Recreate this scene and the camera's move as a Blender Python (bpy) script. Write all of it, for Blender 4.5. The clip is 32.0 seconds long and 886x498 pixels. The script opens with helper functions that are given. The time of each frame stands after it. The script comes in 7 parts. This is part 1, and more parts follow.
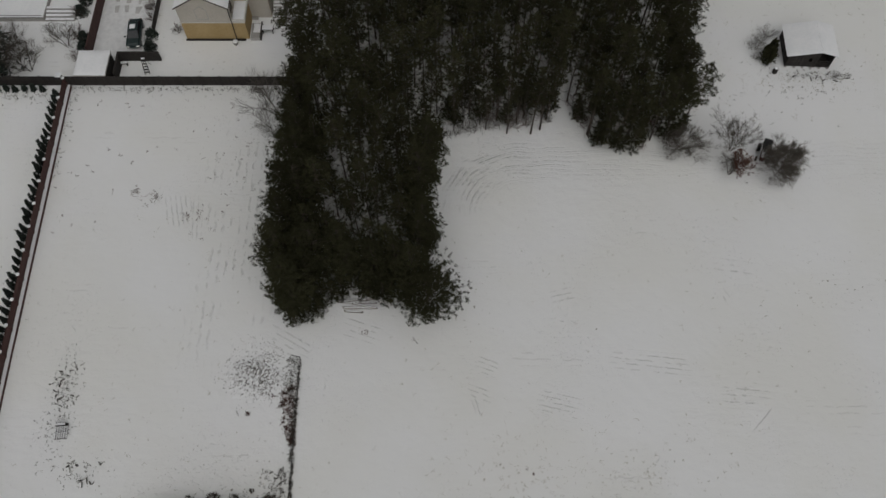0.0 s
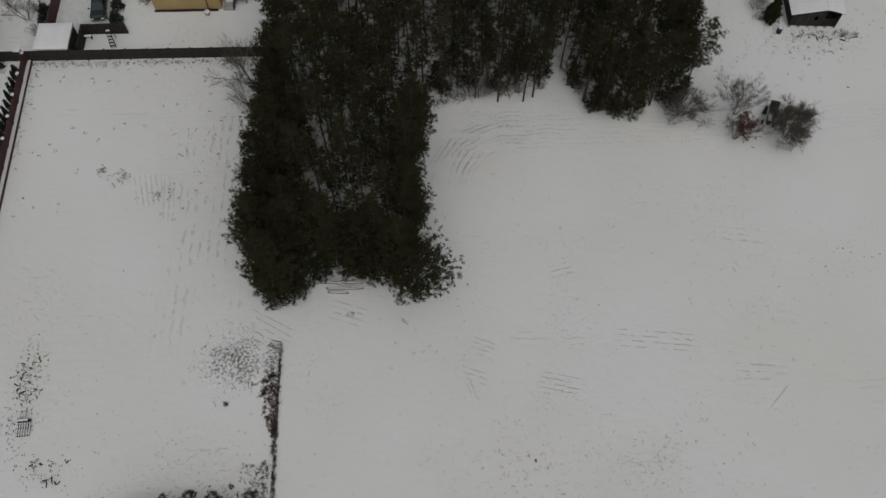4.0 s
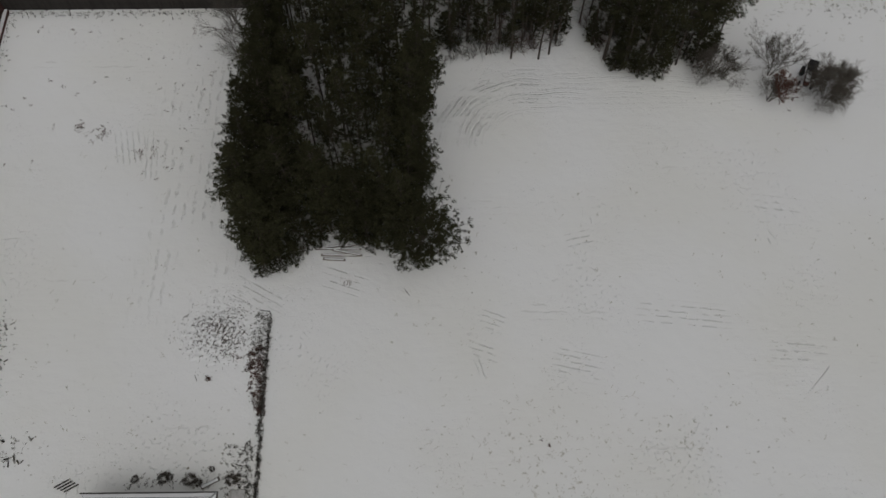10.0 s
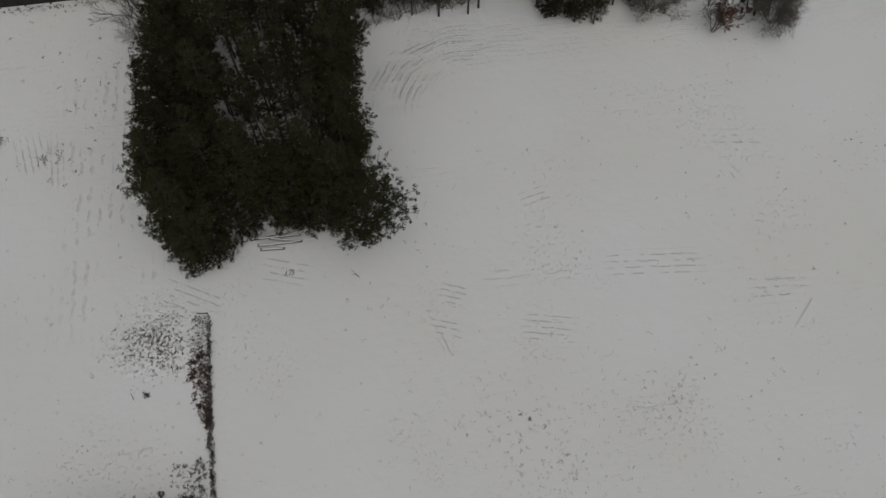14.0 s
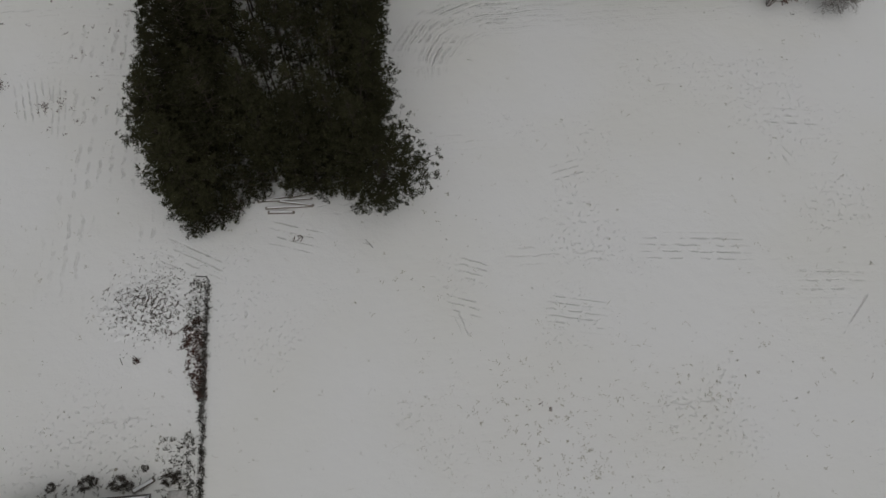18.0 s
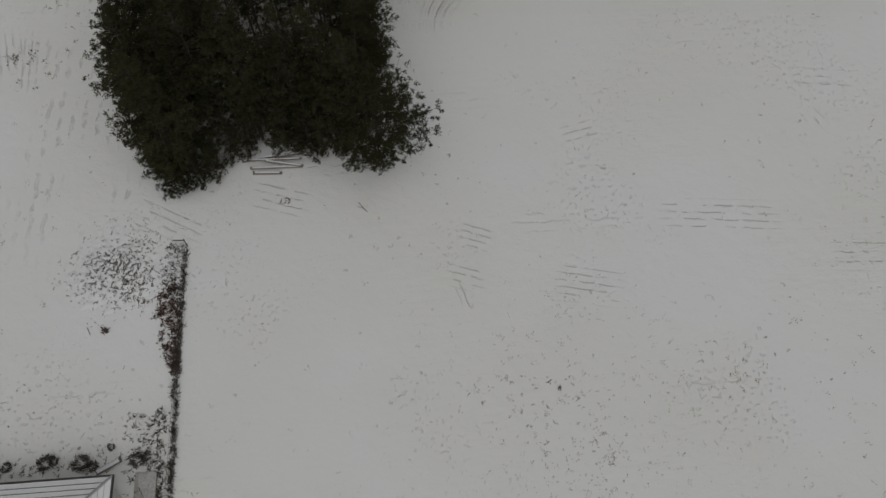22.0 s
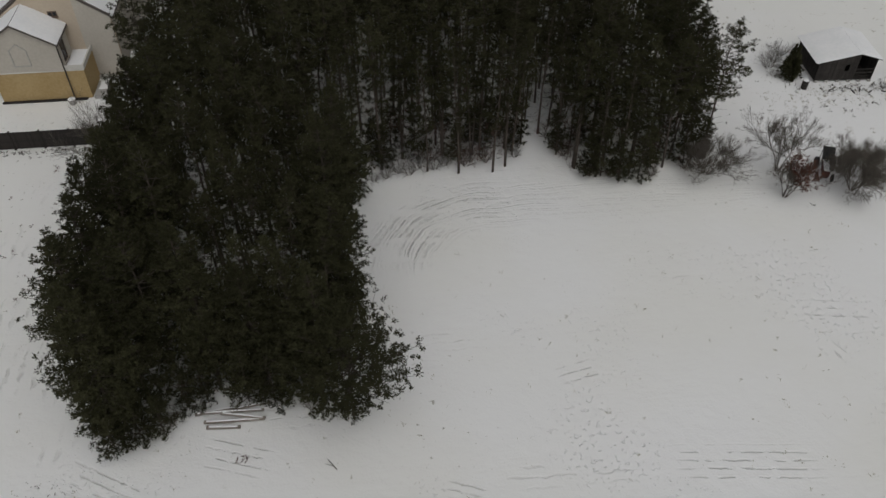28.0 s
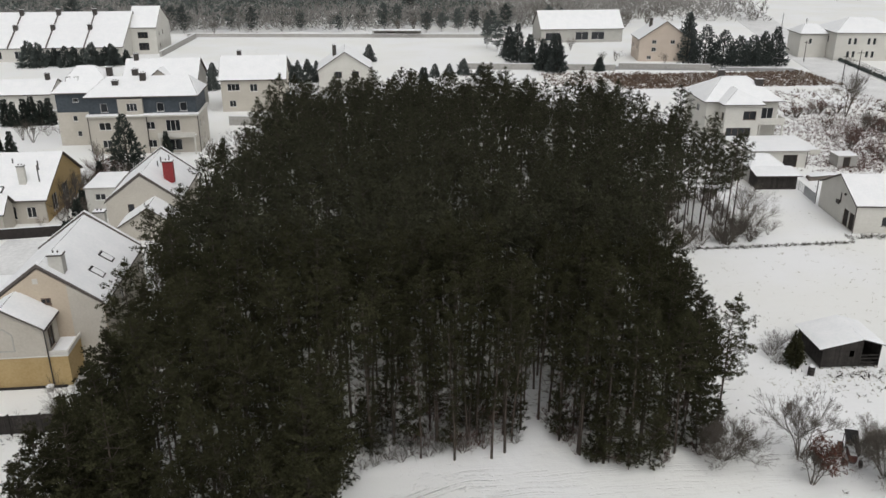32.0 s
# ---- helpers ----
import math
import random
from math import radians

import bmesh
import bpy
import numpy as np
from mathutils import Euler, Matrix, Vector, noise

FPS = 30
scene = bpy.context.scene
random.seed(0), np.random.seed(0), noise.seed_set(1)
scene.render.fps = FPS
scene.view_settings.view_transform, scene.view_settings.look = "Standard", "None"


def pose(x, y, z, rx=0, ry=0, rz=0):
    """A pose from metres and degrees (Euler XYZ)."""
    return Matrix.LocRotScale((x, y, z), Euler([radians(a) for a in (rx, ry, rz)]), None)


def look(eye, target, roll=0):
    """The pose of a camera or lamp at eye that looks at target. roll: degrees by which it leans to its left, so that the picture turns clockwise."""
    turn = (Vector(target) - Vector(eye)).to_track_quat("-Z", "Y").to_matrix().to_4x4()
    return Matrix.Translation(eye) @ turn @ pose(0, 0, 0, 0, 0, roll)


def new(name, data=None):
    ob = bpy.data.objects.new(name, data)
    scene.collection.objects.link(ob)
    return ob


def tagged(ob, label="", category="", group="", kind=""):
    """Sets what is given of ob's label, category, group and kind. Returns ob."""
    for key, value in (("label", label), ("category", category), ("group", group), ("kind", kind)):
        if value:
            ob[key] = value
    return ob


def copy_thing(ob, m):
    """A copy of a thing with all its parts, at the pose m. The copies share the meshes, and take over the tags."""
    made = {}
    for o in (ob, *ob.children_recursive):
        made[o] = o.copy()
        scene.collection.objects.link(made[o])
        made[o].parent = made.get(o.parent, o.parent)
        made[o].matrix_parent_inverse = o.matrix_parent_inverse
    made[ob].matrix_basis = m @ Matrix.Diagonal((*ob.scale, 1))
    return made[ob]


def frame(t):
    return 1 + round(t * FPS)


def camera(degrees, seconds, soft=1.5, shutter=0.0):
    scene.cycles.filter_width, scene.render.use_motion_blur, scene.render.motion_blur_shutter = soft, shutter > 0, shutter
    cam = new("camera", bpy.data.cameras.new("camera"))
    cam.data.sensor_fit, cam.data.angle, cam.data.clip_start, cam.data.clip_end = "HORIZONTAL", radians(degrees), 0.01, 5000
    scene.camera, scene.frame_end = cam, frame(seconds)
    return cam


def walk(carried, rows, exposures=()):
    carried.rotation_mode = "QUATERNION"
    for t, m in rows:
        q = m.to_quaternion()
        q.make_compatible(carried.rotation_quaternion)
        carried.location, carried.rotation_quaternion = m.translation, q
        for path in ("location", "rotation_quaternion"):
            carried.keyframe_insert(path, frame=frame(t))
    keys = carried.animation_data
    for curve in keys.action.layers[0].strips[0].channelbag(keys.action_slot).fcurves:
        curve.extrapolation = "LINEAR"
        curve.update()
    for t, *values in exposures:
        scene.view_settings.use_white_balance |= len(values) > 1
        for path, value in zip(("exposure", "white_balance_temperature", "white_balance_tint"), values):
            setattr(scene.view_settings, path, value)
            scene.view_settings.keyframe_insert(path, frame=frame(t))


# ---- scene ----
cam = camera(57.0, 32.0)
# seconds, x, y, z, pitch, heading
PATH = [
    (0, 0.01, -0.01, 80.00, -63.60, 0.03),
    (0.5, 0.02, 0.02, 79.03, -63.59, -0.08),
    (1, -0.01, 0.06, 78.16, -63.58, -0.13),
    (1.5, -0.01, 0.12, 77.28, -63.61, -0.32),
    (2, -0.04, 0.24, 76.41, -63.64, -1.30),
    (2.5, -0.24, 0.46, 75.59, -63.59, -8.88),
    (3, -0.23, 0.50, 74.91, -63.61, -8.95),
    (3.5, -0.03, 0.39, 74.33, -63.66, -4.38),
    (4, 0.06, 0.30, 73.72, -63.63, -1.44),
    (4.5, 0.17, 0.20, 73.08, -63.64, 1.75),
    (6.5, 0.03, 0.37, 70.38, -63.63, 0.72),
    (7, -0.02, 0.40, 69.72, -63.63, 0.42),
    (7.5, -0.03, 0.47, 69.09, -63.62, 0.21),
    (8, 0.01, 0.51, 68.48, -63.63, 0.05),
    (8.5, 0.05, 0.54, 67.84, -63.64, -0.09),
    (9, 0.05, 0.54, 67.25, -63.64, -0.23),
    (9.5, -0.01, 0.55, 66.62, -63.63, -0.45),
    (10, 0.00, 0.58, 65.97, -63.63, -0.60),
    (10.5, 0.04, 0.65, 65.20, -63.63, -0.73),
    (11, 0.07, 0.70, 64.38, -63.66, -0.86),
    (11.5, 0.08, 0.75, 63.64, -63.64, -1.00),
    (12, 0.12, 0.80, 62.83, -63.64, -1.06),
    (12.5, 0.16, 0.87, 62.03, -63.68, -1.18),
    (13, 0.15, 0.95, 61.23, -63.67, -4.16),
    (13.5, 0.16, 1.02, 60.45, -63.69, -5.27),
    (14, 0.15, 1.03, 59.77, -63.63, -8.18),
    (14.5, 0.17, 1.04, 59.04, -63.64, -6.94),
    (16.5, 0.16, 1.27, 56.13, -63.58, -5.14),
    (17, 0.19, 1.32, 55.50, -63.59, -5.09),
    (17.5, 0.19, 1.37, 54.82, -63.57, -5.00),
    (18, 0.20, 1.39, 54.16, -63.58, -4.96),
    (18.5, 0.28, 1.42, 53.42, -63.57, -4.89),
    (19, 0.33, 1.45, 52.68, -63.59, -4.78),
    (19.5, 0.39, 1.48, 51.92, -63.58, -4.69),
    (20, 0.42, 1.50, 51.13, -63.58, -4.60),
    (20.5, 0.44, 1.51, 50.37, -63.59, -4.58),
    (21, 0.46, 1.51, 49.78, -63.58, -4.57),
    (21.5, 0.49, 1.52, 49.15, -63.57, -4.42),
    (22, 0.52, 1.52, 48.51, -63.59, -4.27),
    (22.5, 0.53, 1.52, 47.89, -63.59, -4.08),
    (23, 0.53, 1.50, 47.24, -63.53, -3.95),
    (23.5, 0.50, 1.38, 46.40, -65.23, -3.74),
    (24, 0.50, 1.28, 45.71, -64.70, -4.67),
    (24.5, 0.52, 1.26, 45.06, -61.73, -5.29),
    (25, 0.56, 1.39, 44.38, -58.88, -5.40),
    (25.5, 0.64, 1.66, 43.89, -56.37, -5.33),
    (27.5, 0.89, 3.27, 42.59, -47.10, -5.72),
    (28, 0.89, 3.54, 42.15, -44.46, -5.92),
    (28.5, 0.81, 3.80, 41.63, -41.71, -6.17),
    (29, 0.78, 3.93, 40.95, -39.00, -6.27),
    (29.5, 0.82, 3.94, 40.28, -35.90, -6.32),
    (30, 0.88, 3.98, 39.67, -33.01, -6.32),
    (30.5, 0.94, 4.11, 39.09, -30.34, -6.25),
    (31, 1.02, 4.17, 38.56, -27.56, -6.18),
    (31.5, 1.08, 4.22, 37.95, -24.55, -6.15),
    (32, 1.17, 4.29, 37.42, -21.77, -6.14),
]
EXPOSURES = [(0, -0.65, 6545, 9), (9, -0.68, 6545, 9), (23, -0.76, 6545, 9), (25.5, -0.70, 6545, 9), (28, -0.42, 6545, 9), (30, 0.05, 6540, 9), (31, 0.2, 6530, 9), (32, 0.26, 6520, 9)]
walk(cam, [(t, pose(x, y, z, 90 + p, 0, h)) for t, x, y, z, p, h in PATH], EXPOSURES)

# ---- daylight: an overcast winter sky with a weak, wide sun ----
world = bpy.data.worlds.new("overcast_sky")
scene.world = world
world.use_nodes = True
wn = world.node_tree.nodes
sky = wn.new("ShaderNodeTexSky")
sky.sky_type, sky.sun_disc = "NISHITA", False
sky.sun_elevation, sky.sun_rotation = radians(60), radians(169)
sky.air_density, sky.dust_density, sky.ozone_density = 1.0, 4.0, 1.0
grey = wn.new("ShaderNodeHueSaturation")
grey.inputs["Saturation"].default_value = 0.1
world.node_tree.links.new(sky.outputs[0], grey.inputs["Color"])
world.node_tree.links.new(grey.outputs[0], wn["Background"].inputs[0])
wn["Background"].inputs[1].default_value = 0.1
lamp = bpy.data.lights.new("sun", "SUN")
lamp.energy, lamp.angle, lamp.color = 0.52, radians(90), (1.0, 0.97, 0.93)
new("sun", lamp).matrix_world = look((10, -50, 88), (0, 0, 0))


# ---- materials ----
def material(name, a, b, scale=4.0, rough=0.85, bump=0.3, metal=0.0, vary=0.0, fine=9.0, spec=0.3):
    """Two tones mixed by a broad and a fine noise, with relief; vary: brightness change from object to object."""
    m = bpy.data.materials.new(name)
    m.use_nodes = True
    n, l = m.node_tree.nodes, m.node_tree.links
    p = n["Principled BSDF"]
    co = n.new("ShaderNodeTexCoord")
    big, small = n.new("ShaderNodeTexNoise"), n.new("ShaderNodeTexNoise")
    big.inputs["Scale"].default_value, big.inputs["Detail"].default_value = scale, 3
    small.inputs["Scale"].default_value, small.inputs["Detail"].default_value = scale * fine, 2
    for t in (big, small):
        l.new(co.outputs["Object"], t.inputs["Vector"])
    add = n.new("ShaderNodeMath")
    add.operation = "MULTIPLY_ADD"
    add.inputs[1].default_value = 0.5
    half = n.new("ShaderNodeMath")
    half.operation = "MULTIPLY"
    half.inputs[1].default_value = 0.5
    l.new(small.outputs[0], half.inputs[0])
    l.new(big.outputs[0], add.inputs[0])
    l.new(half.outputs[0], add.inputs[2])
    ramp = n.new("ShaderNodeValToRGB")
    ramp.color_ramp.elements[0].position, ramp.color_ramp.elements[1].position = 0.35, 0.65
    ramp.color_ramp.elements[0].color, ramp.color_ramp.elements[1].color = (*a, 1), (*b, 1)
    l.new(add.outputs[0], ramp.inputs[0])
    out = ramp.outputs[0]
    if vary:
        info, hsv, rng = n.new("ShaderNodeObjectInfo"), n.new("ShaderNodeHueSaturation"), n.new("ShaderNodeMapRange")
        rng.inputs["To Min"].default_value, rng.inputs["To Max"].default_value = 1 - vary, 1 + vary
        l.new(info.outputs["Random"], rng.inputs[0])
        l.new(rng.outputs[0], hsv.inputs["Value"])
        l.new(out, hsv.inputs["Color"])
        out = hsv.outputs[0]
    l.new(out, p.inputs["Base Color"])
    p.inputs["Roughness"].default_value, p.inputs["Metallic"].default_value = rough, metal
    p.inputs["Specular IOR Level"].default_value = spec
    if bump:
        bp = n.new("ShaderNodeBump")
        bp.inputs["Strength"].default_value, bp.inputs["Distance"].default_value = bump, 0.05
        l.new(add.outputs[0], bp.inputs["Height"])
        l.new(bp.outputs[0], p.inputs["Normal"])
    return m


def nodes_math(tree, op, a, b=None, c=None):
    """A maths node whose inputs are sockets or numbers; gives its output."""
    nd = tree.nodes.new("ShaderNodeMath")
    nd.operation = op
    for k, v in enumerate((a, b, c)):
        if v is None:
            continue
        if isinstance(v, (int, float)):
            nd.inputs[k].default_value = v
        else:
            tree.links.new(v, nd.inputs[k])
    return nd.outputs[0]


def snow_field():
    """Ground snow: drifts, wind crust, grass stubble that shows through, and curved wheel tracks beside the wood."""
    m = bpy.data.materials.new("field_snow")
    m.use_nodes = True
    t = m.node_tree
    n, l = t.nodes, t.links
    p = n["Principled BSDF"]
    geo, sep = n.new("ShaderNodeNewGeometry"), n.new("ShaderNodeSeparateXYZ")
    l.new(geo.outputs["Position"], sep.inputs[0])
    x, y = sep.outputs[0], sep.outputs[1]

    def tex(scale, detail=3, stretch=None):
        nd = n.new("ShaderNodeTexNoise")
        nd.inputs["Scale"].default_value, nd.inputs["Detail"].default_value = scale, detail
        src = geo.outputs["Position"]
        if stretch:
            mp = n.new("ShaderNodeMapping")
            mp.inputs["Scale"].default_value = stretch
            l.new(src, mp.inputs[0])
            src = mp.outputs[0]
        l.new(src, nd.inputs["Vector"])
        return nd.outputs[0]

    def step(v, lo, hi):
        nd = n.new("ShaderNodeMapRange")
        nd.interpolation_type = "SMOOTHSTEP"
        nd.inputs["From Min"].default_value, nd.inputs["From Max"].default_value = lo, hi
        l.new(v, nd.inputs[0])
        return nd.outputs[0]

    drift, crust, grain = tex(0.06), tex(0.9), tex(7.0)
    # stubble: small dark flecks inside wide loose patches
    patch = step(tex(0.045, 2), 0.5, 0.66)
    fleck = step(tex(2.6, 4), 0.665, 0.72)
    stub = nodes_math(t, "MULTIPLY", patch, fleck)
    # wheel tracks: arcs round a turning place, and straight lines across the field
    dx, dy = nodes_math(t, "MINIMUM", nodes_math(t, "SUBTRACT", x, 9.0), 0.0), nodes_math(t, "SUBTRACT", y, 44.0)
    r = nodes_math(t, "SQRT", nodes_math(t, "ADD", nodes_math(t, "MULTIPLY", dx, dx), nodes_math(t, "MULTIPLY", dy, dy)))
    wob = nodes_math(t, "MULTIPLY_ADD", tex(0.22, 2), 1.3, nodes_math(t, "MULTIPLY_ADD", tex(2.2, 2), 0.16, r))
    ring = nodes_math(t, "SINE", nodes_math(t, "MULTIPLY", wob, 10.5))
    ring = nodes_math(t, "MAXIMUM", step(ring, 0.35, 1.0), nodes_math(t, "MULTIPLY", step(nodes_math(t, "SINE", nodes_math(t, "MULTIPLY", wob, 24.3)), 0.3, 1.0), 0.6))
    inside = nodes_math(t, "MULTIPLY", step(r, 3.5, 6.0), nodes_math(t, "SUBTRACT", 1.0, step(r, 8.8, 10.5)))
    inside = nodes_math(t, "MULTIPLY", inside, nodes_math(t, "MULTIPLY", step(dy, -1.0, 3.0), nodes_math(t, "SUBTRACT", 1.0, nodes_math(t, "MULTIPLY", step(x, 4.0, 16.0), 0.75))))
    rings = nodes_math(t, "MULTIPLY", nodes_math(t, "MULTIPLY", ring, inside), nodes_math(t, "MULTIPLY", step(tex(0.5, 3, (0.5, 1.4, 1)), 0.38, 0.58), step(tex(2.6, 2), 0.3, 0.6)))
    lanes = step(nodes_math(t, "SINE", nodes_math(t, "MULTIPLY", nodes_math(t, "MULTIPLY_ADD", crust, 0.6, y), 9.0)), 0.5, 1.0)
    lanes = nodes_math(t, "MULTIPLY", nodes_math(t, "MULTIPLY", lanes, step(tex(0.16, 2, (0.5, 1.3, 1)), 0.6, 0.68)), nodes_math(t, "MULTIPLY", step(tex(0.8, 3), 0.45, 0.6), 0.75))
    rows = step(nodes_math(t, "SINE", nodes_math(t, "MULTIPLY", nodes_math(t, "MULTIPLY_ADD", crust, 0.8, x), 7.0)), 0.4, 1.0)
    side = nodes_math(t, "MULTIPLY", step(x, -29.0, -24.0), nodes_math(t, "SUBTRACT", 1.0, step(x, -20.0, -17.0)))
    side = nodes_math(t, "MULTIPLY", side, nodes_math(t, "MULTIPLY", step(y, 24.0, 32.0), nodes_math(t, "SUBTRACT", 1.0, step(y, 50.0, 60.0))))
    rows = nodes_math(t, "MULTIPLY", rows, nodes_math(t, "MULTIPLY", nodes_math(t, "MULTIPLY", side, 0.75), nodes_math(t, "MULTIPLY", step(tex(0.25, 2), 0.45, 0.6), step(tex(1.1, 3), 0.42, 0.6))))
    marks = nodes_math(t, "MAXIMUM", rings, nodes_math(t, "MAXIMUM", nodes_math(t, "MULTIPLY", lanes, 0.4), rows))
    # short straight wheel marks: middle, heading, length, breadth of the bundle, distance of the lines
    jit, gap = tex(1.3, 2), step(tex(1.1, 4), 0.42, 0.56)
    for cx, cy, turn, long, wide, pitch in ((21.2, 26.9, -6, 8.5, 2.3, 0.55), (11.6, 22.4, -13, 4.4, 2.6, 0.5), (4.6, 26.5, -22, 2.4, 1.9, 0.5), (3.7, 23.5, -21, 2.9, 1.7, 0.5), (3.5, 22.1, -73, 2.0, 0.6, 0.4), (29.8, 34.0, -65, 1.9, 1.6, 0.6), (31.4, 37.7, -9, 4.4, 1.7, 0.7),
                                            (12.8, 34.3, 13, 2.8, 1.8, 0.6), (31.6, 20.7, 46, 4.8, 0.6, 0.5), (-15.8, 29.0, -30, 5.4, 2.2, 0.6), (-8.4, 30.4, -19, 4.2, 2.2, 0.6), (30.5, 23.2, -5, 5.0, 2.2, 0.7), (-29.3, 44.6, -76, 4.4, 3.6, 0.55), (-27.4, 43.6, -85, 6.0, 1.4, 0.5)):
        c, s = math.cos(radians(turn)), math.sin(radians(turn))
        px, py = nodes_math(t, "SUBTRACT", x, cx), nodes_math(t, "SUBTRACT", y, cy)
        u = nodes_math(t, "MULTIPLY_ADD", px, c, nodes_math(t, "MULTIPLY", py, s))
        v = nodes_math(t, "MULTIPLY_ADD", py, c, nodes_math(t, "MULTIPLY_ADD", px, -s, nodes_math(t, "MULTIPLY", jit, 0.2)))
        line = step(nodes_math(t, "SINE", nodes_math(t, "MULTIPLY", v, 2 * math.pi / pitch)), 0.55, 1.0)
        fade = nodes_math(t, "MULTIPLY", nodes_math(t, "SUBTRACT", 1.0, step(nodes_math(t, "ABSOLUTE", u), long * 0.3, long * 0.55)), nodes_math(t, "SUBTRACT", 1.0, step(nodes_math(t, "ABSOLUTE", v), wide * 0.35, wide * 0.6)))
        marks = nodes_math(t, "MAXIMUM", marks, nodes_math(t, "MULTIPLY", nodes_math(t, "MULTIPLY", line, fade), nodes_math(t, "MULTIPLY", gap, 0.55)))
    mix = n.new("ShaderNodeMix")
    mix.data_type = "RGBA"
    mix.inputs[6].default_value, mix.inputs[7].default_value = (0.80, 0.805, 0.81, 1), (0.775, 0.775, 0.755, 1)
    l.new(step(drift, 0.35, 0.65), mix.inputs[0])
    # pressed snow of the tracks, darkened further in place of shade in the grooves
    press_shade = n.new("ShaderNodeMix")
    press_shade.data_type = "RGBA"
    press_shade.inputs[7].default_value = (0.50, 0.50, 0.48, 1)
    l.new(nodes_math(t, "MULTIPLY", marks, 0.55), press_shade.inputs[0])
    l.new(mix.outputs[2], press_shade.inputs[6])
    dark = n.new("ShaderNodeMix")
    dark.data_type = "RGBA"
    dark.inputs[7].default_value = (0.20, 0.18, 0.12, 1)
    l.new(nodes_math(t, "MULTIPLY", stub, 0.75), dark.inputs[0])
    l.new(press_shade.outputs[2], dark.inputs[6])
    l.new(dark.outputs[2], p.inputs["Base Color"])
    p.inputs["Roughness"].default_value, p.inputs["Specular IOR Level"].default_value = 0.75, 0.25
    h = nodes_math(t, "MULTIPLY_ADD", crust, 0.35, nodes_math(t, "MULTIPLY", grain, 0.08))
    ripple = nodes_math(t, "MULTIPLY", tex(0.9, 3, (0.5, 2.0, 1)), step(tex(0.07, 2), 0.45, 0.62))
    h = nodes_math(t, "ADD", h, nodes_math(t, "MULTIPLY", ripple, 0.22))
    pits = nodes_math(t, "MULTIPLY", step(tex(3.4, 3), 0.60, 0.68), step(tex(0.11, 3), 0.5, 0.62))
    h = nodes_math(t, "ADD", h, nodes_math(t, "MULTIPLY", pits, -0.25))
    h = nodes_math(t, "ADD", h, nodes_math(t, "MULTIPLY", marks, -0.6))
    h = nodes_math(t, "ADD", h, nodes_math(t, "MULTIPLY", stub, 0.3))
    bp = n.new("ShaderNodeBump")
    bp.inputs["Strength"].default_value, bp.inputs["Distance"].default_value = 0.8, 0.25
    l.new(h, bp.inputs["Height"])
    l.new(bp.outputs[0], p.inputs["Normal"])
    return m


FIELD = snow_field()
SNOW = material("snow", (0.76, 0.77, 0.785), (0.83, 0.83, 0.84), 0.6, 0.75, 0.35, fine=6.0)
NEEDLE = material("pine_needles", (0.0235, 0.0242, 0.0125), (0.050, 0.0492, 0.0262), 0.7, 0.85, 0, vary=0.25, spec=0.05)
# paler copy of the pine needles, with distance haze mixed into the colour
FARNEEDLE = material("hazed_pine_needles", (0.031, 0.0322, 0.0195), (0.062, 0.062, 0.039), 0.25, 0.85, 0, spec=0.05)
SPRUCE = material("spruce_needles", (0.024, 0.033, 0.028), (0.056, 0.067, 0.057), 0.9, 0.75, 0, vary=0.2, spec=0.15)
# spruce colour greyed and lightened to imitate haze on distant conifers and hedge
HAZECONIFER = material("hazed_conifer_needles", (0.05, 0.062, 0.058), (0.12, 0.135, 0.128), 0.9, 0.85, 0, vary=0.3, spec=0.1)
# bare twigs lightened so their colour stands for haze over the horizon woods
HAZETWIG = material("hazed_branches", (0.15, 0.14, 0.125), (0.36, 0.35, 0.335), 0.05, 0.95, 0, vary=0.1)
BARK = material("pine_bark", (0.04, 0.033, 0.028), (0.095, 0.075, 0.062), 3.0, 0.95, 0.6, vary=0.25)
TWIG = material("bare_twigs", (0.075, 0.064, 0.053), (0.16, 0.142, 0.122), 2.0, 0.9, 0.2, vary=0.15)
FROSTED = material("snowy_twigs", (0.22, 0.21, 0.20), (0.45, 0.45, 0.45), 1.5, 0.9, 0.2, vary=0.1)
RUST_LEAF = material("withered_oak_leaves", (0.07, 0.028, 0.02), (0.15, 0.065, 0.045), 3.0, 0.8, 0.0)
DRY = material("dry_grass", (0.17, 0.155, 0.10), (0.36, 0.33, 0.23), 1.2, 0.95, 0.0)
WEED = material("brown_weeds", (0.055, 0.035, 0.03), (0.16, 0.09, 0.075), 1.5, 0.95, 0.0)
CLOD = material("frozen_earth_clods", (0.045, 0.043, 0.036), (0.14, 0.13, 0.11), 2.0, 0.95, 0.0)
HEATH = material("rusty_heath", (0.085, 0.058, 0.044), (0.19, 0.135, 0.10), 0.3, 0.95, 0.4)
CREAM = material("cream_plaster", (0.46, 0.43, 0.375), (0.53, 0.495, 0.44), 0.5, 0.9, 0.15)
TAN = material("tan_plaster", (0.50, 0.42, 0.33), (0.56, 0.48, 0.38), 0.5, 0.9, 0.15)
YELLOW = material("yellow_plaster", (0.38, 0.27, 0.125), (0.46, 0.34, 0.175), 0.5, 0.9, 0.15)
OFFWHITE = material("offwhite_plaster", (0.54, 0.525, 0.485), (0.62, 0.605, 0.565), 0.4, 0.9, 0.15)
PINKISH = material("pinkish_plaster", (0.50, 0.42, 0.35), (0.57, 0.49, 0.42), 0.4, 0.9, 0.15)
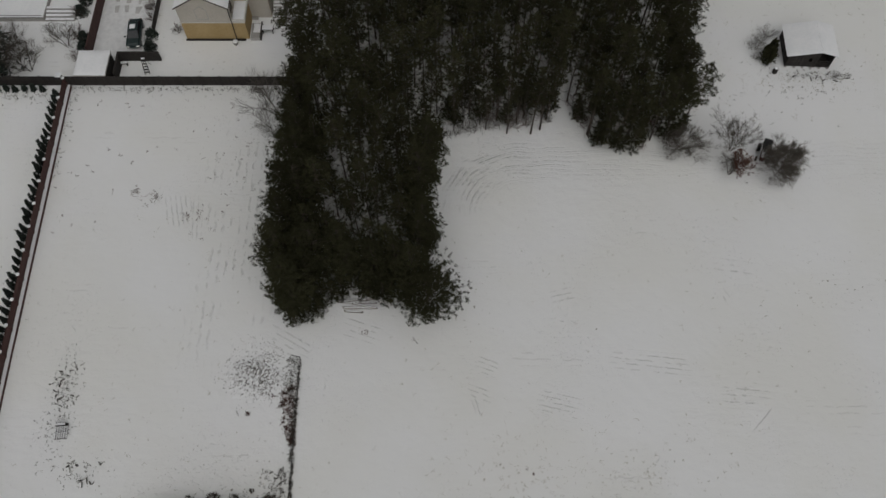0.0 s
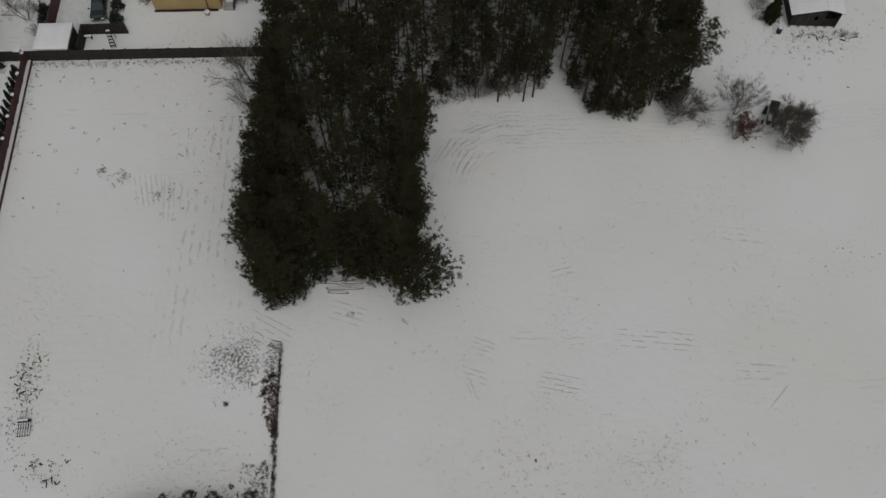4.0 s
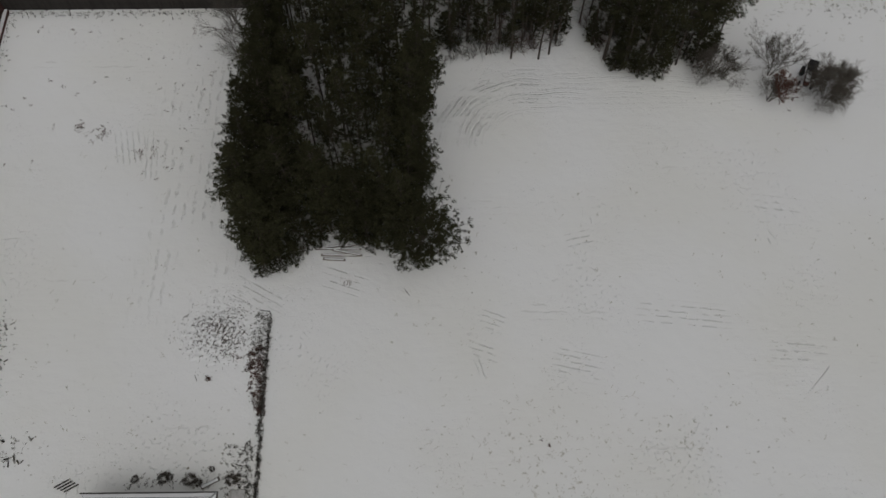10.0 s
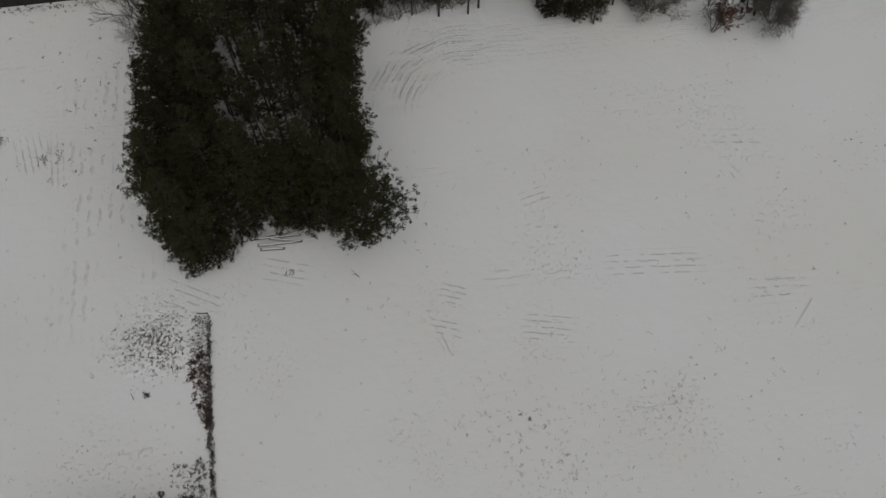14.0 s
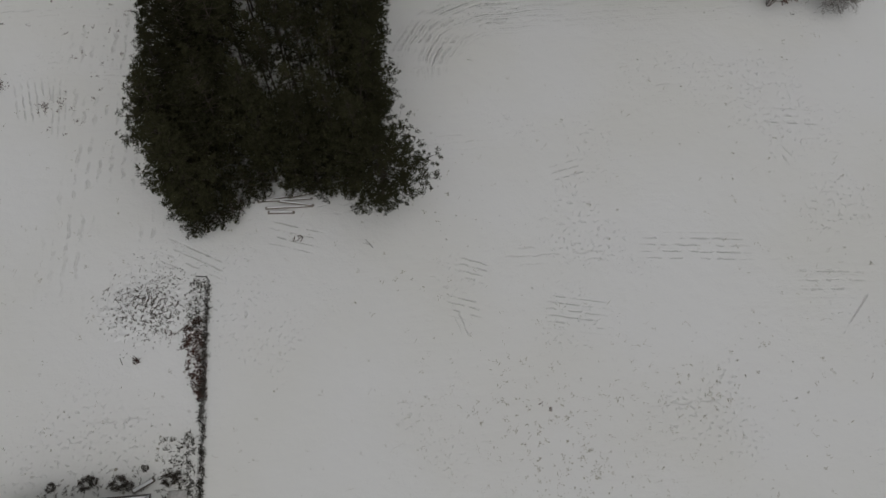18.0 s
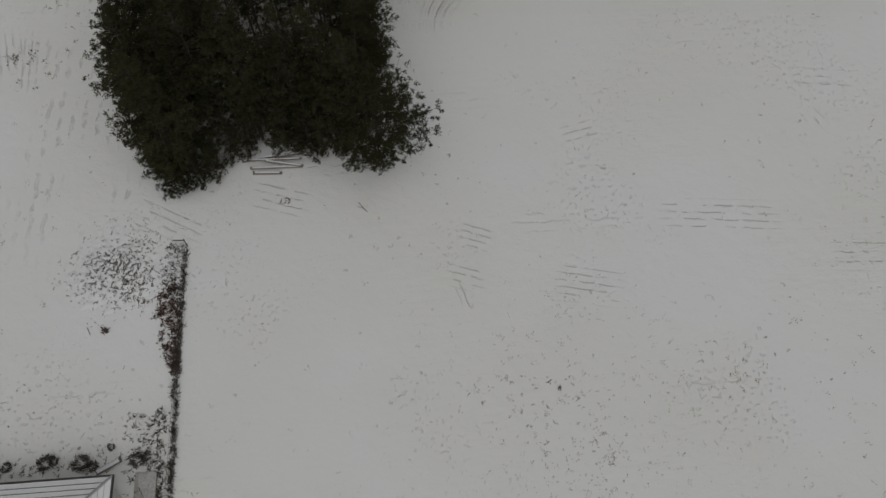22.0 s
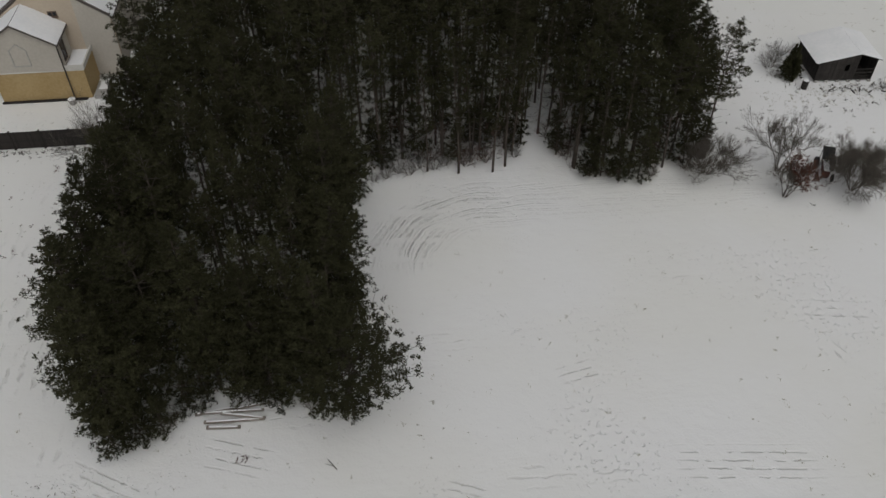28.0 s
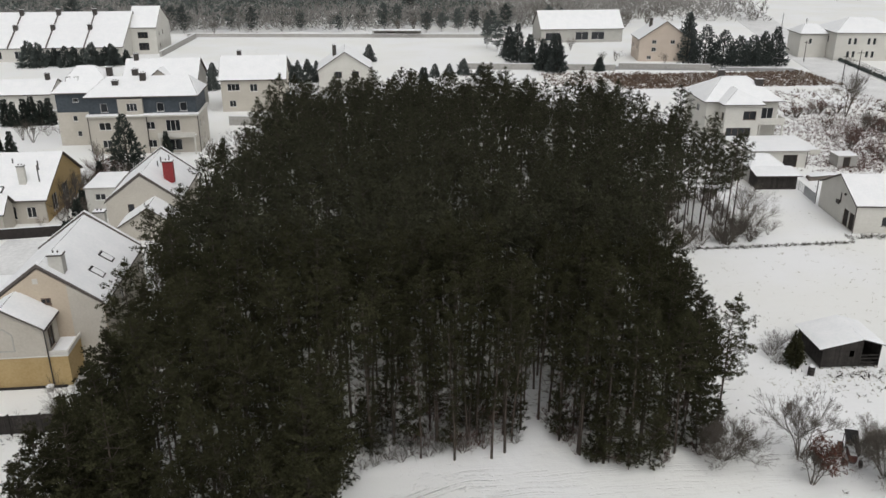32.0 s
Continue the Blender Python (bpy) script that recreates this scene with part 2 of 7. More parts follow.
GREYWALL = material("grey_plaster", (0.38, 0.37, 0.34), (0.46, 0.45, 0.42), 0.5, 0.9, 0.15)
SLATE = material("dark_blue_slate", (0.042, 0.052, 0.062), (0.075, 0.09, 0.105), 2.5, 0.7, 0.4)
TILE = material("dark_roof_tiles", (0.08, 0.07, 0.065), (0.14, 0.12, 0.11), 3.0, 0.8, 0.4)
CONCRETE = material("concrete", (0.30, 0.29, 0.27), (0.42, 0.41, 0.39), 1.5, 0.9, 0.3)
DARKWOOD = material("weathered_dark_boards", (0.02, 0.018, 0.017), (0.05, 0.044, 0.04), 2.5, 0.9, 0.5, vary=0.3)
FENCEWOOD = material("dark_brown_fence_boards", (0.019, 0.017, 0.016), (0.04, 0.034, 0.031), 2.0, 0.85, 0.4, vary=0.2)
REDFENCE = material("red_brown_fence_panels", (0.05, 0.023, 0.021), (0.09, 0.042, 0.037), 2.0, 0.7, 0.3, vary=0.15)
FRAME = material("white_window_frame", (0.62, 0.61, 0.59), (0.70, 0.69, 0.67), 3.0, 0.5, 0.05)
BROWNFRAME = material("brown_window_frame", (0.09, 0.06, 0.045), (0.14, 0.10, 0.075), 3.0, 0.6, 0.1)
GLASS = material("dark_window_glass", (0.015, 0.017, 0.02), (0.03, 0.033, 0.037), 0.7, 0.08, 0.0, spec=0.5)
GUTTER = material("dark_metal_gutter", (0.06, 0.055, 0.05), (0.10, 0.09, 0.085), 3.0, 0.5, 0.1, metal=0.6)
STEEL = material("galvanised_steel", (0.30, 0.31, 0.32), (0.42, 0.43, 0.44), 3.0, 0.45, 0.1, metal=0.7)
REDBRICK = material("red_chimney_brick", (0.24, 0.035, 0.04), (0.32, 0.06, 0.06), 5.0, 0.85, 0.4)
CARPAINT = material("dark_green_car_paint", (0.012, 0.022, 0.022), (0.02, 0.034, 0.033), 1.0, 0.25, 0.0, spec=0.5)
SILVER = material("silver_car_paint", (0.45, 0.45, 0.46), (0.5, 0.5, 0.51), 1.0, 0.3, 0.0, metal=0.4)
RUBBER = material("black_rubber", (0.012, 0.012, 0.012), (0.03, 0.03, 0.03), 6.0, 0.8, 0.2)
RUST = material("rusty_red_metal", (0.13, 0.045, 0.03), (0.24, 0.10, 0.06), 4.0, 0.75, 0.3)
OLDRED = material("faded_dark_red_paint", (0.05, 0.02, 0.017), (0.1, 0.042, 0.034), 4.0, 0.75, 0.3)
LOG = material("pale_birch_logs", (0.12, 0.10, 0.085), (0.26, 0.23, 0.20), 3.0, 0.9, 0.4, vary=0.2)
ASPHALT = material("slushy_asphalt", (0.16, 0.16, 0.16), (0.34, 0.34, 0.34), 0.25, 0.8, 0.2)
SLUSHDARK = material("trodden_slush", (0.34, 0.33, 0.32), (0.52, 0.51, 0.50), 0.8, 0.85, 0.3)
SLUSH = material("packed_snow_road", (0.58, 0.58, 0.58), (0.74, 0.74, 0.74), 0.2, 0.8, 0.3)


# ---- building helpers ----
def thing(name, label, category, at=(0, 0, 0), turn=0, group="", kind=""):
    """An Empty at the base of a thing."""
    ob = new(name)
    ob.empty_display_size = 0.3
    ob.matrix_basis = pose(*at, 0, 0, turn)
    return tagged(ob, label, category, group, kind)


def part(name, bm, mat, parent=None, label=""):
    """Links a bmesh as one mesh object under a thing or a part."""
    me = bpy.data.meshes.new(name)
    bm.to_mesh(me)
    bm.free()
    me.materials.append(mat)
    ob = new(name, me)
    ob.parent = parent
    return tagged(ob, label)


def np_mesh(name, verts, faces, mat):
    """A mesh from arrays of corners and of faces with equally many corners."""
    verts, faces = np.asarray(verts, np.float32), np.asarray(faces, np.int32)
    k, n = faces.shape[1], len(faces)
    me = bpy.data.meshes.new(name)
    me.vertices.add(len(verts))
    me.vertices.foreach_set("co", verts.ravel())
    me.loops.add(n * k)
    me.loops.foreach_set("vertex_index", faces.ravel())
    me.polygons.add(n)
    me.polygons.foreach_set("loop_start", np.arange(0, n * k, k, dtype=np.int32))
    me.update(calc_edges=True)
    me.validate()
    me.materials.append(mat)
    return me


def box(bm, x0, y0, z0, x1, y1, z1, bevel=0.0, m=None):
    """An upright box between two corners, its edges rounded by bevel."""
    made = bmesh.ops.create_cube(bm, size=1, matrix=Matrix.LocRotScale(((x0 + x1) / 2, (y0 + y1) / 2, (z0 + z1) / 2), None, (abs(x1 - x0), abs(y1 - y0), abs(z1 - z0))))
    vs = made["verts"]
    if m is not None:
        bmesh.ops.transform(bm, matrix=m, verts=vs)
    if bevel:
        es = list({e for v in vs for e in v.link_edges})
        bmesh.ops.bevel(bm, geom=es, offset=bevel, segments=1, affect="EDGES")
    return bm


def boxes(*bs, bevel=0.0):
    bm = bmesh.new()
    for b in bs:
        box(bm, *b, bevel=bevel)
    return bm


def cylinder(bm, p, q, r0, r1, sides=10):
    """A tapered round bar from p to q."""
    p, q = Vector(p), Vector(q)
    m = Matrix.Translation((p + q) / 2) @ (q - p).to_track_quat("Z", "Y").to_matrix().to_4x4()
    bmesh.ops.create_cone(bm, cap_ends=True, segments=sides, radius1=r0, radius2=r1, depth=(q - p).length, matrix=m)
    return bm


def slab(bm, quad, t):
    """A plate of thickness t under four corners."""
    top = [bm.verts.new(v) for v in quad]
    low = [bm.verts.new((v[0], v[1], v[2] - t)) for v in quad]
    bm.faces.new(top)
    bm.faces.new(low[::-1])
    for a in range(len(quad)):
        b = (a + 1) % len(quad)
        bm.faces.new((top[b], top[a], low[a], low[b]))
    return bm


def snow_sheet(quad, t, edge=0.025, seed=0, cells=8):
    """A soft snow layer over a roof plane: uneven thickness, ragged rounded rim."""
    rnd = random.Random(seed)
    a, b, c, d = (Vector(v) for v in quad)
    n = (b - a).cross(d - a).normalized()
    bm = bmesh.new()
    grid = []
    for j in range(cells + 1):
        row = []
        for i in range(cells + 1):
            u, v = i / cells, j / cells
            p = (a * (1 - u) + b * u) * (1 - v) + (d * (1 - u) + c * u) * v
            rim = i in (0, cells) or j in (0, cells)
            if rim:
                mid = (a + b + c + d) / 4
                p = p + (mid - p).normalized() * rnd.uniform(0, edge * 2)
            lift = (0.012 if rim else t * rnd.uniform(0.8, 1.15))
            row.append(bm.verts.new(p + n * lift))
        grid.append(row)
    for j in range(cells):
        for i in range(cells):
            f = bm.faces.new((grid[j][i], grid[j][i + 1], grid[j + 1][i + 1], grid[j + 1][i]))
            f.smooth = True
    return bm


def window(parent, at, w, h, face, frame_mat=FRAME, bars=1, name="window", pane_mat=GLASS, sill=True):
    """A framed window in a wall opening. at: middle of its lower edge on the wall's face; face: degrees of the wall's outward side from -y."""
    m = pose(*at, 0, 0, face)
    bm = bmesh.new()
    f = 0.07
    rings = []
    for g in (0.0, f):
        for y in (0.0, 0.1):
            rings.append([bm.verts.new(m @ Vector(v)) for v in ((-w / 2 + g, y, g), (w / 2 - g, y, g), (w / 2 - g, y, h - g), (-w / 2 + g, y, h - g))])
    front, back, inner, deep = rings
    for i in range(4):
        j = (i + 1) % 4
        for quad in ((front[i], front[j], inner[j], inner[i]), (back[j], back[i], deep[i], deep[j]), (front[j], front[i], back[i], back[j]), (inner[i], inner[j], deep[j], deep[i])):
            bm.faces.new(quad)
    ob = part(name, bm, frame_mat, parent)
    for k in range(bars):
        x = -w / 2 + w * (k + 1) / (bars + 1)
        part("mullion", box(bmesh.new(), x - f / 2, 0.005, f + 0.002, x + f / 2, 0.095, h - f - 0.002, m=m), frame_mat, ob)
    if sill:
        part("sill", box(bmesh.new(), -w / 2 - 0.08, -0.14, -0.06, w / 2 + 0.08, 0.02, -0.003, m=m), frame_mat, ob)
    pb = bmesh.new()
    box(pb, -w / 2 + f, 0.04, f, w / 2 - f, 0.06, h - f)
    bmesh.ops.transform(pb, matrix=m, verts=pb.verts)
    part("pane", pb, pane_mat, ob)
    return ob


def wall_panel(parent, p, q, z0, z1, mat, holes=(), gable=None, thick=0.3, name="wall", frame_mat=FRAME, label=""):
    """A wall from p to q (its outer face on the right-hand side of that way) with real openings and their windows.
    holes: (along, sill height, width, height, bars); gable: (along, height) of a peak above z1."""
    p, q = Vector((*p, 0)), Vector((*q, 0))
    w = (q - p).length
    way = (q - p) / w
    m = Matrix(((way.x, -way.y, 0, p.x), (way.y, way.x, 0, p.y), (0, 0, 1, 0), (0, 0, 0, 1)))
    xs = sorted({0, w, *(v for a, _, ww, _, _ in holes for v in (a - ww / 2, a + ww / 2))})
    zs = sorted({z0, z1, *(v for _, s, _, hh, _ in holes for v in (s, s + hh))})
    solid = lambda x, z: not any(abs(x - a) < ww / 2 and s < z < s + hh for a, s, ww, hh, _ in holes)
    bm = bmesh.new()
    cell = [[solid((xs[i] + xs[i + 1]) / 2, (zs[k] + zs[k + 1]) / 2) for i in range(len(xs) - 1)] for k in range(len(zs) - 1)]

    def quad(*vs):
        bm.faces.new([bm.verts.new(v) for v in vs])

    for k in range(len(zs) - 1):
        for i in range(len(xs) - 1):
            if not cell[k][i]:
                continue
            a, b, c, d = xs[i], xs[i + 1], zs[k], zs[k + 1]
            quad((a, 0, c), (b, 0, c), (b, 0, d), (a, 0, d))
            quad((b, thick, c), (a, thick, c), (a, thick, d), (b, thick, d))
            if i == 0 or not cell[k][i - 1]:
                quad((a, thick, c), (a, 0, c), (a, 0, d), (a, thick, d))
            if i == len(xs) - 2 or not cell[k][i + 1]:
                quad((b, 0, c), (b, thick, c), (b, thick, d), (b, 0, d))
            if k == 0 or not cell[k - 1][i]:
                quad((a, thick, c), (b, thick, c), (b, 0, c), (a, 0, c))
            if (k == len(zs) - 2 and not gable) or (k < len(zs) - 2 and not cell[k + 1][i]):
                quad((a, 0, d), (b, 0, d), (b, thick, d), (a, thick, d))
    if gable:
        x, z = gable
        for yy in (0, thick):
            bm.faces.new([bm.verts.new(v) for v in ((0, yy, z1), (w, yy, z1), (x, yy, z))])
        quad((w, 0, z1), (w, thick, z1), (x, thick, z), (x, 0, z))
        quad((0, thick, z1), (0, 0, z1), (x, 0, z), (x, thick, z))
    bmesh.ops.remove_doubles(bm, verts=bm.verts, dist=0.001)
    bmesh.ops.recalc_face_normals(bm, faces=bm.faces)
    bmesh.ops.transform(bm, matrix=m, verts=bm.verts)
    ob = part(name, bm, mat, parent, label)
    face = math.degrees(math.atan2(way.y, way.x))
    for a, s, ww, hh, bars in holes:
        at = m @ Vector((a, 0.1, s))
        if bars >= 0:
            window(parent, at, ww, hh, face, frame_mat, bars)
        else:
            window(parent, at, ww, hh, face, BROWNFRAME, 0, "door", DARKWOOD, sill=False)
    return ob


def body(parent, x0, y0, x1, y1, z0, ze, zr, axis, mat, roof=TILE, holes=None, over=0.35, snow=0.14, parapet=False, seed=1, frame_mat=FRAME, peak=None, walls="swne", south_mat=None):
    """A house block with four walls, a two-sided roof with its ridge along axis, and the snow on it."""
    holes = holes or {}
    mid = peak if peak is not None else ((x0 + x1) / 2 if axis == "y" else (y0 + y1) / 2)
    gab = {"s": None, "n": None, "e": None, "w": None}
    if axis == "y":
        gab["s"], gab["n"] = (mid - x0, zr), (x1 - mid, zr)
    else:
        gab["e"], gab["w"] = (mid - y0, zr), (y1 - mid, zr)
    t = 0.3
    ways = {"s": ((x0, y0), (x1, y0)), "e": ((x1, y0 + t), (x1, y1 - t)), "n": ((x1, y1), (x0, y1)), "w": ((x0, y1 - t), (x0, y0 + t))}
    for k in walls:
        if axis == "x" and k in "ew":
            g = gab[k]
            g = (g[0] - t, g[1])
            wall_panel(parent, *ways[k], z0, ze, mat, holes.get(k, ()), g, t, frame_mat=frame_mat)
        else:
            wall_panel(parent, *ways[k], z0, ze, (south_mat or mat) if k == "s" else mat, holes.get(k, ()), gab[k], t, frame_mat=frame_mat)
    o = 0.0 if parapet else over
    if axis == "y":
        s1, s2 = (zr - ze) / (mid - x0), (zr - ze) / (x1 - mid)
        ya, yb = y0 - o, y1 + o
        q1 = [(x0 - over, ya, ze - over * s1 + 0.1), (mid, ya, zr + 0.1), (mid, yb, zr + 0.1), (x0 - over, yb, ze - over * s1 + 0.1)]
        q2 = [(mid, ya, zr + 0.1), (x1 + over, ya, ze - over * s2 + 0.1), (x1 + over, yb, ze - over * s2 + 0.1), (mid, yb, zr + 0.1)]
    else:
        s1, s2 = (zr - ze) / (mid - y0), (zr - ze) / (y1 - mid)
        xa, xb = x0 - o, x1 + o
        q1 = [(xa, y0 - over, ze - over * s1 + 0.1), (xb, y0 - over, ze - over * s1 + 0.1), (xb, mid, zr + 0.1), (xa, mid, zr + 0.1)]
        q2 = [(xa, mid, zr + 0.1), (xb, mid, zr + 0.1), (xb, y1 + over, ze - over * s2 + 0.1), (xa, y1 + over, ze - over * s2 + 0.1)]
    for k, q in enumerate((q1, q2)):
        slope = part("roof", slab(bmesh.new(), q, 0.18), roof, parent)
        part("snow_cover", snow_sheet([(v[0], v[1], v[2] + 0.004) for v in q], snow, seed=seed + k), SNOW, slope, "even fresh snow")
    if parapet:
        for y, k in ((y0, 0), (y1, 1)):
            for e in (x0, x1):
                zz = ze - 0.1
                bm = bmesh.new()
                yy0, yy1 = (y - 0.06, y + 0.36) if k == 0 else (y - 0.36, y + 0.06)
                slab(bm, [(e, yy0, zz + 0.42), (mid, yy0, zr + 0.42), (mid, yy1, zr + 0.42), (e, yy1, zz + 0.42)], 0.3)
                bmesh.ops.recalc_face_normals(bm, faces=bm.faces)
                cap = part("parapet", bm, TILE, parent)
                part("snow_strip", slab(bmesh.new(), [(e, yy0 + 0.04, zz + 0.50), (mid, yy0 + 0.04, zr + 0.50), (mid, yy1 - 0.04, zr + 0.50), (e, yy1 - 0.04, zz + 0.50)], 0.075), SNOW, cap)


def hip(parent, x0, y0, x1, y1, ze, zr, ridge, roof=TILE, snow=0.14, over=0.5, seed=1):
    """A hipped roof; ridge: (xa, ya, xb, yb)."""
    xa, ya, xb, yb = ridge
    a, b, c, d = (x0 - over, y0 - over, ze), (x1 + over, y0 - over, ze), (x1 + over, y1 + over, ze), (x0 - over, y1 + over, ze)
    r, s = (xa, ya, zr), (xb, yb, zr)
    if abs(xb - xa) >= abs(yb - ya):
        sides = [(a, b, s, r), (b, c, s, s), (c, d, r, s), (d, a, r, r)]
    else:
        sides = [(a, b, r, r), (b, c, s, r), (c, d, s, s), (d, a, r, s)]
    for k, q in enumerate(sides):
        q = [Vector(v) for v in q]
        tri = q[2] == q[3]
        slope = part("roof", slab(bmesh.new(), q[:3] if tri else q, 0.16), roof, parent)
        part("snow_cover", snow_sheet([v + Vector((0, 0, 0.004)) for v in q], snow, seed=seed + k), SNOW, slope)


def flat_roof(parent, x0, y0, x1, y1, z, mat=CONCRETE, snow=0.14, over=0.15, seed=3):
    slope = part("roof", boxes((x0 - over, y0 - over, z, x1 + over, y1 + over, z + 0.2), bevel=0.02), mat, parent)
    part("snow_cover", snow_sheet([(x0 - over, y0 - over, z + 0.204), (x1 + over, y0 - over, z + 0.204), (x1 + over, y1 + over, z + 0.204), (x0 - over, y1 + over, z + 0.204)], snow, seed=seed), SNOW, slope)


def block(parent, x0, y0, x1, y1, z0, z1, mat, holes=None, frame_mat=FRAME):
    """Four walls without a roof."""
    holes = holes or {}
    t = 0.3
    for k, (p, q) in {"s": ((x0, y0), (x1, y0)), "e": ((x1, y0 + t), (x1, y1 - t)), "n": ((x1, y1), (x0, y1)), "w": ((x0, y1 - t), (x0, y0 + t))}.items():
        wall_panel(parent, p, q, z0, z1, mat, holes.get(k, ()), None, t, frame_mat=frame_mat)


def chimney(parent, x, y, z0, z1, w=0.8, d=0.6, mat=CREAM, label=""):
    ob = part("chimney", boxes((x - w / 2, y - d / 2, z0, x + w / 2, y + d / 2, z1), bevel=0.02), mat, parent, label)
    bm = boxes((x - w / 2 - 0.08, y - d / 2 - 0.08, z1, x + w / 2 + 0.08, y + d / 2 + 0.08, z1 + 0.12), bevel=0.02)
    for k in (-0.2, 0.2):
        cylinder(bm, (x + k, y, z1 + 0.12), (x + k, y, z1 + 0.35), 0.09, 0.08, 8)
    part("chimney_cap", bm, GUTTER, ob)
    part("snow_cap", boxes((x - w / 2 - 0.05, y - d / 2 - 0.05, z1 + 0.124, x + w / 2 + 0.05, y + d / 2 + 0.05, z1 + 0.2), bevel=0.03), SNOW, ob)


def skylight(parent, x, y, z, slope, axis_turn, w=0.8, l=1.2):
    """A roof window lying in a slope; slope: degrees down towards the turned -y."""
    m = Matrix.Translation((x, y, z)) @ Matrix.Rotation(radians(axis_turn), 4, "Z") @ Matrix.Rotation(radians(slope), 4, "X")
    bm = bmesh.new()
    f = 0.09
    rings = []
    for g in (0.0, f):
        for zz in (0.22, 0.0):
            rings.append([bm.verts.new(m @ Vector(v)) for v in ((-w / 2 + g, -l / 2 + g, zz), (w / 2 - g, -l / 2 + g, zz), (w / 2 - g, l / 2 - g, zz), (-w / 2 + g, l / 2 - g, zz))])
    front, back, inner, deep = rings
    for i in range(4):
        j = (i + 1) % 4
        for quad in ((front[i], front[j], inner[j], inner[i]), (back[j], back[i], deep[i], deep[j]), (front[j], front[i], back[i], back[j]), (inner[i], inner[j], deep[j], deep[i])):
            bm.faces.new(quad)
    ob = part("skylight", bm, GUTTER, parent, "roof window half under snow")
    part("pane", box(bmesh.new(), -w / 2 + f, -l / 2 + f, 0.1, w / 2 - f, l / 2 - f, 0.16, m=m), GLASS, ob)
    part("snow_cover", box(bmesh.new(), -w / 2 + f, -l / 2 + f + 0.05, 0.164, w / 2 - f, l / 2 - f - 0.12, 0.225, bevel=0.0, m=m), SNOW, ob)


# ---- ground: one sheet to the horizon, finer round the fields ----
def ground_sheet():
    xs = np.unique(np.r_[np.linspace(-3000, -90, 14), np.arange(-90, 91, 1.5), np.linspace(91, 3000, 14)])
    ys = np.unique(np.r_[np.linspace(-2000, -30, 12), np.arange(-30, 111, 1.5), np.linspace(112, 330, 40), np.linspace(340, 4500, 16)])
    X, Y = np.meshgrid(xs, ys)
    Z = np.zeros_like(X)
    for j in range(len(ys)):
        for i in range(len(xs)):
            if abs(X[j, i]) < 90 and -30 < Y[j, i] < 111:
                Z[j, i] = 0.07 * noise.noise((X[j, i] * 0.12, Y[j, i] * 0.12, 0.3)) + 0.03 * noise.noise((X[j, i] * 0.5, Y[j, i] * 0.5, 4.0)) - 0.03
    w = len(xs)
    k = np.arange(len(ys) * w).reshape(len(ys), w)
    faces = np.stack([k[:-1, :-1], k[:-1, 1:], k[1:, 1:], k[1:, :-1]], -1).reshape(-1, 4)
    me = np_mesh("ground", np.stack([X, Y, Z], -1).reshape(-1, 3), faces, FIELD)
    for f in me.polygons:
        f.use_smooth = True
    return tagged(new("ground", me), "snow-covered flat fields with stubble and wheel tracks", "ground", kind="structure")


ground_sheet()


# ---- plants ----
def tube(points, radii, sides=5):
    """Corners and faces of a bent, tapering round stem."""
    pts = np.asarray(points, float)
    way = np.gradient(pts, axis=0)
    way /= np.linalg.norm(way, axis=1, keepdims=True) + 1e-9
    ref = np.where(np.abs(way[:, 2:3]) > 0.9, np.array([[1.0, 0, 0]]), np.array([[0, 0, 1.0]]))
    u = np.cross(way, ref)
    u /= np.linalg.norm(u, axis=1, keepdims=True) + 1e-9
    v = np.cross(way, u)
    ang = np.linspace(0, 2 * np.pi, sides, endpoint=False)
    ring = u[:, None] * np.cos(ang)[None, :, None] + v[:, None] * np.sin(ang)[None, :, None]
    verts = (pts[:, None] + ring * np.asarray(radii, float)[:, None, None]).reshape(-1, 3)
    n = len(pts)
    k = np.arange(n * sides).reshape(n, sides)
    faces = np.stack([k[:-1], np.roll(k[:-1], -1, 1), np.roll(k[1:], -1, 1), k[1:]], -1).reshape(-1, 4)
    return verts, faces


def joined(pieces):
    vs, fs, at = [], [], 0
    for v, f in pieces:
        vs.append(v)
        fs.append(f + at)
        at += len(v)
    return np.concatenate(vs), np.concatenate(fs)


def tufts(centres, ways, rng, blades=5, length=0.3, width=0.05, spread=0.8):
    """Needle or leaf tufts: narrow diamonds that fan out from each centre."""
    c = np.repeat(centres, blades, 0)
    d = np.repeat(ways, blades, 0) + rng.normal(0, spread, (len(c), 3))
    d /= np.linalg.norm(d, axis=1, keepdims=True) + 1e-9
    s = np.cross(d, rng.normal(0, 1, (len(c), 3)))
    s /= np.linalg.norm(s, axis=1, keepdims=True) + 1e-9
    ln = length * rng.uniform(0.7, 1.3, (len(c), 1))
    w = width * rng.uniform(0.7, 1.3, (len(c), 1))
    v = np.stack([c, c + d * ln * 0.5 + s * w, c + d * ln, c + d * ln * 0.5 - s * w], 1).reshape(-1, 3)
    return v, np.arange(len(v)).reshape(-1, 4)


def needles(at, ways, rng, length, width):
    """One slim three-cornered spray of needles for each place."""
    d = ways / (np.linalg.norm(ways, axis=1, keepdims=True) + 1e-9)
    s = np.cross(d, rng.normal(0, 1, d.shape))
    s *= width * rng.uniform(0.6, 1.4, (len(d), 1)) / (np.linalg.norm(s, axis=1, keepdims=True) + 1e-9)
    ln = length * rng.uniform(0.6, 1.4, (len(d), 1))
    v = np.stack([at - s, at + s, at + d * ln], 1).reshape(-1, 3)
    return v, np.arange(len(v)).reshape(-1, 3)


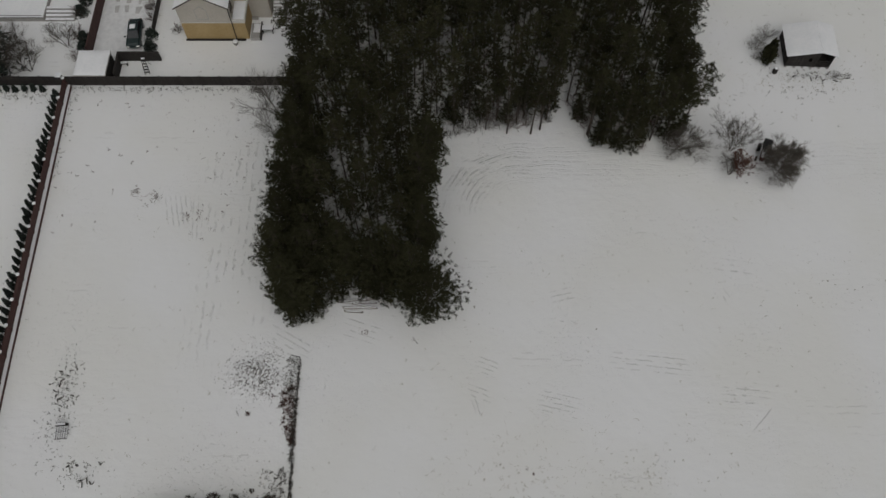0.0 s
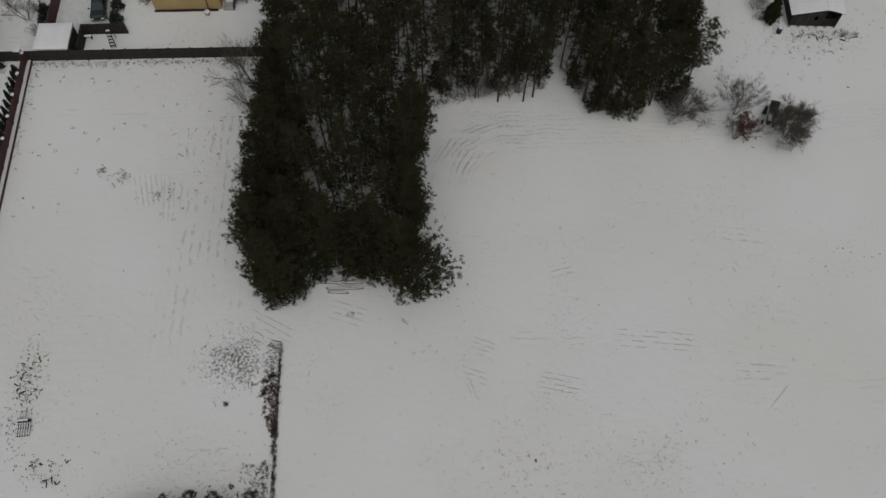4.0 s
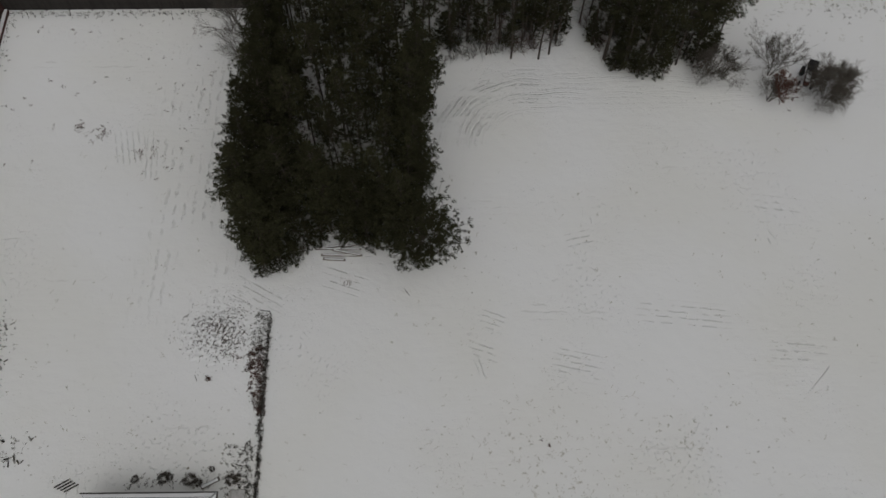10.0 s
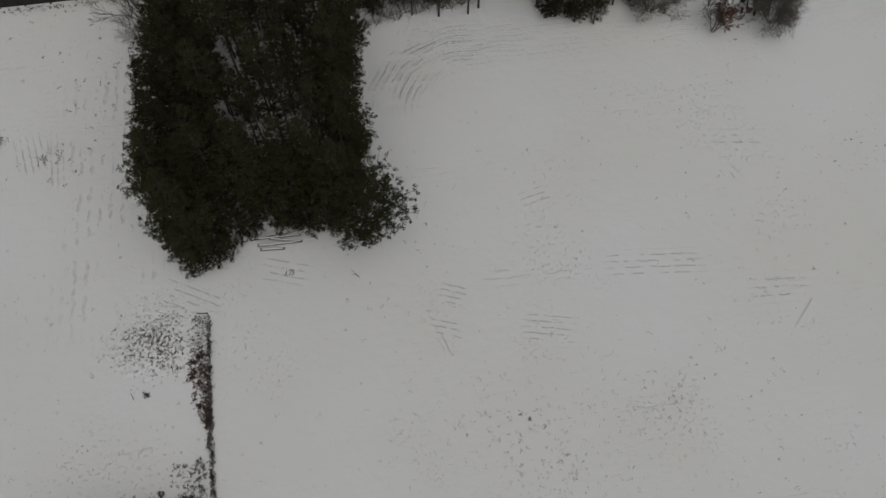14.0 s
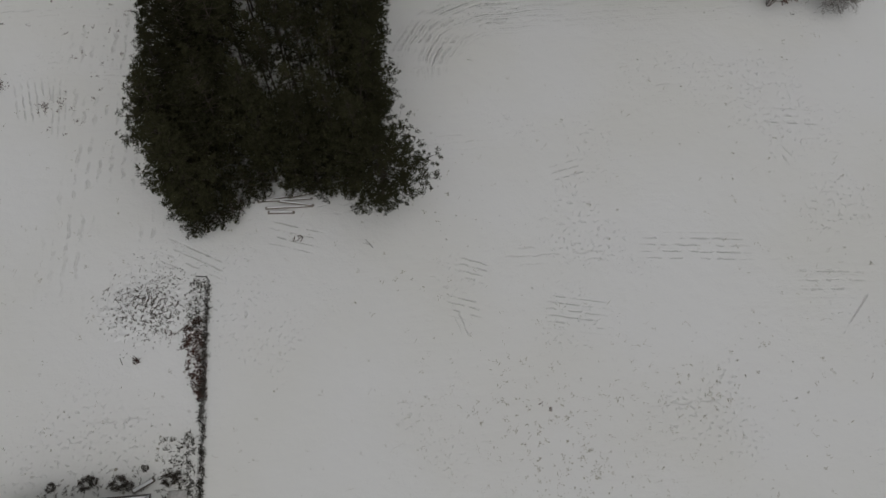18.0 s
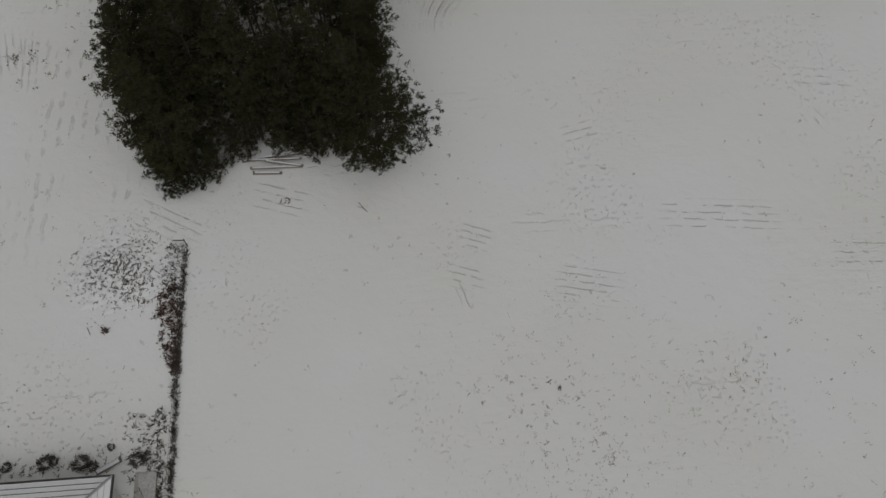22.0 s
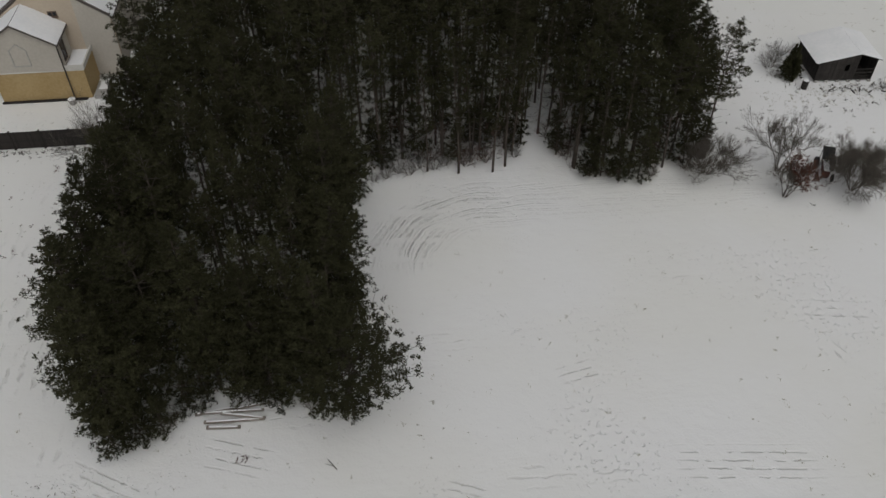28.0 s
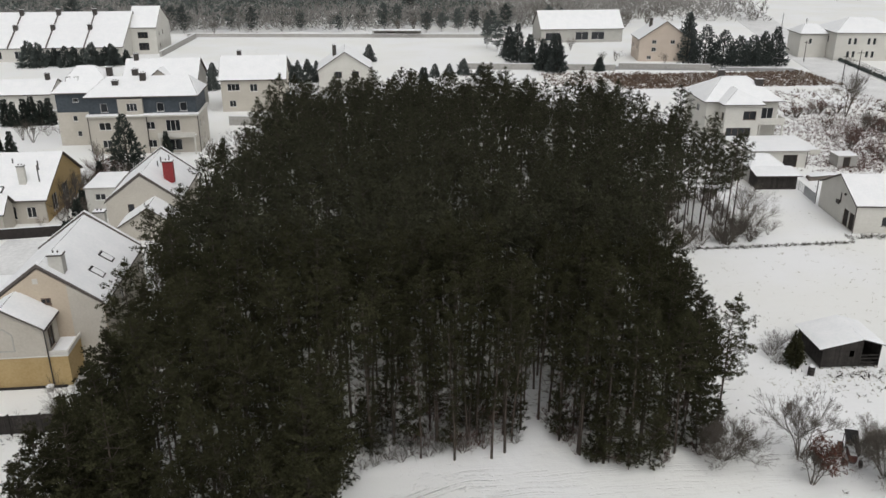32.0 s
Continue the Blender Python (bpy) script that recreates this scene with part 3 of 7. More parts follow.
def pine_parts(seed, height, low, radius, whorls, limbs, clump=0.2, per=18, width=0.042, peak=0.4, bare=0.3, dead=12, foot=0.6, taper=2.2):
    """Trunk with limbs, and crown of tufted twigs, of a Scots pine. low: share of the height below the crown; peak: where the crown is
    widest; bare: share of each limb without tufts; foot: breadth of the lowest limbs."""
    rng = np.random.default_rng(seed)
    n = 9
    z = np.linspace(0, height, n)
    bend = np.cumsum(rng.normal(0, 0.10, (n, 2)), 0) * np.linspace(0, 1, n)[:, None]
    stem = np.c_[bend, z]
    stem[0, 2] = -0.15
    wood = [tube(stem, np.linspace(0.12, 0.02, n) * height / 14, 7)]
    centre, outward = [], []
    for j in range(whorls):
        f = (j + rng.uniform(0.1, 0.9)) / whorls
        h = height * (low + (0.97 - low) * f)
        wide = foot + (1 - foot) * (f / peak) ** 0.8 if f < peak else max(0.16, 1 - ((f - peak) / (1 - peak)) ** taper)
        p0 = np.array([np.interp(h, z, stem[:, 0]), np.interp(h, z, stem[:, 1]), h])
        turn = rng.uniform(0, 6.28)
        for k in range(limbs):
            if rng.uniform() < 0.12:
                continue
            az = turn + 6.28 * k / limbs + rng.normal(0, 0.3)
            r = radius * wide * rng.uniform(0.5, 1.12)
            d = np.array([math.cos(az), math.sin(az), 0.02 + 0.5 * f + rng.normal(0, 0.1)])
            side = np.array([-math.sin(az), math.cos(az), 0.0])
            tip = p0 + d * r + (0, 0, 0.12 * r)
            knee = p0 + d * r * 0.55 - (0, 0, 0.05 * r)
            if f < 0.93:
                wood.append(tube([p0, knee, tip], [0.032, 0.02, 0.007], 3))
            m = max(2, int(r * (1 - bare) / (clump * 0.62)))
            for i in range(m):
                t = bare + (1 - bare) * (i + rng.uniform(0, 1)) / m
                q = p0 * (1 - t) ** 2 + 2 * t * (1 - t) * knee + t * t * tip
                q = q + side * rng.normal(0, 0.26) * r * (0.25 + 0.6 * math.sin(3.0 * t)) + (0, 0, rng.normal(0.05, 0.07))
                centre.append(q)
                outward.append(d * 0.5 + (0, 0, 0.35))
    for k in range(7):
        centre.append(stem[-1] + rng.normal(0, 0.12, 3) - (0, 0, 0.1 * k))
        outward.append(np.array([0, 0, 0.8]))
    for k in range(dead):
        h = height * max(low, 0.3) * rng.uniform(0.25, 1.0)
        az = rng.uniform(0, 6.28)
        p0 = np.array([np.interp(h, z, stem[:, 0]), np.interp(h, z, stem[:, 1]), h])
        wood.append(tube([p0, p0 + np.array([math.cos(az), math.sin(az), rng.uniform(-0.15, 0.2)]) * rng.uniform(0.5, 1.4)], [0.017, 0.005], 3))
    c, o = np.repeat(np.array(centre), per, 0), np.repeat(np.array(outward), per, 0)
    q = rng.normal(0, 1, c.shape)
    q /= np.linalg.norm(q, axis=1, keepdims=True)
    size = np.repeat(clump * rng.uniform(0.65, 1.35, (len(centre), 1)), per, 0)
    ways = rng.normal(0, 0.7, c.shape) + q * 0.6 + o * 0.7
    return joined(wood), needles(c + q * size * rng.uniform(0.15, 0.95, (len(c), 1)) * (1, 1, 0.75), ways, rng, clump * 0.62, width)


def pine_thing(seed, label, *shape, **more):
    wood, crown = pine_parts(seed, *shape, **more)
    ob = thing("pine_tree", label, "tree", group="pines of the wood")
    for nm, geo, mat in (("trunk", wood, BARK), ("crown", crown, NEEDLE)):
        p = new(nm, np_mesh(nm, *geo, mat))
        p.parent = ob
    return ob


# the wood: a tongue towards the field and a broad block behind it
WOOD = [(-16.6, 32.6), (-10, 34.8), (-4, 34.2), (-2.0, 32.6), (-1.8, 45), (-1.3, 55.6), (5, 56.6), (11.4, 56.6), (13.3, 59), (14.4, 63), (15.2, 67.5), (16.6, 67.5), (16.5, 63), (16.2, 58), (16.6, 54.4), (22, 54.2), (27.9, 54.8), (27.9, 62), (28.2, 70), (29.8, 82), (40, 94.8),
        (48.5, 97), (50, 103), (50, 112), (48, 125), (42, 138), (28, 146), (8, 150), (-11, 144), (-13, 122), (-14.6, 104), (-17, 90), (-17.6, 82), (-17.0, 72), (-16.8, 58), (-15.8, 50), (-15.6, 45), (-15.8, 38)]


def inside(poly, x, y):
    hit = False
    for (xa, ya), (xb, yb) in zip(poly, poly[1:] + poly[:1]):
        if (ya > y) != (yb > y) and x < (xb - xa) * (y - ya) / (yb - ya) + xa:
            hit = not hit
    return hit


def rim(poly, x, y):
    """The distance from a place to the polygon's outline."""
    best = 1e9
    for (xa, ya), (xb, yb) in zip(poly, poly[1:] + poly[:1]):
        dx, dy = xb - xa, yb - ya
        t = max(0, min(1, ((x - xa) * dx + (y - ya) * dy) / (dx * dx + dy * dy)))
        best = min(best, math.hypot(x - xa - t * dx, y - ya - t * dy))
    return best


def plant_wood():
    rnd = random.Random(5)
    spots = []
    # young plantation: trees stand at least an arm's span apart
    cells = {}
    for _ in range(26000):
        x, y = rnd.uniform(-19, 52), rnd.uniform(31.5, 151)
        near = 2.45 if 92 < y < 122 and x > 16 else 2.15 if y > 85 else 1.88 if 55 < y < 62 and x > -3 else 1.78
        if not inside(WOOD, x, y):
            continue
        gx, gy = int(x // 2.5), int(y // 2.5)
        if any(math.hypot(x - a, y - b) < near for u in (-1, 0, 1) for v in (-1, 0, 1) for a, b in cells.get((gx + u, gy + v), ())):
            continue
        cells.setdefault((gx, gy), []).append((x, y))
        spots.append((x, y))
    inner = [pine_thing(20 + k, "tall slim pine with bare trunk and dark crown", 12.0 + 0.6 * k, 0.50 + 0.04 * k, 1.65, 10, 5, 0.21, 19, dead=20, taper=2.4) for k in range(5)]
    dense = [pine_thing(25 + k, "slim pine with a full dark crown", 12.2 + 0.7 * k, 0.42 + 0.04 * k, 1.75, 13, 5, 0.21, 19, dead=14, taper=2.0) for k in range(3)]
    pole = [pine_thing(30 + k, "thin pole pine with sparse boughs at the clearing", 11.4 + 0.9 * k, 0.34 + 0.1 * k, 1.25, 11, 4, 0.19, 17, dead=24) for k in range(2)]
    side = [pine_thing(45 + k, "edge pine with loose ragged boughs and visible trunk", 12.0 + 0.7 * k, 0.28 + 0.08 * k, 2.1, 18, 5, 0.2, 17, peak=0.42, bare=0.35, taper=1.7, dead=16) for k in range(3)]
    outer = [pine_thing(40 + k, "edge pine with dark boughs reaching low", 12.4 + 0.7 * k, 0.12 + 0.06 * k, 2.45, 24, 6, 0.2, 19, peak=0.42, bare=0.35, taper=1.7) for k in range(3)]
    broad = pine_thing(50, "low broad pine with wide boughs at the wood's corner", 9.4, 0.2, 4.3, 15, 10, 0.22, 24, peak=0.32, bare=0.35, foot=0.3, taper=1.5)
    young = [pine_thing(55 + k, "young bushy pine under the taller trees", 4.2 + 1.5 * k, 0.05, 1.25 + 0.25 * k, 10, 5, 0.19, 17, peak=0.2, bare=0.25, dead=2, foot=0.9) for k in range(2)]
    singles = [(-9.8, 35.2, 2, 0.85), (-7.0, 35.2, 1, 0.85), (-4.6, 35.0, 2, 0.8), (-16.1, 51.5, 2, 0.9), (-15.8, 55.4, 1, 0.95), (-15.3, 32.2, 0, 0.98), (-16.7, 35.4, 1, 1.04), (21.2, 53.4, 1, 0.85), (24.2, 54.0, 2, 0.9), (-16.6, 38.9, 0, 1.03), (-13.6, 33.4, 0, 0.9),
               (-16.4, 42.6, 1, 1.0), (-16.2, 46.6, 0, 1.0), (18.6, 54.2, 0, 0.82), (26.4, 55.6, 0, 0.86), (25.6, 59.4, 1, 0.86), (27.4, 58.6, 0, 0.9), (26.9, 63.2, 1, 0.92), (27.3, 67.6, 0, 0.95)]
    used = {}
    made = 0

    def put(src, x, y, s):
        nonlocal made
        m = pose(x, y, 0, rnd.uniform(-2, 2), rnd.uniform(-2, 2), rnd.uniform(0, 360))
        if src.name not in used:
            used[src.name] = 1
            src.matrix_basis = m @ Matrix.Scale(s, 4)
            ob = src
        else:
            ob = copy_thing(src, m)
            ob.scale = (s, s, s)
        made += 1
        return ob

    for x, y, k, s in singles:
        put((outer if y < 52 else side)[k], x, y, s)
    put(broad, -1.6, 32.3, 1.0)
    for x, y, k in ((-15.5, 31.3, 0), (-14.0, 31.9, 0), (-16.2, 32.4, 1), (-12.9, 32.4, 0), (-11.6, 33.9, 1), (-8.3, 34.6, 0), (-5.6, 34.4, 0), (-3.9, 33.6, 0), (-9.9, 36.6, 1), (-5.0, 37.2, 0),
                    (18.0, 53.4, 0), (20.1, 52.4, 0), (22.9, 54.0, 0), (27.6, 54.9, 0), (24.5, 56.2, 1), (21.8, 52.8, 1), (18.9, 53.4, 1), (26.0, 54.2, 1), (1.4, 56.0, 0), (4.4, 57.0, 1), (7.4, 56.6, 0), (9.8, 58.2, 1), (12.3, 57.6, 1), (11.0, 59.4, 0), (8.9, 58.6, 0), (6.6, 60.6, 0), (2.2, 58.8, 1), (0.6, 57.2, 0), (15.9, 56.6, 0), (18.0, 57.5, 0), (27.9, 58.0, 1), (28.2, 63.0, 1),
                    (-10.5, 34.3, 1), (-8.0, 34.1, 1), (-6.4, 33.9, 1), (-15.9, 33.0, 1), (-15.8, 42.0, 0), (-15.9, 50.0, 1), (-1.7, 40.0, 1), (-1.4, 48.0, 0), (-0.8, 53.2, 1)):
        put(young[k], x, y, rnd.uniform(0.85, 1.1))
    for x, y in ((11.4, 55.5), (10.3, 54.9), (7.5, 55.0), (5.0, 55.5), (14.2, 61.9), (16.0, 60.6), (15.9, 56.6), (16.9, 54.8), (18.5, 53.4), (3.1, 57.3), (8.6, 56.4), (1.3, 56.1), (6.3, 56.7), (13.2, 58.4), (9.5, 57.2), (20.3, 53.0), (12.2, 56.9), (15.5, 64.2), (14.9, 59.6), (16.3, 66.4)):
        put(rnd.choice(pole), x, y, rnd.uniform(0.9, 1.1))
    spots.sort(key=lambda s: s[1])
    rest = []
    for x, y in spots:
        d = rim(WOOD, x, y)
        front = 55 < y < 60 and -1 < x < 16
        if made >= 272:
            rest.append((x, y))
            continue
        edge = d < 1.9 and not front and y < 82 and not (12 < x < 17.2 and y > 54.5)
        put(rnd.choice((outer if y < 52 else side) if edge else (dense + inner if d > 3.5 else dense) if y < 52 else inner), x, y, rnd.uniform(0.82, 1.1) * (0.92 if x > 25.5 and y < 66 else 1.0))
    # the far part of the wood, too many to count
    rng = np.random.default_rng(9)
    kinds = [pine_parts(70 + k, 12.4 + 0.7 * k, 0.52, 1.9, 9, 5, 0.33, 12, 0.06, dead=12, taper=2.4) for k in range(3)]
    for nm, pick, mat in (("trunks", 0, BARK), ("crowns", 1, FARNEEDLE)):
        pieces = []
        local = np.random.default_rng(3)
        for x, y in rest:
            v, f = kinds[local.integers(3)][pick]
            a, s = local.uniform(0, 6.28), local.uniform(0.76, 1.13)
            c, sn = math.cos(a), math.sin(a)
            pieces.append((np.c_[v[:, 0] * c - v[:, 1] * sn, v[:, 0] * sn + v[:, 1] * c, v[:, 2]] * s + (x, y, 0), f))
        tagged(new("far_pine_" + nm, np_mesh(nm, *joined(pieces), mat)), "dense far pines of the wood, paled as by haze", "trees", kind="stuff")


plant_wood()


def bare_parts(seed, height, spread, stems=1, levels=4, base=0.12, lean=0.25, kids=3):
    """A leafless tree or shrub: stems that fork again and again into fine twigs."""
    rng = np.random.default_rng(seed)
    stemp, twig, tips = [], [], []

    def grow(p, d, ln, r, lev):
        d = d / np.linalg.norm(d)
        side = rng.normal(0, 0.12, 3)
        pts = [p, p + (d + side * 0.5) * ln * 0.5, p + (d + side) * ln]
        if lev == 0:
            twig.append(tube([pts[0], pts[2]], [r, r * 0.5], 3))
        else:
            (stemp if lev >= levels - 1 else twig).append(tube(pts, [r, r * 0.8, r * 0.55], 5 if lev >= levels - 1 else 3))
        if lev == 0:
            tips.append(pts[2])
            return
        for k in range(kids + (lev > 1)):
            t = rng.uniform(0.45, 1.0)
            q = pts[0] + (pts[2] - pts[0]) * t
            nd = d + rng.normal(0, spread, 3) + (0, 0, 0.18)
            grow(q, nd, ln * rng.uniform(0.5, 0.75), max(0.006, r * 0.5), lev - 1)

    for k in range(stems):
        a = 6.28 * k / max(1, stems) + rng.uniform(-0.4, 0.4)
        d = np.array([math.cos(a) * lean, math.sin(a) * lean, 1.0])
        grow(np.array([math.cos(a) * 0.12 * (stems > 1), math.sin(a) * 0.12 * (stems > 1), -0.1]), d, height * rng.uniform(0.42, 0.55), base, levels)
    return joined(stemp), joined(twig), np.array(tips)


def bare_thing(name, label, category, seed, at, height, spread, stems=1, levels=4, base=0.12, lean=0.25, mat=TWIG, kids=3, group=""):
    s, t, tips = bare_parts(seed, height, spread, stems, levels, base, lean, kids)
    ob = thing(name, label, category, at, group=group)
    for nm, geo, m in (("trunk", s, TWIG), ("branchwork", t, mat)):
        p = tagged(new(nm, np_mesh(nm, *geo, m)), kind="stuff" if nm == "branchwork" else "")
        p.parent = ob
    return ob, tips


def conifer_parts(seed, height, radius, rows=14, per=16, blades=4, width=0.07, length=0.4):
    """A spruce or thuja: a cone of drooping boughs."""
    rng = np.random.default_rng(seed)
    cs, ws = [], []
    for j in range(rows):
        f = j / rows
        n = max(4, int(per * (1 - f) + 3))
        a = rng.uniform(0, 6.28, n * 3)
        lobe = 1 + 0.22 * np.sin(a * 3 + j * 1.7 + seed) + 0.12 * np.sin(a * 5 - j)
        r = radius * (1 - f) ** 0.75 * np.sqrt(rng.uniform(0.08, 1.05, n * 3)) * lobe * rng.uniform(0.8, 1.1)
        z = height * (0.06 + 0.92 * (f + rng.uniform(0, 1 / rows, n * 3))) - r * 0.15
        cs.append(np.c_[np.cos(a) * r, np.sin(a) * r, z])
        ws.append(np.c_[np.cos(a), np.sin(a), np.full(n * 3, 0.05 + 0.5 * f)])
    crown = tufts(np.concatenate(cs), np.concatenate(ws), rng, blades, length, width, 0.5)
    return tube([(0, 0, -0.1), (0, 0, height * 0.5), (0, 0, height * 0.95)], [0.02 * height, 0.013 * height, 0.004 * height], 6), crown


def conifer_thing(name, label, category, seed, at, height, radius, rows=14, per=16, width=0.07, length=0.4, group="", needle=SPRUCE):
    w, c = conifer_parts(seed, height, radius, rows, per, 4, width, length)
    ob = thing(name, label, category, at, group=group)
    for nm, geo, m in (("trunk", w, BARK), ("crown", c, needle)):
        p = new(nm, np_mesh(nm, *geo, m))
        p.parent = ob
    return ob


def scatter(name, label, category, places, mat, rng, blades=6, length=0.25, width=0.03, rise=0.6, spread=0.7):
    """Countless dry tufts at the places given."""
    places = np.asarray(places, float)
    if places.shape[1] == 2:
        places = np.c_[places, np.full(len(places), -0.03)]
    v, f = tufts(places, np.tile((0, 0, rise), (len(places), 1)), rng, blades, length, width, spread)
    v[:, 2] = np.maximum(v[:, 2], -0.05)
    return tagged(new(name, np_mesh(name, v, f, mat)), label, category, kind="stuff")


# ---- houses beside and behind the wood ----
def cream_house():
    h = thing("house", "cream two-storey house with yellow base, balcony and snowy roof", "house", (-26.9, 72.65, 0))
    X, Y = 26.9, -73
    L = lambda x, y: (x + X, y + Y)

    def sub(x0, y0, x1, y1):
        return (*L(x0, y0), *L(x1, y1))

    # yellow ground floor of the bay, cream upper bay with a blind arched panel
    x0, y0, x1, y1 = sub(-32.1, 69.5, -24.3, 73.0)
    block(h, x0, y0, x1, y1, 0, 2.85, YELLOW)
    part("string_course", boxes((x0 - 0.06, y0 - 0.06, 2.85, x1 + 0.06, y1, 2.95), bevel=0.02), OFFWHITE, h)
    x0, y0, x1, y1 = sub(-32.1, 69.5, -25.95, 73.0)
    body(h, x0, y0, x1, y1, 2.95, 5.6, 7.5, "y", CREAM, holes={"e": [(1.3, 3.0, 1.4, 2.0, 1)]}, over=0.25, walls="swe", seed=5, frame_mat=BROWNFRAME)
    bm = bmesh.new()
    cx = (x0 + x1) / 2 - 0.2
    for b in ((cx - 0.75, y0 - 0.05, 3.5, cx - 0.65, y0 + 0.01, 5.1), (cx + 0.65, y0 - 0.05, 3.5, cx + 0.75, y0 + 0.01, 5.1), (cx - 0.65, y0 - 0.05, 3.5, cx + 0.65, y0 + 0.01, 3.6)):
        box(bm, *b)
    for s in (-1, 1):
        slab(bm, [(cx + s * 0.75, y0 - 0.05, 5.1), (cx + s * 0.75, y0 + 0.01, 5.1), (cx, y0 + 0.01, 5.75), (cx, y0 - 0.05, 5.75)], 0.12)
    part("blind_arch", bm, GREYWALL, h, "raised arched moulding on the gable")
    part("downpipe", cylinder(bmesh.new(), (x1 + 0.1, y0 - 0.1, 0), (x1 + 0.1, y0 - 0.1, 5.5), 0.06, 0.06, 8), GUTTER, h)
    # balcony with a parapet, snow on its floor
    x0, y0, x1, y1 = sub(-25.95, 69.5, -24.3, 73.0)
    b = part("balcony", boxes((x0, y0, 2.954, x1 + 0.1, y0 + 0.15, 3.35), (x1 - 0.05, y0 + 0.15, 2.954, x1 + 0.1, y1, 3.35), bevel=0.02), OFFWHITE, h, "low white parapet round the balcony")
    part("snow_cover", snow_sheet([(x0 + 0.02, y0 + 0.16, 2.96), (x1 - 0.06, y0 + 0.16, 2.96), (x1 - 0.06, y1, 2.96), (x0 + 0.02, y1, 2.96)], 0.1, 0.02), SNOW, b)
    # main house
    x0, y0, x1, y1 = sub(-32.0, 73.0, -21.8, 87.2)
    body(h, x0, y0, x1, y1, 0, 6.0, 9.65, "y", CREAM, parapet=True, over=0.2, seed=9, south_mat=TAN, peak=0.0,
         holes={"e": [(2.2, 3.6, 1.2, 1.5, 1), (5.5, 3.6, 1.2, 1.5, 1), (9.0, 3.6, 1.2, 1.5, 1), (12.2, 3.6, 1.0, 1.5, 1), (4, 0.9, 1.2, 1.4, 1), (9, 0.9, 1.2, 1.4, 1)]})
    bm = bmesh.new()
    face = [(2.2, 0.0), (5.08, 0.0), (5.08, 5.98), (2.2, 8.02)]
    front, back = [bm.verts.new((x, y0 - 0.012, z)) for x, z in face], [bm.verts.new((x, y0 - 0.002, z)) for x, z in face]
    bm.faces.new(front)
    bm.faces.new(back[::-1])
    for i in range(4):
        bm.faces.new((front[(i + 1) % 4], front[i], back[i], back[(i + 1) % 4]))
    part("plaster_field", bm, CREAM, h, "paler cream field of the gable wall")
    chimney(h, 1.25, 1.5, 7.6, 10.3, 1.2, 0.9, OFFWHITE)
    window(h, (0.3, -0.08, 6.3), 0.8, 0.5, 0, BROWNFRAME, 1)
    part("vent_plate", boxes((-0.55, -0.06, 8.2, -0.1, -0.01, 8.7), bevel=0.01), OFFWHITE, h)
    chimney(h, 1.2, 15.0, 0, 9.6, 1.1, 0.8, OFFWHITE)
    sl = math.degrees(math.atan2(3.65, 5.1))
    for yy, xx in ((4.2, 3.5), (7.8, 3.4)):
        skylight(h, xx, yy, 9.65 - xx * 3.65 / 5.1 + 0.1, sl, 90, 1.0, 1.5)
    # low west annex with stepped walls
    x0, y0, x1, y1 = sub(-36.2, 80.0, -32.0, 86.8)
    block(h, x0, y0, x1, y1, 0, 3.2, TAN, {"s": [(2.0, 0.05, 2.6, 2.2, -1)]})
    flat_roof(h, x0, y0, x1, y1, 3.2)
    part("doorstep", boxes((2.0, -0.4, -0.1, 3.4, 0.9, 0.25), (2.0, 0.9, -0.1, 2.9, 1.6, 0.25), bevel=0.02), CONCRETE, h)
    part("soil_strip", boxes((-5.3, -3.82, -0.05, 2.2, -3.51, 0.08), bevel=0.03), DARKWOOD, h, "dark strip along the foot of the wall")
    t = thing("stone_terrace", "small raised stone terrace beside the house", "terrace", (-24.0, 69.2, 0))
    part("slab", boxes((-0.1, -0.3, -0.1, 1.1, 2.2, 0.35), bevel=0.03), CONCRETE, t)
    part("low_wall", boxes((1.1, -0.3, -0.1, 1.25, 2.2, 0.7), bevel=0.02), GUTTER, t)
    part("snow_cover", snow_sheet([(0.1, 0.6, 0.354), (1.05, 0.6, 0.354), (1.05, 2.15, 0.354), (0.1, 2.15, 0.354)], 0.06, 0.05), SNOW, t)
    g = thing("garden_steps", "outdoor stone steps with snowy treads beside the house", "steps", (-21.6, 71.9, 0))
    for k in range(7):
        st = part("step", boxes((0, 0.42 * k, -0.1, 1.6, 0.42 * k + 0.41, 0.17 * (k + 1)), bevel=0.015), CONCRETE, g)
        part("step_snow", boxes((0.05, 0.42 * k + 0.1, 0.17 * (k + 1) + 0.002, 1.55, 0.42 * k + 0.4, 0.17 * (k + 1) + 0.06), bevel=0.02), SNOW, st)
    part("railing", boxes((1.62, 0, -0.1, 1.7, 2.9, 1.9), bevel=0.01), GUTTER, g, "dark railing panel")
    return h


cream_house()


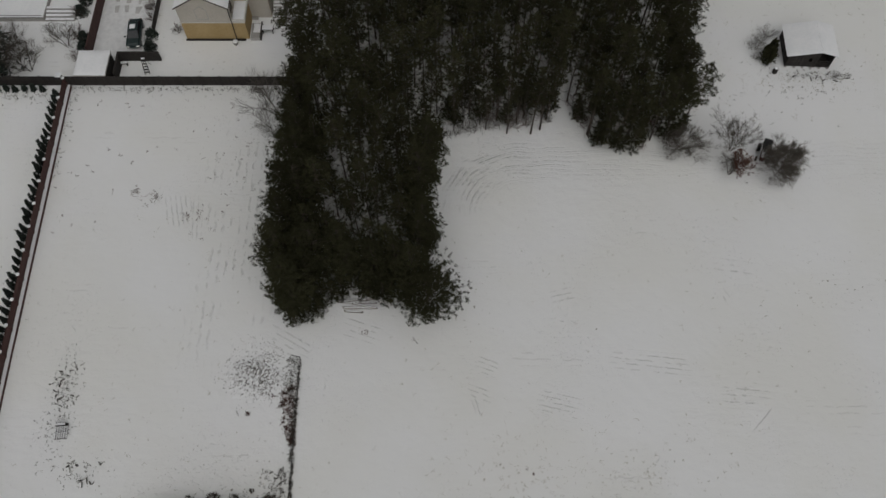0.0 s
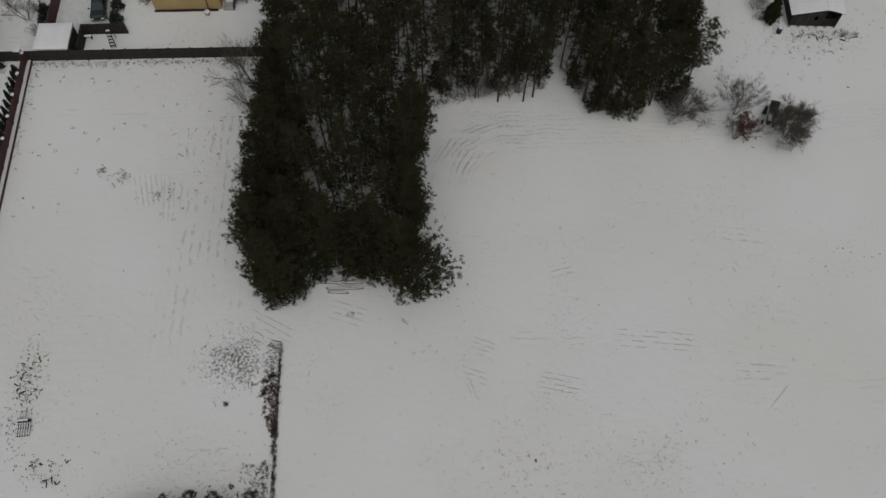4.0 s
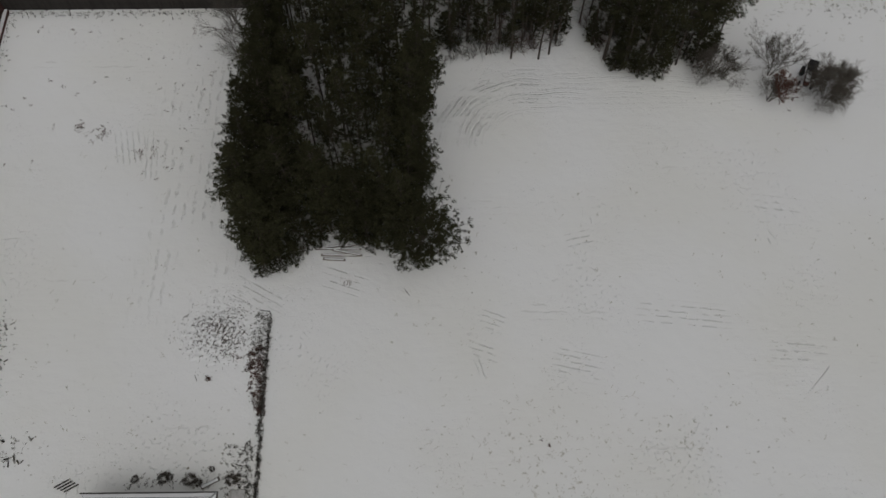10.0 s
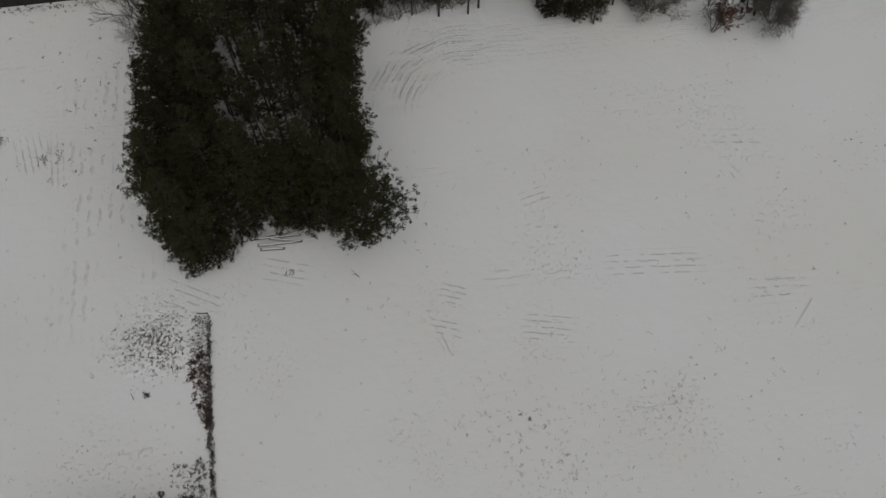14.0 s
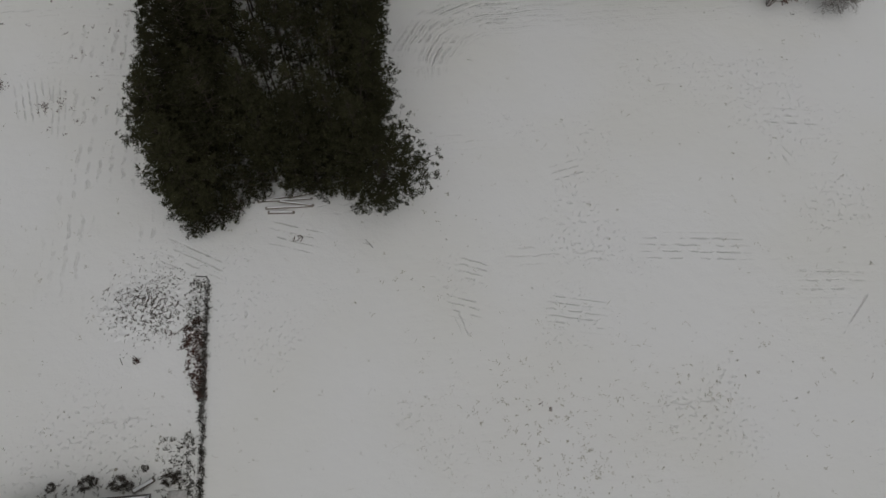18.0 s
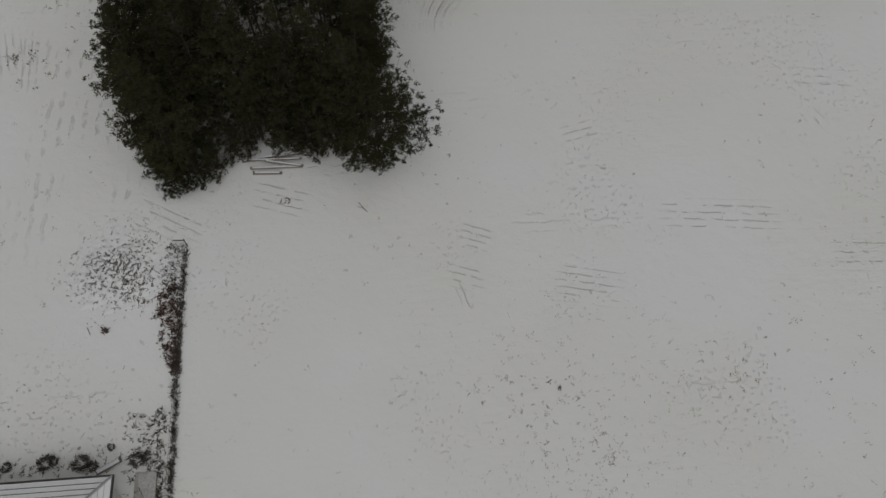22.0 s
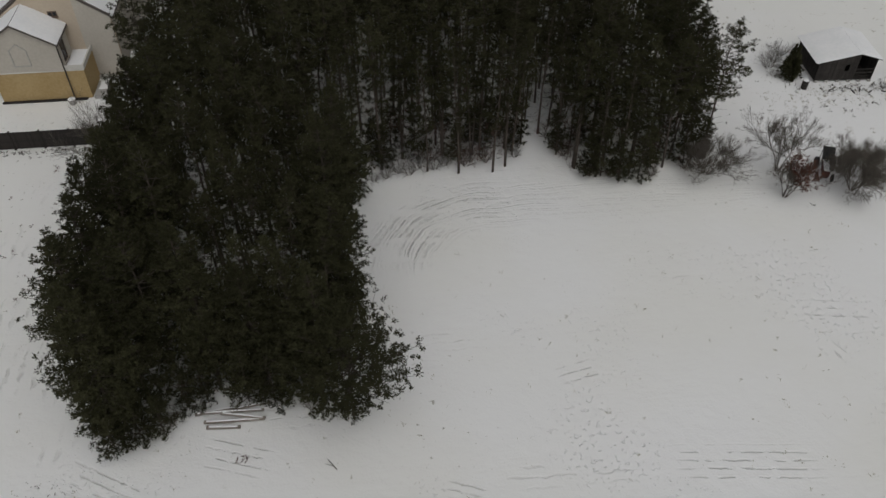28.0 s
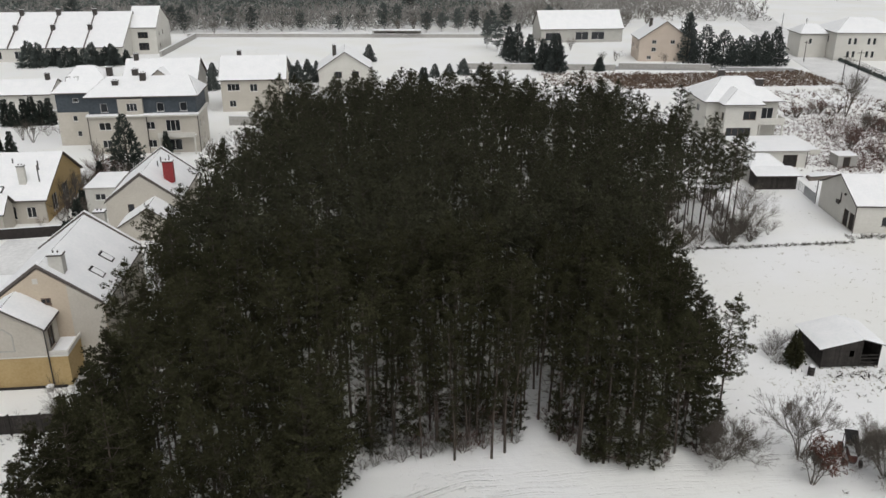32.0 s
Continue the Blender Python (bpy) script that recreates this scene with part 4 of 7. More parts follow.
def red_chimney_house():
    h = thing("house", "cream gabled house with red chimney and snowy roof", "house", (-26.9, 109, 0))
    body(h, -4.7, 0, 4.6, 13.5, 0, 3.8, 7.2, "y", CREAM, parapet=True, over=0.25, peak=0.0, seed=21,
         holes={"s": [(3.1, 2.2, 0.85, 1.2, 0), (7.3, 2.3, 0.85, 1.25, 0), (4.6, 0.3, 1.2, 1.4, 1)][:1], "e": [(4, 0.8, 1.2, 1.4, 1), (8, 0.8, 1.2, 1.4, 1)]}, frame_mat=BROWNFRAME)
    body(h, -2.2, -4.6, 5.0, 0, 0, 1.9, 4.3, "y", CREAM, over=0.25, seed=25, walls="swe", peak=1.6)
    block(h, -8.6, 4.6, -4.7, 12.0, 0, 4.2, OFFWHITE, {"s": [(1.9, 2.6, 1.4, 0.9, 1)]})
    flat_roof(h, -8.6, 4.6, -4.7, 12.0, 4.2)
    chimney(h, 2.9, 3.6, 5.2, 8.0, 1.3, 0.9, REDBRICK, "red brick chimney")
    for k in range(4):
        part("vent_pipe", cylinder(bmesh.new(), (1.0 + 0.9 * (k % 2), 6 + k, 6.3), (1.0 + 0.9 * (k % 2), 6 + k, 7.5), 0.07, 0.07, 8), GUTTER, h)


red_chimney_house()


def yellow_row_house():
    h = thing("house", "yellow-gabled terraced house with chimneys and snowy roof", "house", (-45, 110, 0))
    body(h, -10, 2.5, 4.5, 18, 0, 3.4, 7.5, "x", YELLOW, over=0.4, seed=31, parapet=False, peak=11.3, south_mat=CREAM,
         holes={"s": [(12.6, 0.8, 1.2, 1.5, 1), (10, 0.6, 1.4, 1.8, 1)], "e": [(3.5, 0.7, 2.0, 2.3, 1), (8, 0.7, 2.6, 2.5, 2)]})
    body(h, -10, -1.5, 0.5, 2.5, 0, 3.0, 4.6, "x", CREAM, over=0.4, seed=35, walls="swe",
         holes={"s": [(3, 0.1, 2.0, 2.1, -1), (8.4, 0.1, 2.2, 2.1, -1)]})
    chimney(h, 1.2, 5.2, 3.4, 7.2, 0.9, 0.7, OFFWHITE)
    body(h, -4.5, -0.8, -2.5, 4.0, 3.6, 4.9, 5.7, "y", CREAM, over=0.2, seed=37, holes={"s": [(1, 3.8, 1.2, 0.9, 1)]})
    skylight(h, -0.6, 2.0, 4.9, 22, 0)
    for x, y in ((-6.5, 9.5), (-1.2, 9.0), (2.6, 7.5), (3.3, 5.2)):
        part("vent_pipe", cylinder(bmesh.new(), (x, y, 5.0), (x, y, 7.3), 0.09, 0.09, 8), GUTTER, h)
    skylight(h, -4.0, 10.3, 7.2, 22, 0, 1.2, 1.0)


yellow_row_house()
dish = thing("satellite_dish", "white satellite dish on a short post", "dish", (-37.1, 112.4, 0), 20)
part("mast", cylinder(bmesh.new(), (0, 0, -0.1), (0, 0, 1.1), 0.04, 0.04, 8), STEEL, dish)
part("bowl", cylinder(bmesh.new(), (0, -0.12, 1.15), (0, -0.2, 1.2), 0.3, 0.52, 18), FRAME, dish)


def apartment_house():
    h = thing("apartment_house", "cream apartment block with dark slate attic storey", "building", (-44.5, 148, 0))
    w2 = lambda x, z, w=1.5: (x, z, w, 1.35, 1)
    block(h, 0, 0, 18.3, 10, 0, 6.5, CREAM, {"s": [w2(2.6, 4.2, 2.0), w2(2.6, 1.1, 1.6), w2(10.2, 4.2, 1.5), w2(10.2, 1.0, 1.5), (14.0, 3.8, 2.4, 2.0, 2), (14.0, 0.4, 2.4, 2.0, 1)], "e": [w2(2, 4, 1.0), w2(5, 4, 1.0), w2(2, 1, 1.0), w2(5, 1, 1.0)]})
    part("cornice", boxes((-0.3, -0.5, 6.5, 18.6, 10.2, 6.75), bevel=0.03), OFFWHITE, h)
    part("cornice_snow", snow_sheet([(-0.3, -0.5, 6.754), (18.6, -0.5, 6.754), (18.6, 0.7, 6.9), (-0.3, 0.7, 6.9)], 0.08), SNOW, h)
    block(h, 0.1, 0.6, 18.2, 9.8, 6.75, 9.9, SLATE, {"s": [(2.6, 7.2, 1.2, 1.5, 0), (12.0, 7.2, 1.2, 1.5, 0), (15.9, 7.2, 1.2, 1.5, 0)]})
    block(h, 5.2, -0.1, 9.3, 0.6, 6.754, 9.5, CREAM, {"s": [(2.3, 7.4, 1.8, 1.4, 2)]})
    hip(h, 0.1, 0.6, 18.2, 9.8, 9.9, 12.6, (2.6, 5.2, 16.6, 5.2), seed=41)
    b = part("balcony", boxes((11.6, -1.6, 3.0, 17.9, 0, 3.2), (11.6, -1.6, 3.2, 17.9, -1.5, 3.9), bevel=0.02), OFFWHITE, h)
    part("balcony_snow", snow_sheet([(11.6, -1.49, 3.21), (17.9, -1.49, 3.21), (17.9, -0.02, 3.21), (11.6, -0.02, 3.21)], 0.08), SNOW, b)
    for x in (11.8, 17.7):
        part("balcony_post", boxes((x - 0.12, -1.55, 0, x + 0.12, -1.31, 3.0), bevel=0.02), OFFWHITE, h)
    for x in (-0.05, 9.7, 18.35):
        part("downpipe", cylinder(bmesh.new(), (x, -0.12, 0), (x, -0.12, 6.5), 0.07, 0.07, 8), GUTTER, h)
    # set-back wing
    block(h, -7.4, 7, 0, 16, 0, 6.0, CREAM, {"s": [(3.0, 4.4, 0.8, 1.0, 0), (3.4, 1.6, 0.8, 1.0, 0)]})
    block(h, -7.3, 7.1, 0, 15.9, 6.0, 9.5, SLATE, {"s": [(3.4, 7.8, 1.0, 0.7, 0)]})
    hip(h, -7.3, 7.1, 3.0, 15.9, 9.5, 13.6, (-4.0, 11.5, -1.0, 11.5), seed=45)
    for x, y, z in ((9, 4, 13.2), (2, 9.5, 13.4), (4.5, 3, 12.1), (6.8, 8, 13.2)):
        chimney(h, x, y, 10.5, z, 1.0, 0.7, GUTTER)
    for x in (-5.2, -3.8):
        skylight(h, x, 9.0, 11.4, 42, 0)


apartment_house()


def plain_house(label, at, w, d, eave, ridge, axis, wall=OFFWHITE, south=(), east=(), seed=50, chimneys=(), turn=0, frame_mat=FRAME, roof="gable", rid=None, west=(), over=0.4):
    h = thing("house", label, "house", at, turn)
    holes = {"s": list(south), "e": list(east), "w": list(west)}
    if roof == "gable":
        body(h, 0, 0, w, d, 0, eave, ridge, axis, wall, holes=holes, seed=seed, frame_mat=frame_mat, over=over)
    else:
        block(h, 0, 0, w, d, 0, eave, wall, holes, frame_mat)
        hip(h, 0, 0, w, d, eave, ridge, rid or (w * 0.3, d / 2, w * 0.7, d / 2), seed=seed)
    for x, y, z0, z1 in chimneys:
        chimney(h, x, y, z0, z1, 0.9, 0.7, GUTTER)
    return h


plain_house("low white house with snowy roof behind conifers", (-76, 184, 0), 13, 11, 4.0, 6.2, "x", south=[(3, 1, 1.4, 1.3, 1), (8, 1, 1.4, 1.3, 1)], seed=51, chimneys=[(11.5, 5, 4.5, 7.4)])
b230 = plain_house("house with dormer and wide snowy roof", (-46, 178, 0), 14.5, 13, 7.0, 10.9, "x", wall=GREYWALL, south=[(4, 4, 1.4, 1.3, 1)], seed=55, chimneys=[(1.8, 6, 8, 12.0)])
body(b230, 5.2, -0.3, 9.5, 5.5, 7.0, 7.9, 9.6, "y", CREAM, seed=58)
plain_house("tall narrow cream house with skylights in a snowy roof", (-27.0, 181, 0), 13.4, 11, 6.9, 10.9, "x", wall=CREAM, south=[(2.6, 4.4, 2.6, 1.5, 2), (2.2, 1.0, 1.4, 1.4, 1), (6.8, 4.2, 1.6, 1.6, 1)], seed=59, chimneys=[(3.6, 6, 9, 11.8)])
plain_house("white house with gabled front and brown windows", (-7.2, 200, 0), 12.4, 13, 5.4, 9.4, "y", wall=OFFWHITE, south=[(4.6, 3.4, 1.6, 1.5, 1), (8.6, 3.4, 1.6, 1.5, 1), (4.5, 0.9, 1.6, 1.5, 1)], seed=63, chimneys=[(3.8, 4, 7, 10.4)], frame_mat=BROWNFRAME)


def terrace_row():
    for k in range(5):
        h = thing("terraced_house", "white terraced house with long snowy roof and party wall", "house", (-119 + 10.6 * k, 256, 0), group="terraced row")
        body(h, 0, 0, 10.55, 28, 0, 3.9, 12.3, "x", OFFWHITE, over=0.3, seed=70 + k, peak=16.5,
             holes={"s": [(2.6, 0.8, 2.2, 2.2, 1), (7.4, 0.8, 2.2, 2.2, 1)]})
        part("party_wall", slab(bmesh.new(), [(-0.12, -0.4, 4.3), (0.12, -0.4, 4.3), (0.12, 16.5, 12.9), (-0.12, 16.5, 12.9)], 0.4), TILE, h)
        chimney(h, 0.1, 8, 7.4, 9.4, 1.2, 0.9, GUTTER)
        chimney(h, 0.1, 15, 11.4, 13.2, 1.2, 0.9, GUTTER)


terrace_row()
end = thing("house", "white end house of the terraced row with porch", "house", (-66.6, 268, 0))
body(end, 0, 0, 8.0, 20, 0, 8.0, 13.4, "x", OFFWHITE, over=0.3, seed=79, peak=9.0, holes={"s": [(4, 1.2, 3.0, 2.2, 2), (4, 4.8, 3.0, 1.8, 2)], "e": [(4, 5, 1.2, 1.3, 1), (9, 5, 1.2, 1.3, 1), (4, 1.5, 1.2, 1.3, 1)]}, frame_mat=BROWNFRAME)

# ---- right-hand side: warehouse, carport, villa and far houses ----
def warehouse():
    h = thing("warehouse", "off-white rendered warehouse with snowy roof and dark double door", "building", (64.7, 97.3, 0), -7.7)
    body(h, 0, 0, 26, 11.2, 0, 3.75, 6.3, "x", OFFWHITE, over=0.25, seed=81, peak=5.6, holes={"w": [(9.9, 0.05, 1.5, 2.3, -1), (8.2, 0.05, 1.5, 2.3, -1)], "s": [(4.6, 1.0, 2.2, 1.2, 2), (12, 1.0, 2.2, 1.2, 2)]}, frame_mat=GUTTER)
    bm = bmesh.new()
    box(bm, -0.12, 4.6, 2.6, -0.04, 4.75, 4.0)
    box(bm, -0.18, 4.9, 2.3, -0.04, 5.3, 2.9)
    box(bm, -0.18, 5.5, 2.3, -0.04, 5.8, 2.8)
    part("cable_box", bm, GUTTER, h)
    part("wall_lamp", boxes((-0.2, 3.4, 4.0, -0.03, 3.7, 4.3), bevel=0.02), GUTTER, h)
    for y in (-0.1, 12.1):
        part("downpipe", cylinder(bmesh.new(), (-0.1, y, 0), (-0.1, y, 3.6), 0.07, 0.07, 8), GUTTER, h)


warehouse()


def carport():
    h = thing("carport", "dark boarded lean-to shed under a snowy roof", "shed", (60.9, 116.5, 0), -5)
    block(h, 0, 0.0, 6.0, 3.2, 0, 2.2, DARKWOOD)
    q = [(-0.5, -0.5, 2.22), (6.6, -0.5, 2.22), (6.3, 3.3, 2.75), (-0.4, 3.3, 2.75)]
    slope = part("roof", slab(bmesh.new(), q, 0.12), TILE, h)
    part("snow_cover", snow_sheet([(x, y, z + 0.004) for x, y, z in q], 0.14), SNOW, slope)
    for k in range(15):
        x = 0.1 + k * 0.39
        part("board", boxes((x, -0.03, 0.02, x + 0.36, -0.001, 2.15)), DARKWOOD, h)
    g = thing("garden_house", "small grey garden house with pitched snowy roof", "shed", (61.2, 119.9, 0), -5)
    block(g, 0, 0, 5.2, 5.4, 0, 2.5, GREYWALL, {"s": [(3, 1.2, 0.8, 0.8, 0)], "w": [(2.4, 0.05, 0.9, 2.0, -1)]})
    hip(g, 0, 0, 5.2, 5.4, 2.5, 4.0, (1.6, 2.7, 3.4, 2.7), seed=88, over=0.4)
    chimney(g, 0.8, 4.4, 2.9, 4.1, 0.6, 0.5, CONCRETE)
    f = thing("flat_garage", "off-white flat-roofed garage with dark doors and snowy roof", "garage", (64.2, 127.9, 0), -4)
    block(f, 0, 0, 10.2, 6.4, 0, 2.7, OFFWHITE, {"s": [(7.6, 0.05, 2.4, 2.1, -1), (2.6, 1.2, 1.2, 0.9, 1)], "w": [(3.2, 1.0, 1.4, 1.2, 1)]})
    flat_roof(f, 0, 0, 10.2, 6.4, 2.7, over=0.35)
    part("downpipe", cylinder(bmesh.new(), (10.25, -0.1, 0), (10.25, -0.1, 2.7), 0.06, 0.06, 8), GUTTER, f)

carport()


def villa():
    h = thing("villa", "white two-storey villa with hipped snowy roof, garage and balcony", "house", (68.4, 148, 0), -4)
    block(h, -2.5, 0.5, 11.0, 12.5, 0, 6.8, OFFWHITE, {"w": [(7, 4, 1.6, 1.4, 1), (3, 4, 1.2, 1.4, 1)], "s": [(11.6, 3.3, 2.2, 2.2, 1)]})
    block(h, 0, -2.5, 6.4, 0.5, 0, 6.8, OFFWHITE, {"s": [(2.8, 0.05, 4.6, 2.4, 3), (4.6, 3.9, 2.4, 1.6, 1)], "w": [(1.5, 3.6, 1.2, 1.5, 1)]}, frame_mat=BROWNFRAME)
    hip(h, -2.5, 0.5, 11.0, 12.5, 6.8, 10.4, (2.0, 6.5, 6.5, 6.5), seed=91, over=0.8)
    hip(h, 0, -2.5, 6.4, 3.0, 6.81, 9.0, (3.0, 0.6, 3.0, 4.5), seed=95, over=0.7)
    b = part("balcony", boxes((6.4, -2.3, 2.9, 11.4, 0.5, 3.15), (6.4, -2.3, 3.15, 11.4, -2.15, 4.1), (11.25, -2.15, 3.15, 11.4, 0.5, 4.1), bevel=0.02), OFFWHITE, h)
    part("snow_cover", snow_sheet([(6.42, -2.13, 3.154), (11.23, -2.13, 3.154), (11.23, 0.48, 3.154), (6.42, 0.48, 3.154)], 0.1, 0.02), SNOW, b)
    for x in (6.9, 11.1):
        part("balcony_post", boxes((x - 0.15, -2.25, 0, x + 0.15, -1.95, 2.9), bevel=0.02), OFFWHITE, h)
    window(h, (8.9, 0.5, 0.3), 3.4, 2.3, 0, GUTTER, 2, sill=False)
    chimney(h, 2.3, 8.0, 9.2, 11.2, 1.2, 0.8, GUTTER)
    chimney(h, 8.2, 4.0, 8.2, 10.1, 1.4, 0.8, GUTTER)
    t = thing("terrace", "raised concrete terrace covered with snow", "terrace", (67.2, 135.4, 0), -4, kind="structure")
    part("slab", boxes((0, 0, 0, 14, 10.5, 0.9), bevel=0.03), OFFWHITE, t)
    part("snow_cover", snow_sheet([(0, 0, 0.904), (14, 0, 0.904), (14, 10.5, 0.904), (0, 10.5, 0.904)], 0.12, 0.1), SNOW, t)


villa()
plain_house("pinkish three-storey house with gabled snowy roof", (83.5, 238, 0), 14.5, 12, 6.4, 11.3, "y", wall=PINKISH, turn=-8,
            south=[(4.2, 5.0, 1.3, 1.1, 1), (9.5, 5.0, 1.3, 1.1, 1), (4.2, 2.8, 1.3, 1.2, 1), (3, 0.6, 1.3, 1.0, 1)], west=[(3, 3, 1.3, 1.2, 1), (8, 3, 1.3, 1.2, 1)], seed=99, chimneys=[(4, 6, 9, 11.6)])
plain_house("long grey-green house under a snowy roof", (64, 280, 0), 28, 14, 4.6, 9.8, "x", wall=GREYWALL, south=[(4, 0.6, 5, 2.6, 1), (14, 0.8, 4.5, 2.6, 1), (19.5, 0.8, 4.5, 2.6, 1)], seed=103)
plain_house("white mansion with hipped roof and tall windows", (140.5, 233, 0), 19, 16, 8.0, 11.6, "x", wall=OFFWHITE, roof="hip", rid=(6, 8, 13, 8), turn=-8,
            south=[(k, z, 0.9, 1.9, 0) for k in (4, 5.6, 9.5, 11.1) for z in (0.9, 4.6)], west=[(4, 4.6, 0.9, 1.9, 0), (10, 4.6, 0.9, 1.9, 0)], seed=107)
plain_house("small white annexe beside the mansion", (133.5, 240, 0), 8, 10, 7.0, 9.4, "x", wall=OFFWHITE, roof="hip", south=[(3, 4, 0.9, 1.6, 0)], seed=111, turn=-8)


# ---- low house at the bottom of the plot ----
def seam_roof_house():
    h = thing("bungalow", "bungalow with hipped seamed metal roof under thin snow", "house", (-16.9, 11.55, 0))
    block(h, -9.6, -9.6, -0.5, -0.5, 0, 2.8, OFFWHITE, {"n": [(3, 1, 1.4, 1.2, 1), (7, 1, 1.4, 1.2, 1)], "e": [(4, 1, 1.4, 1.2, 1)]})
    hip(h, -9.6, -9.6, -0.5, -0.5, 3.0, 4.9, (-5.6, -5.05, -4.5, -5.05), roof=STEEL, snow=0.03, over=0.5, seed=115)
    # thin sheet overlaps level with the eaves on the north and east slopes
    for k in range(1, 16):
        f = k / 16.3
        part("seam", boxes((-10.1 + 4.5 * f, -5.05 * f - 0.03, 3.04 + 1.9 * f, -4.5 * f, -5.05 * f, 3.068 + 1.9 * f)), GUTTER, h, "thin dark sheet overlap")
        part("seam", boxes((-4.5 * f - 0.016, -10.1 + 5.05 * f, 3.04 + 1.9 * f, -4.5 * f, -5.05 * f - 0.04, 3.06 + 1.9 * f)), STEEL, h)
    part("hip_cap", cylinder(bmesh.new(), (0.03, 0.03, 3.06), (-4.5, -5.05, 4.98), 0.07, 0.07, 6), STEEL, h, "grey ridge strip along the hip")
    part("gutter", boxes((-10.25, 0.02, 2.9, 0.12, 0.12, 3.02), (0.02, -10.2, 2.9, 0.12, 0.02, 3.02), bevel=0.02), GUTTER, h, "dark gutter along the eaves")
    c = thing("concrete_slab", "concrete path beside the bungalow, thinly snowed over", "slab", (-16.75, 12.3, 0))
    part("slab", boxes((0.1, -9, -0.05, 1.35, 0, 0.12), bevel=0.02), CONCRETE, c)
    part("snow_cover", snow_sheet([(0.3, -9, 0.124), (1.33, -9, 0.124), (1.33, -0.02, 0.124), (0.3, -0.02, 0.124)], 0.03, 0.02), SLUSHDARK, c)
    r = thing("rubble", "snowy heap of rubble against the bungalow's corner", "heap", (-16.45, 11.3, 0))
    for k in range(7):
        part("stone", box(bmesh.new(), -0.16, -0.13, 0, 0.16, 0.13, 0.22, bevel=0.05, m=pose(0.12 * (k % 3), -0.24 * k, 0.1, 8 * k, 5 * k, 50 * k)), CONCRETE, r)


seam_roof_house()


# ---- the plot beside the wood: fences, drive, garage, car ----
def north_fence():
    f = thing("board_fence", "dark brown board fence with posts on snowy ground", "fence", (-17.2, 61.85, 0))
    f.scale = (1, 1, 1.2)
    n = 24
    slat = bpy.data.meshes.new("slat")
    bm = boxes((-0.176, -0.02, 0.08, 0, 0.02, 1.46))
    bm.to_mesh(slat)
    bm.free()
    slat.materials.append(FENCEWOOD)
    for k in range(n + 1):
        x = -2.4 * k
        part("post", boxes((x - 0.07, -0.07, -0.2, x + 0.07, 0.07, 1.55), bevel=0.01), FENCEWOOD, f)
        if k == n:
            break
        p = part("rail", boxes((x - 2.33, 0.021, 0.35, x - 0.07, 0.06, 0.45)), FENCEWOOD, f)
        part("rail", boxes((x - 2.33, 0.021, 1.25, x - 0.07, 0.06, 1.35)), FENCEWOOD, f)
        for j in range(12):
            one = new("slat", slat)
            one.parent = f
            one.location = (x - 0.09 - j * 0.187, 0, -0.02 * (j % 2))
    w = thing("gate_pillar", "white-capped dark gate pillar at the fence corner", "pillar", (-46.0, 61.9, 0))
    part("shaft", boxes((-0.25, -0.25, -0.1, 0.25, 0.25, 1.9), bevel=0.02), FENCEWOOD, w)
    part("cap", boxes((-0.35, -0.35, 1.9, 0.35, 0.35, 2.1), bevel=0.05), SNOW, w)


def west_fence():
    f = thing("panel_fence", "red-brown panel fence on a snowy concrete plinth", "fence", (-45.55, 61.7, 0), 1.4)
    n, step = 19, 2.87
    board = bpy.data.meshes.new("board")
    bm = boxes((-0.02, -step + 0.1, 0, 0.02, -0.1, 0.14))
    bm.to_mesh(board)
    bm.free()
    board.materials.append(REDFENCE)
    for k in range(n + 1):
        y = -step * k
        post = part("post", boxes((-0.1, y - 0.1, -0.2, 0.1, y + 0.1, 1.6), bevel=0.01), REDFENCE, f)
        part("post_cap", boxes((-0.17, y - 0.17, 1.602, 0.17, y + 0.17, 1.75), bevel=0.04), SNOW, post)
        if k == n:
            break
        for j in range(8):
            one = new("board", board)
            one.parent = f
            one.location = (0, y, 0.36 + j * 0.15)
        p = part("plinth", boxes((0.101, y - step, -0.1, 0.46, y - 0.002, 0.3)), REDFENCE, f)
        part("snow_strip", boxes((0.105, y - step + 0.01, 0.302, 0.4, y - 0.012, 0.38)), SNOW, p)
    return f


north_fence()
west_fence()
first = conifer_thing("thuja", "small dark green thuja in a hedge row", "shrub", 7, (-46.5, 60.2, 0), 1.35, 0.32, 10, 12, 0.045, 0.18, "thuja row")
rt = random.Random(8)
for k in range(1, 52):
    y = 60.2 - 0.97 * k
    o = copy_thing(first, pose(-46.4 + (60.2 - y) * 0.0245 + rt.uniform(-0.1, 0.1), y, 0, 0, 0, rt.uniform(0, 360)))
    s = rt.uniform(0.8, 1.2)
    o.scale = (s * 0.85, s * 0.85, s * 1.35)
for k in range(9):
    o = copy_thing(first, pose(-48.4 - 1.1 * k, 61.0 + rt.uniform(-0.2, 0.2), 0, 0, 0, rt.uniform(0, 360)))
    o.scale = (0.9, 0.9, rt.uniform(0.7, 0.95))


def garage():
    h = thing("garage", "small flat-roofed garage under a snow blanket", "garage", (-44.2, 61.95, 0))
    block(h, 0.3, 0.05, 3.9, 3.2, 0, 2.2, DARKWOOD)
    flat_roof(h, 0.3, -0.35, 3.9, 3.2, 2.2, snow=0.18, over=0.12)
    w = thing("boundary_wall", "dark low wall joining the garage and the gate", "wall", (-40.0, 62.6, 0))
    part("wall", boxes((0.15, 0, -0.1, 0.4, 3.3, 1.5), (0.4, 3.05, -0.1, 5.2, 3.3, 1.5), bevel=0.02), FENCEWOOD, w)


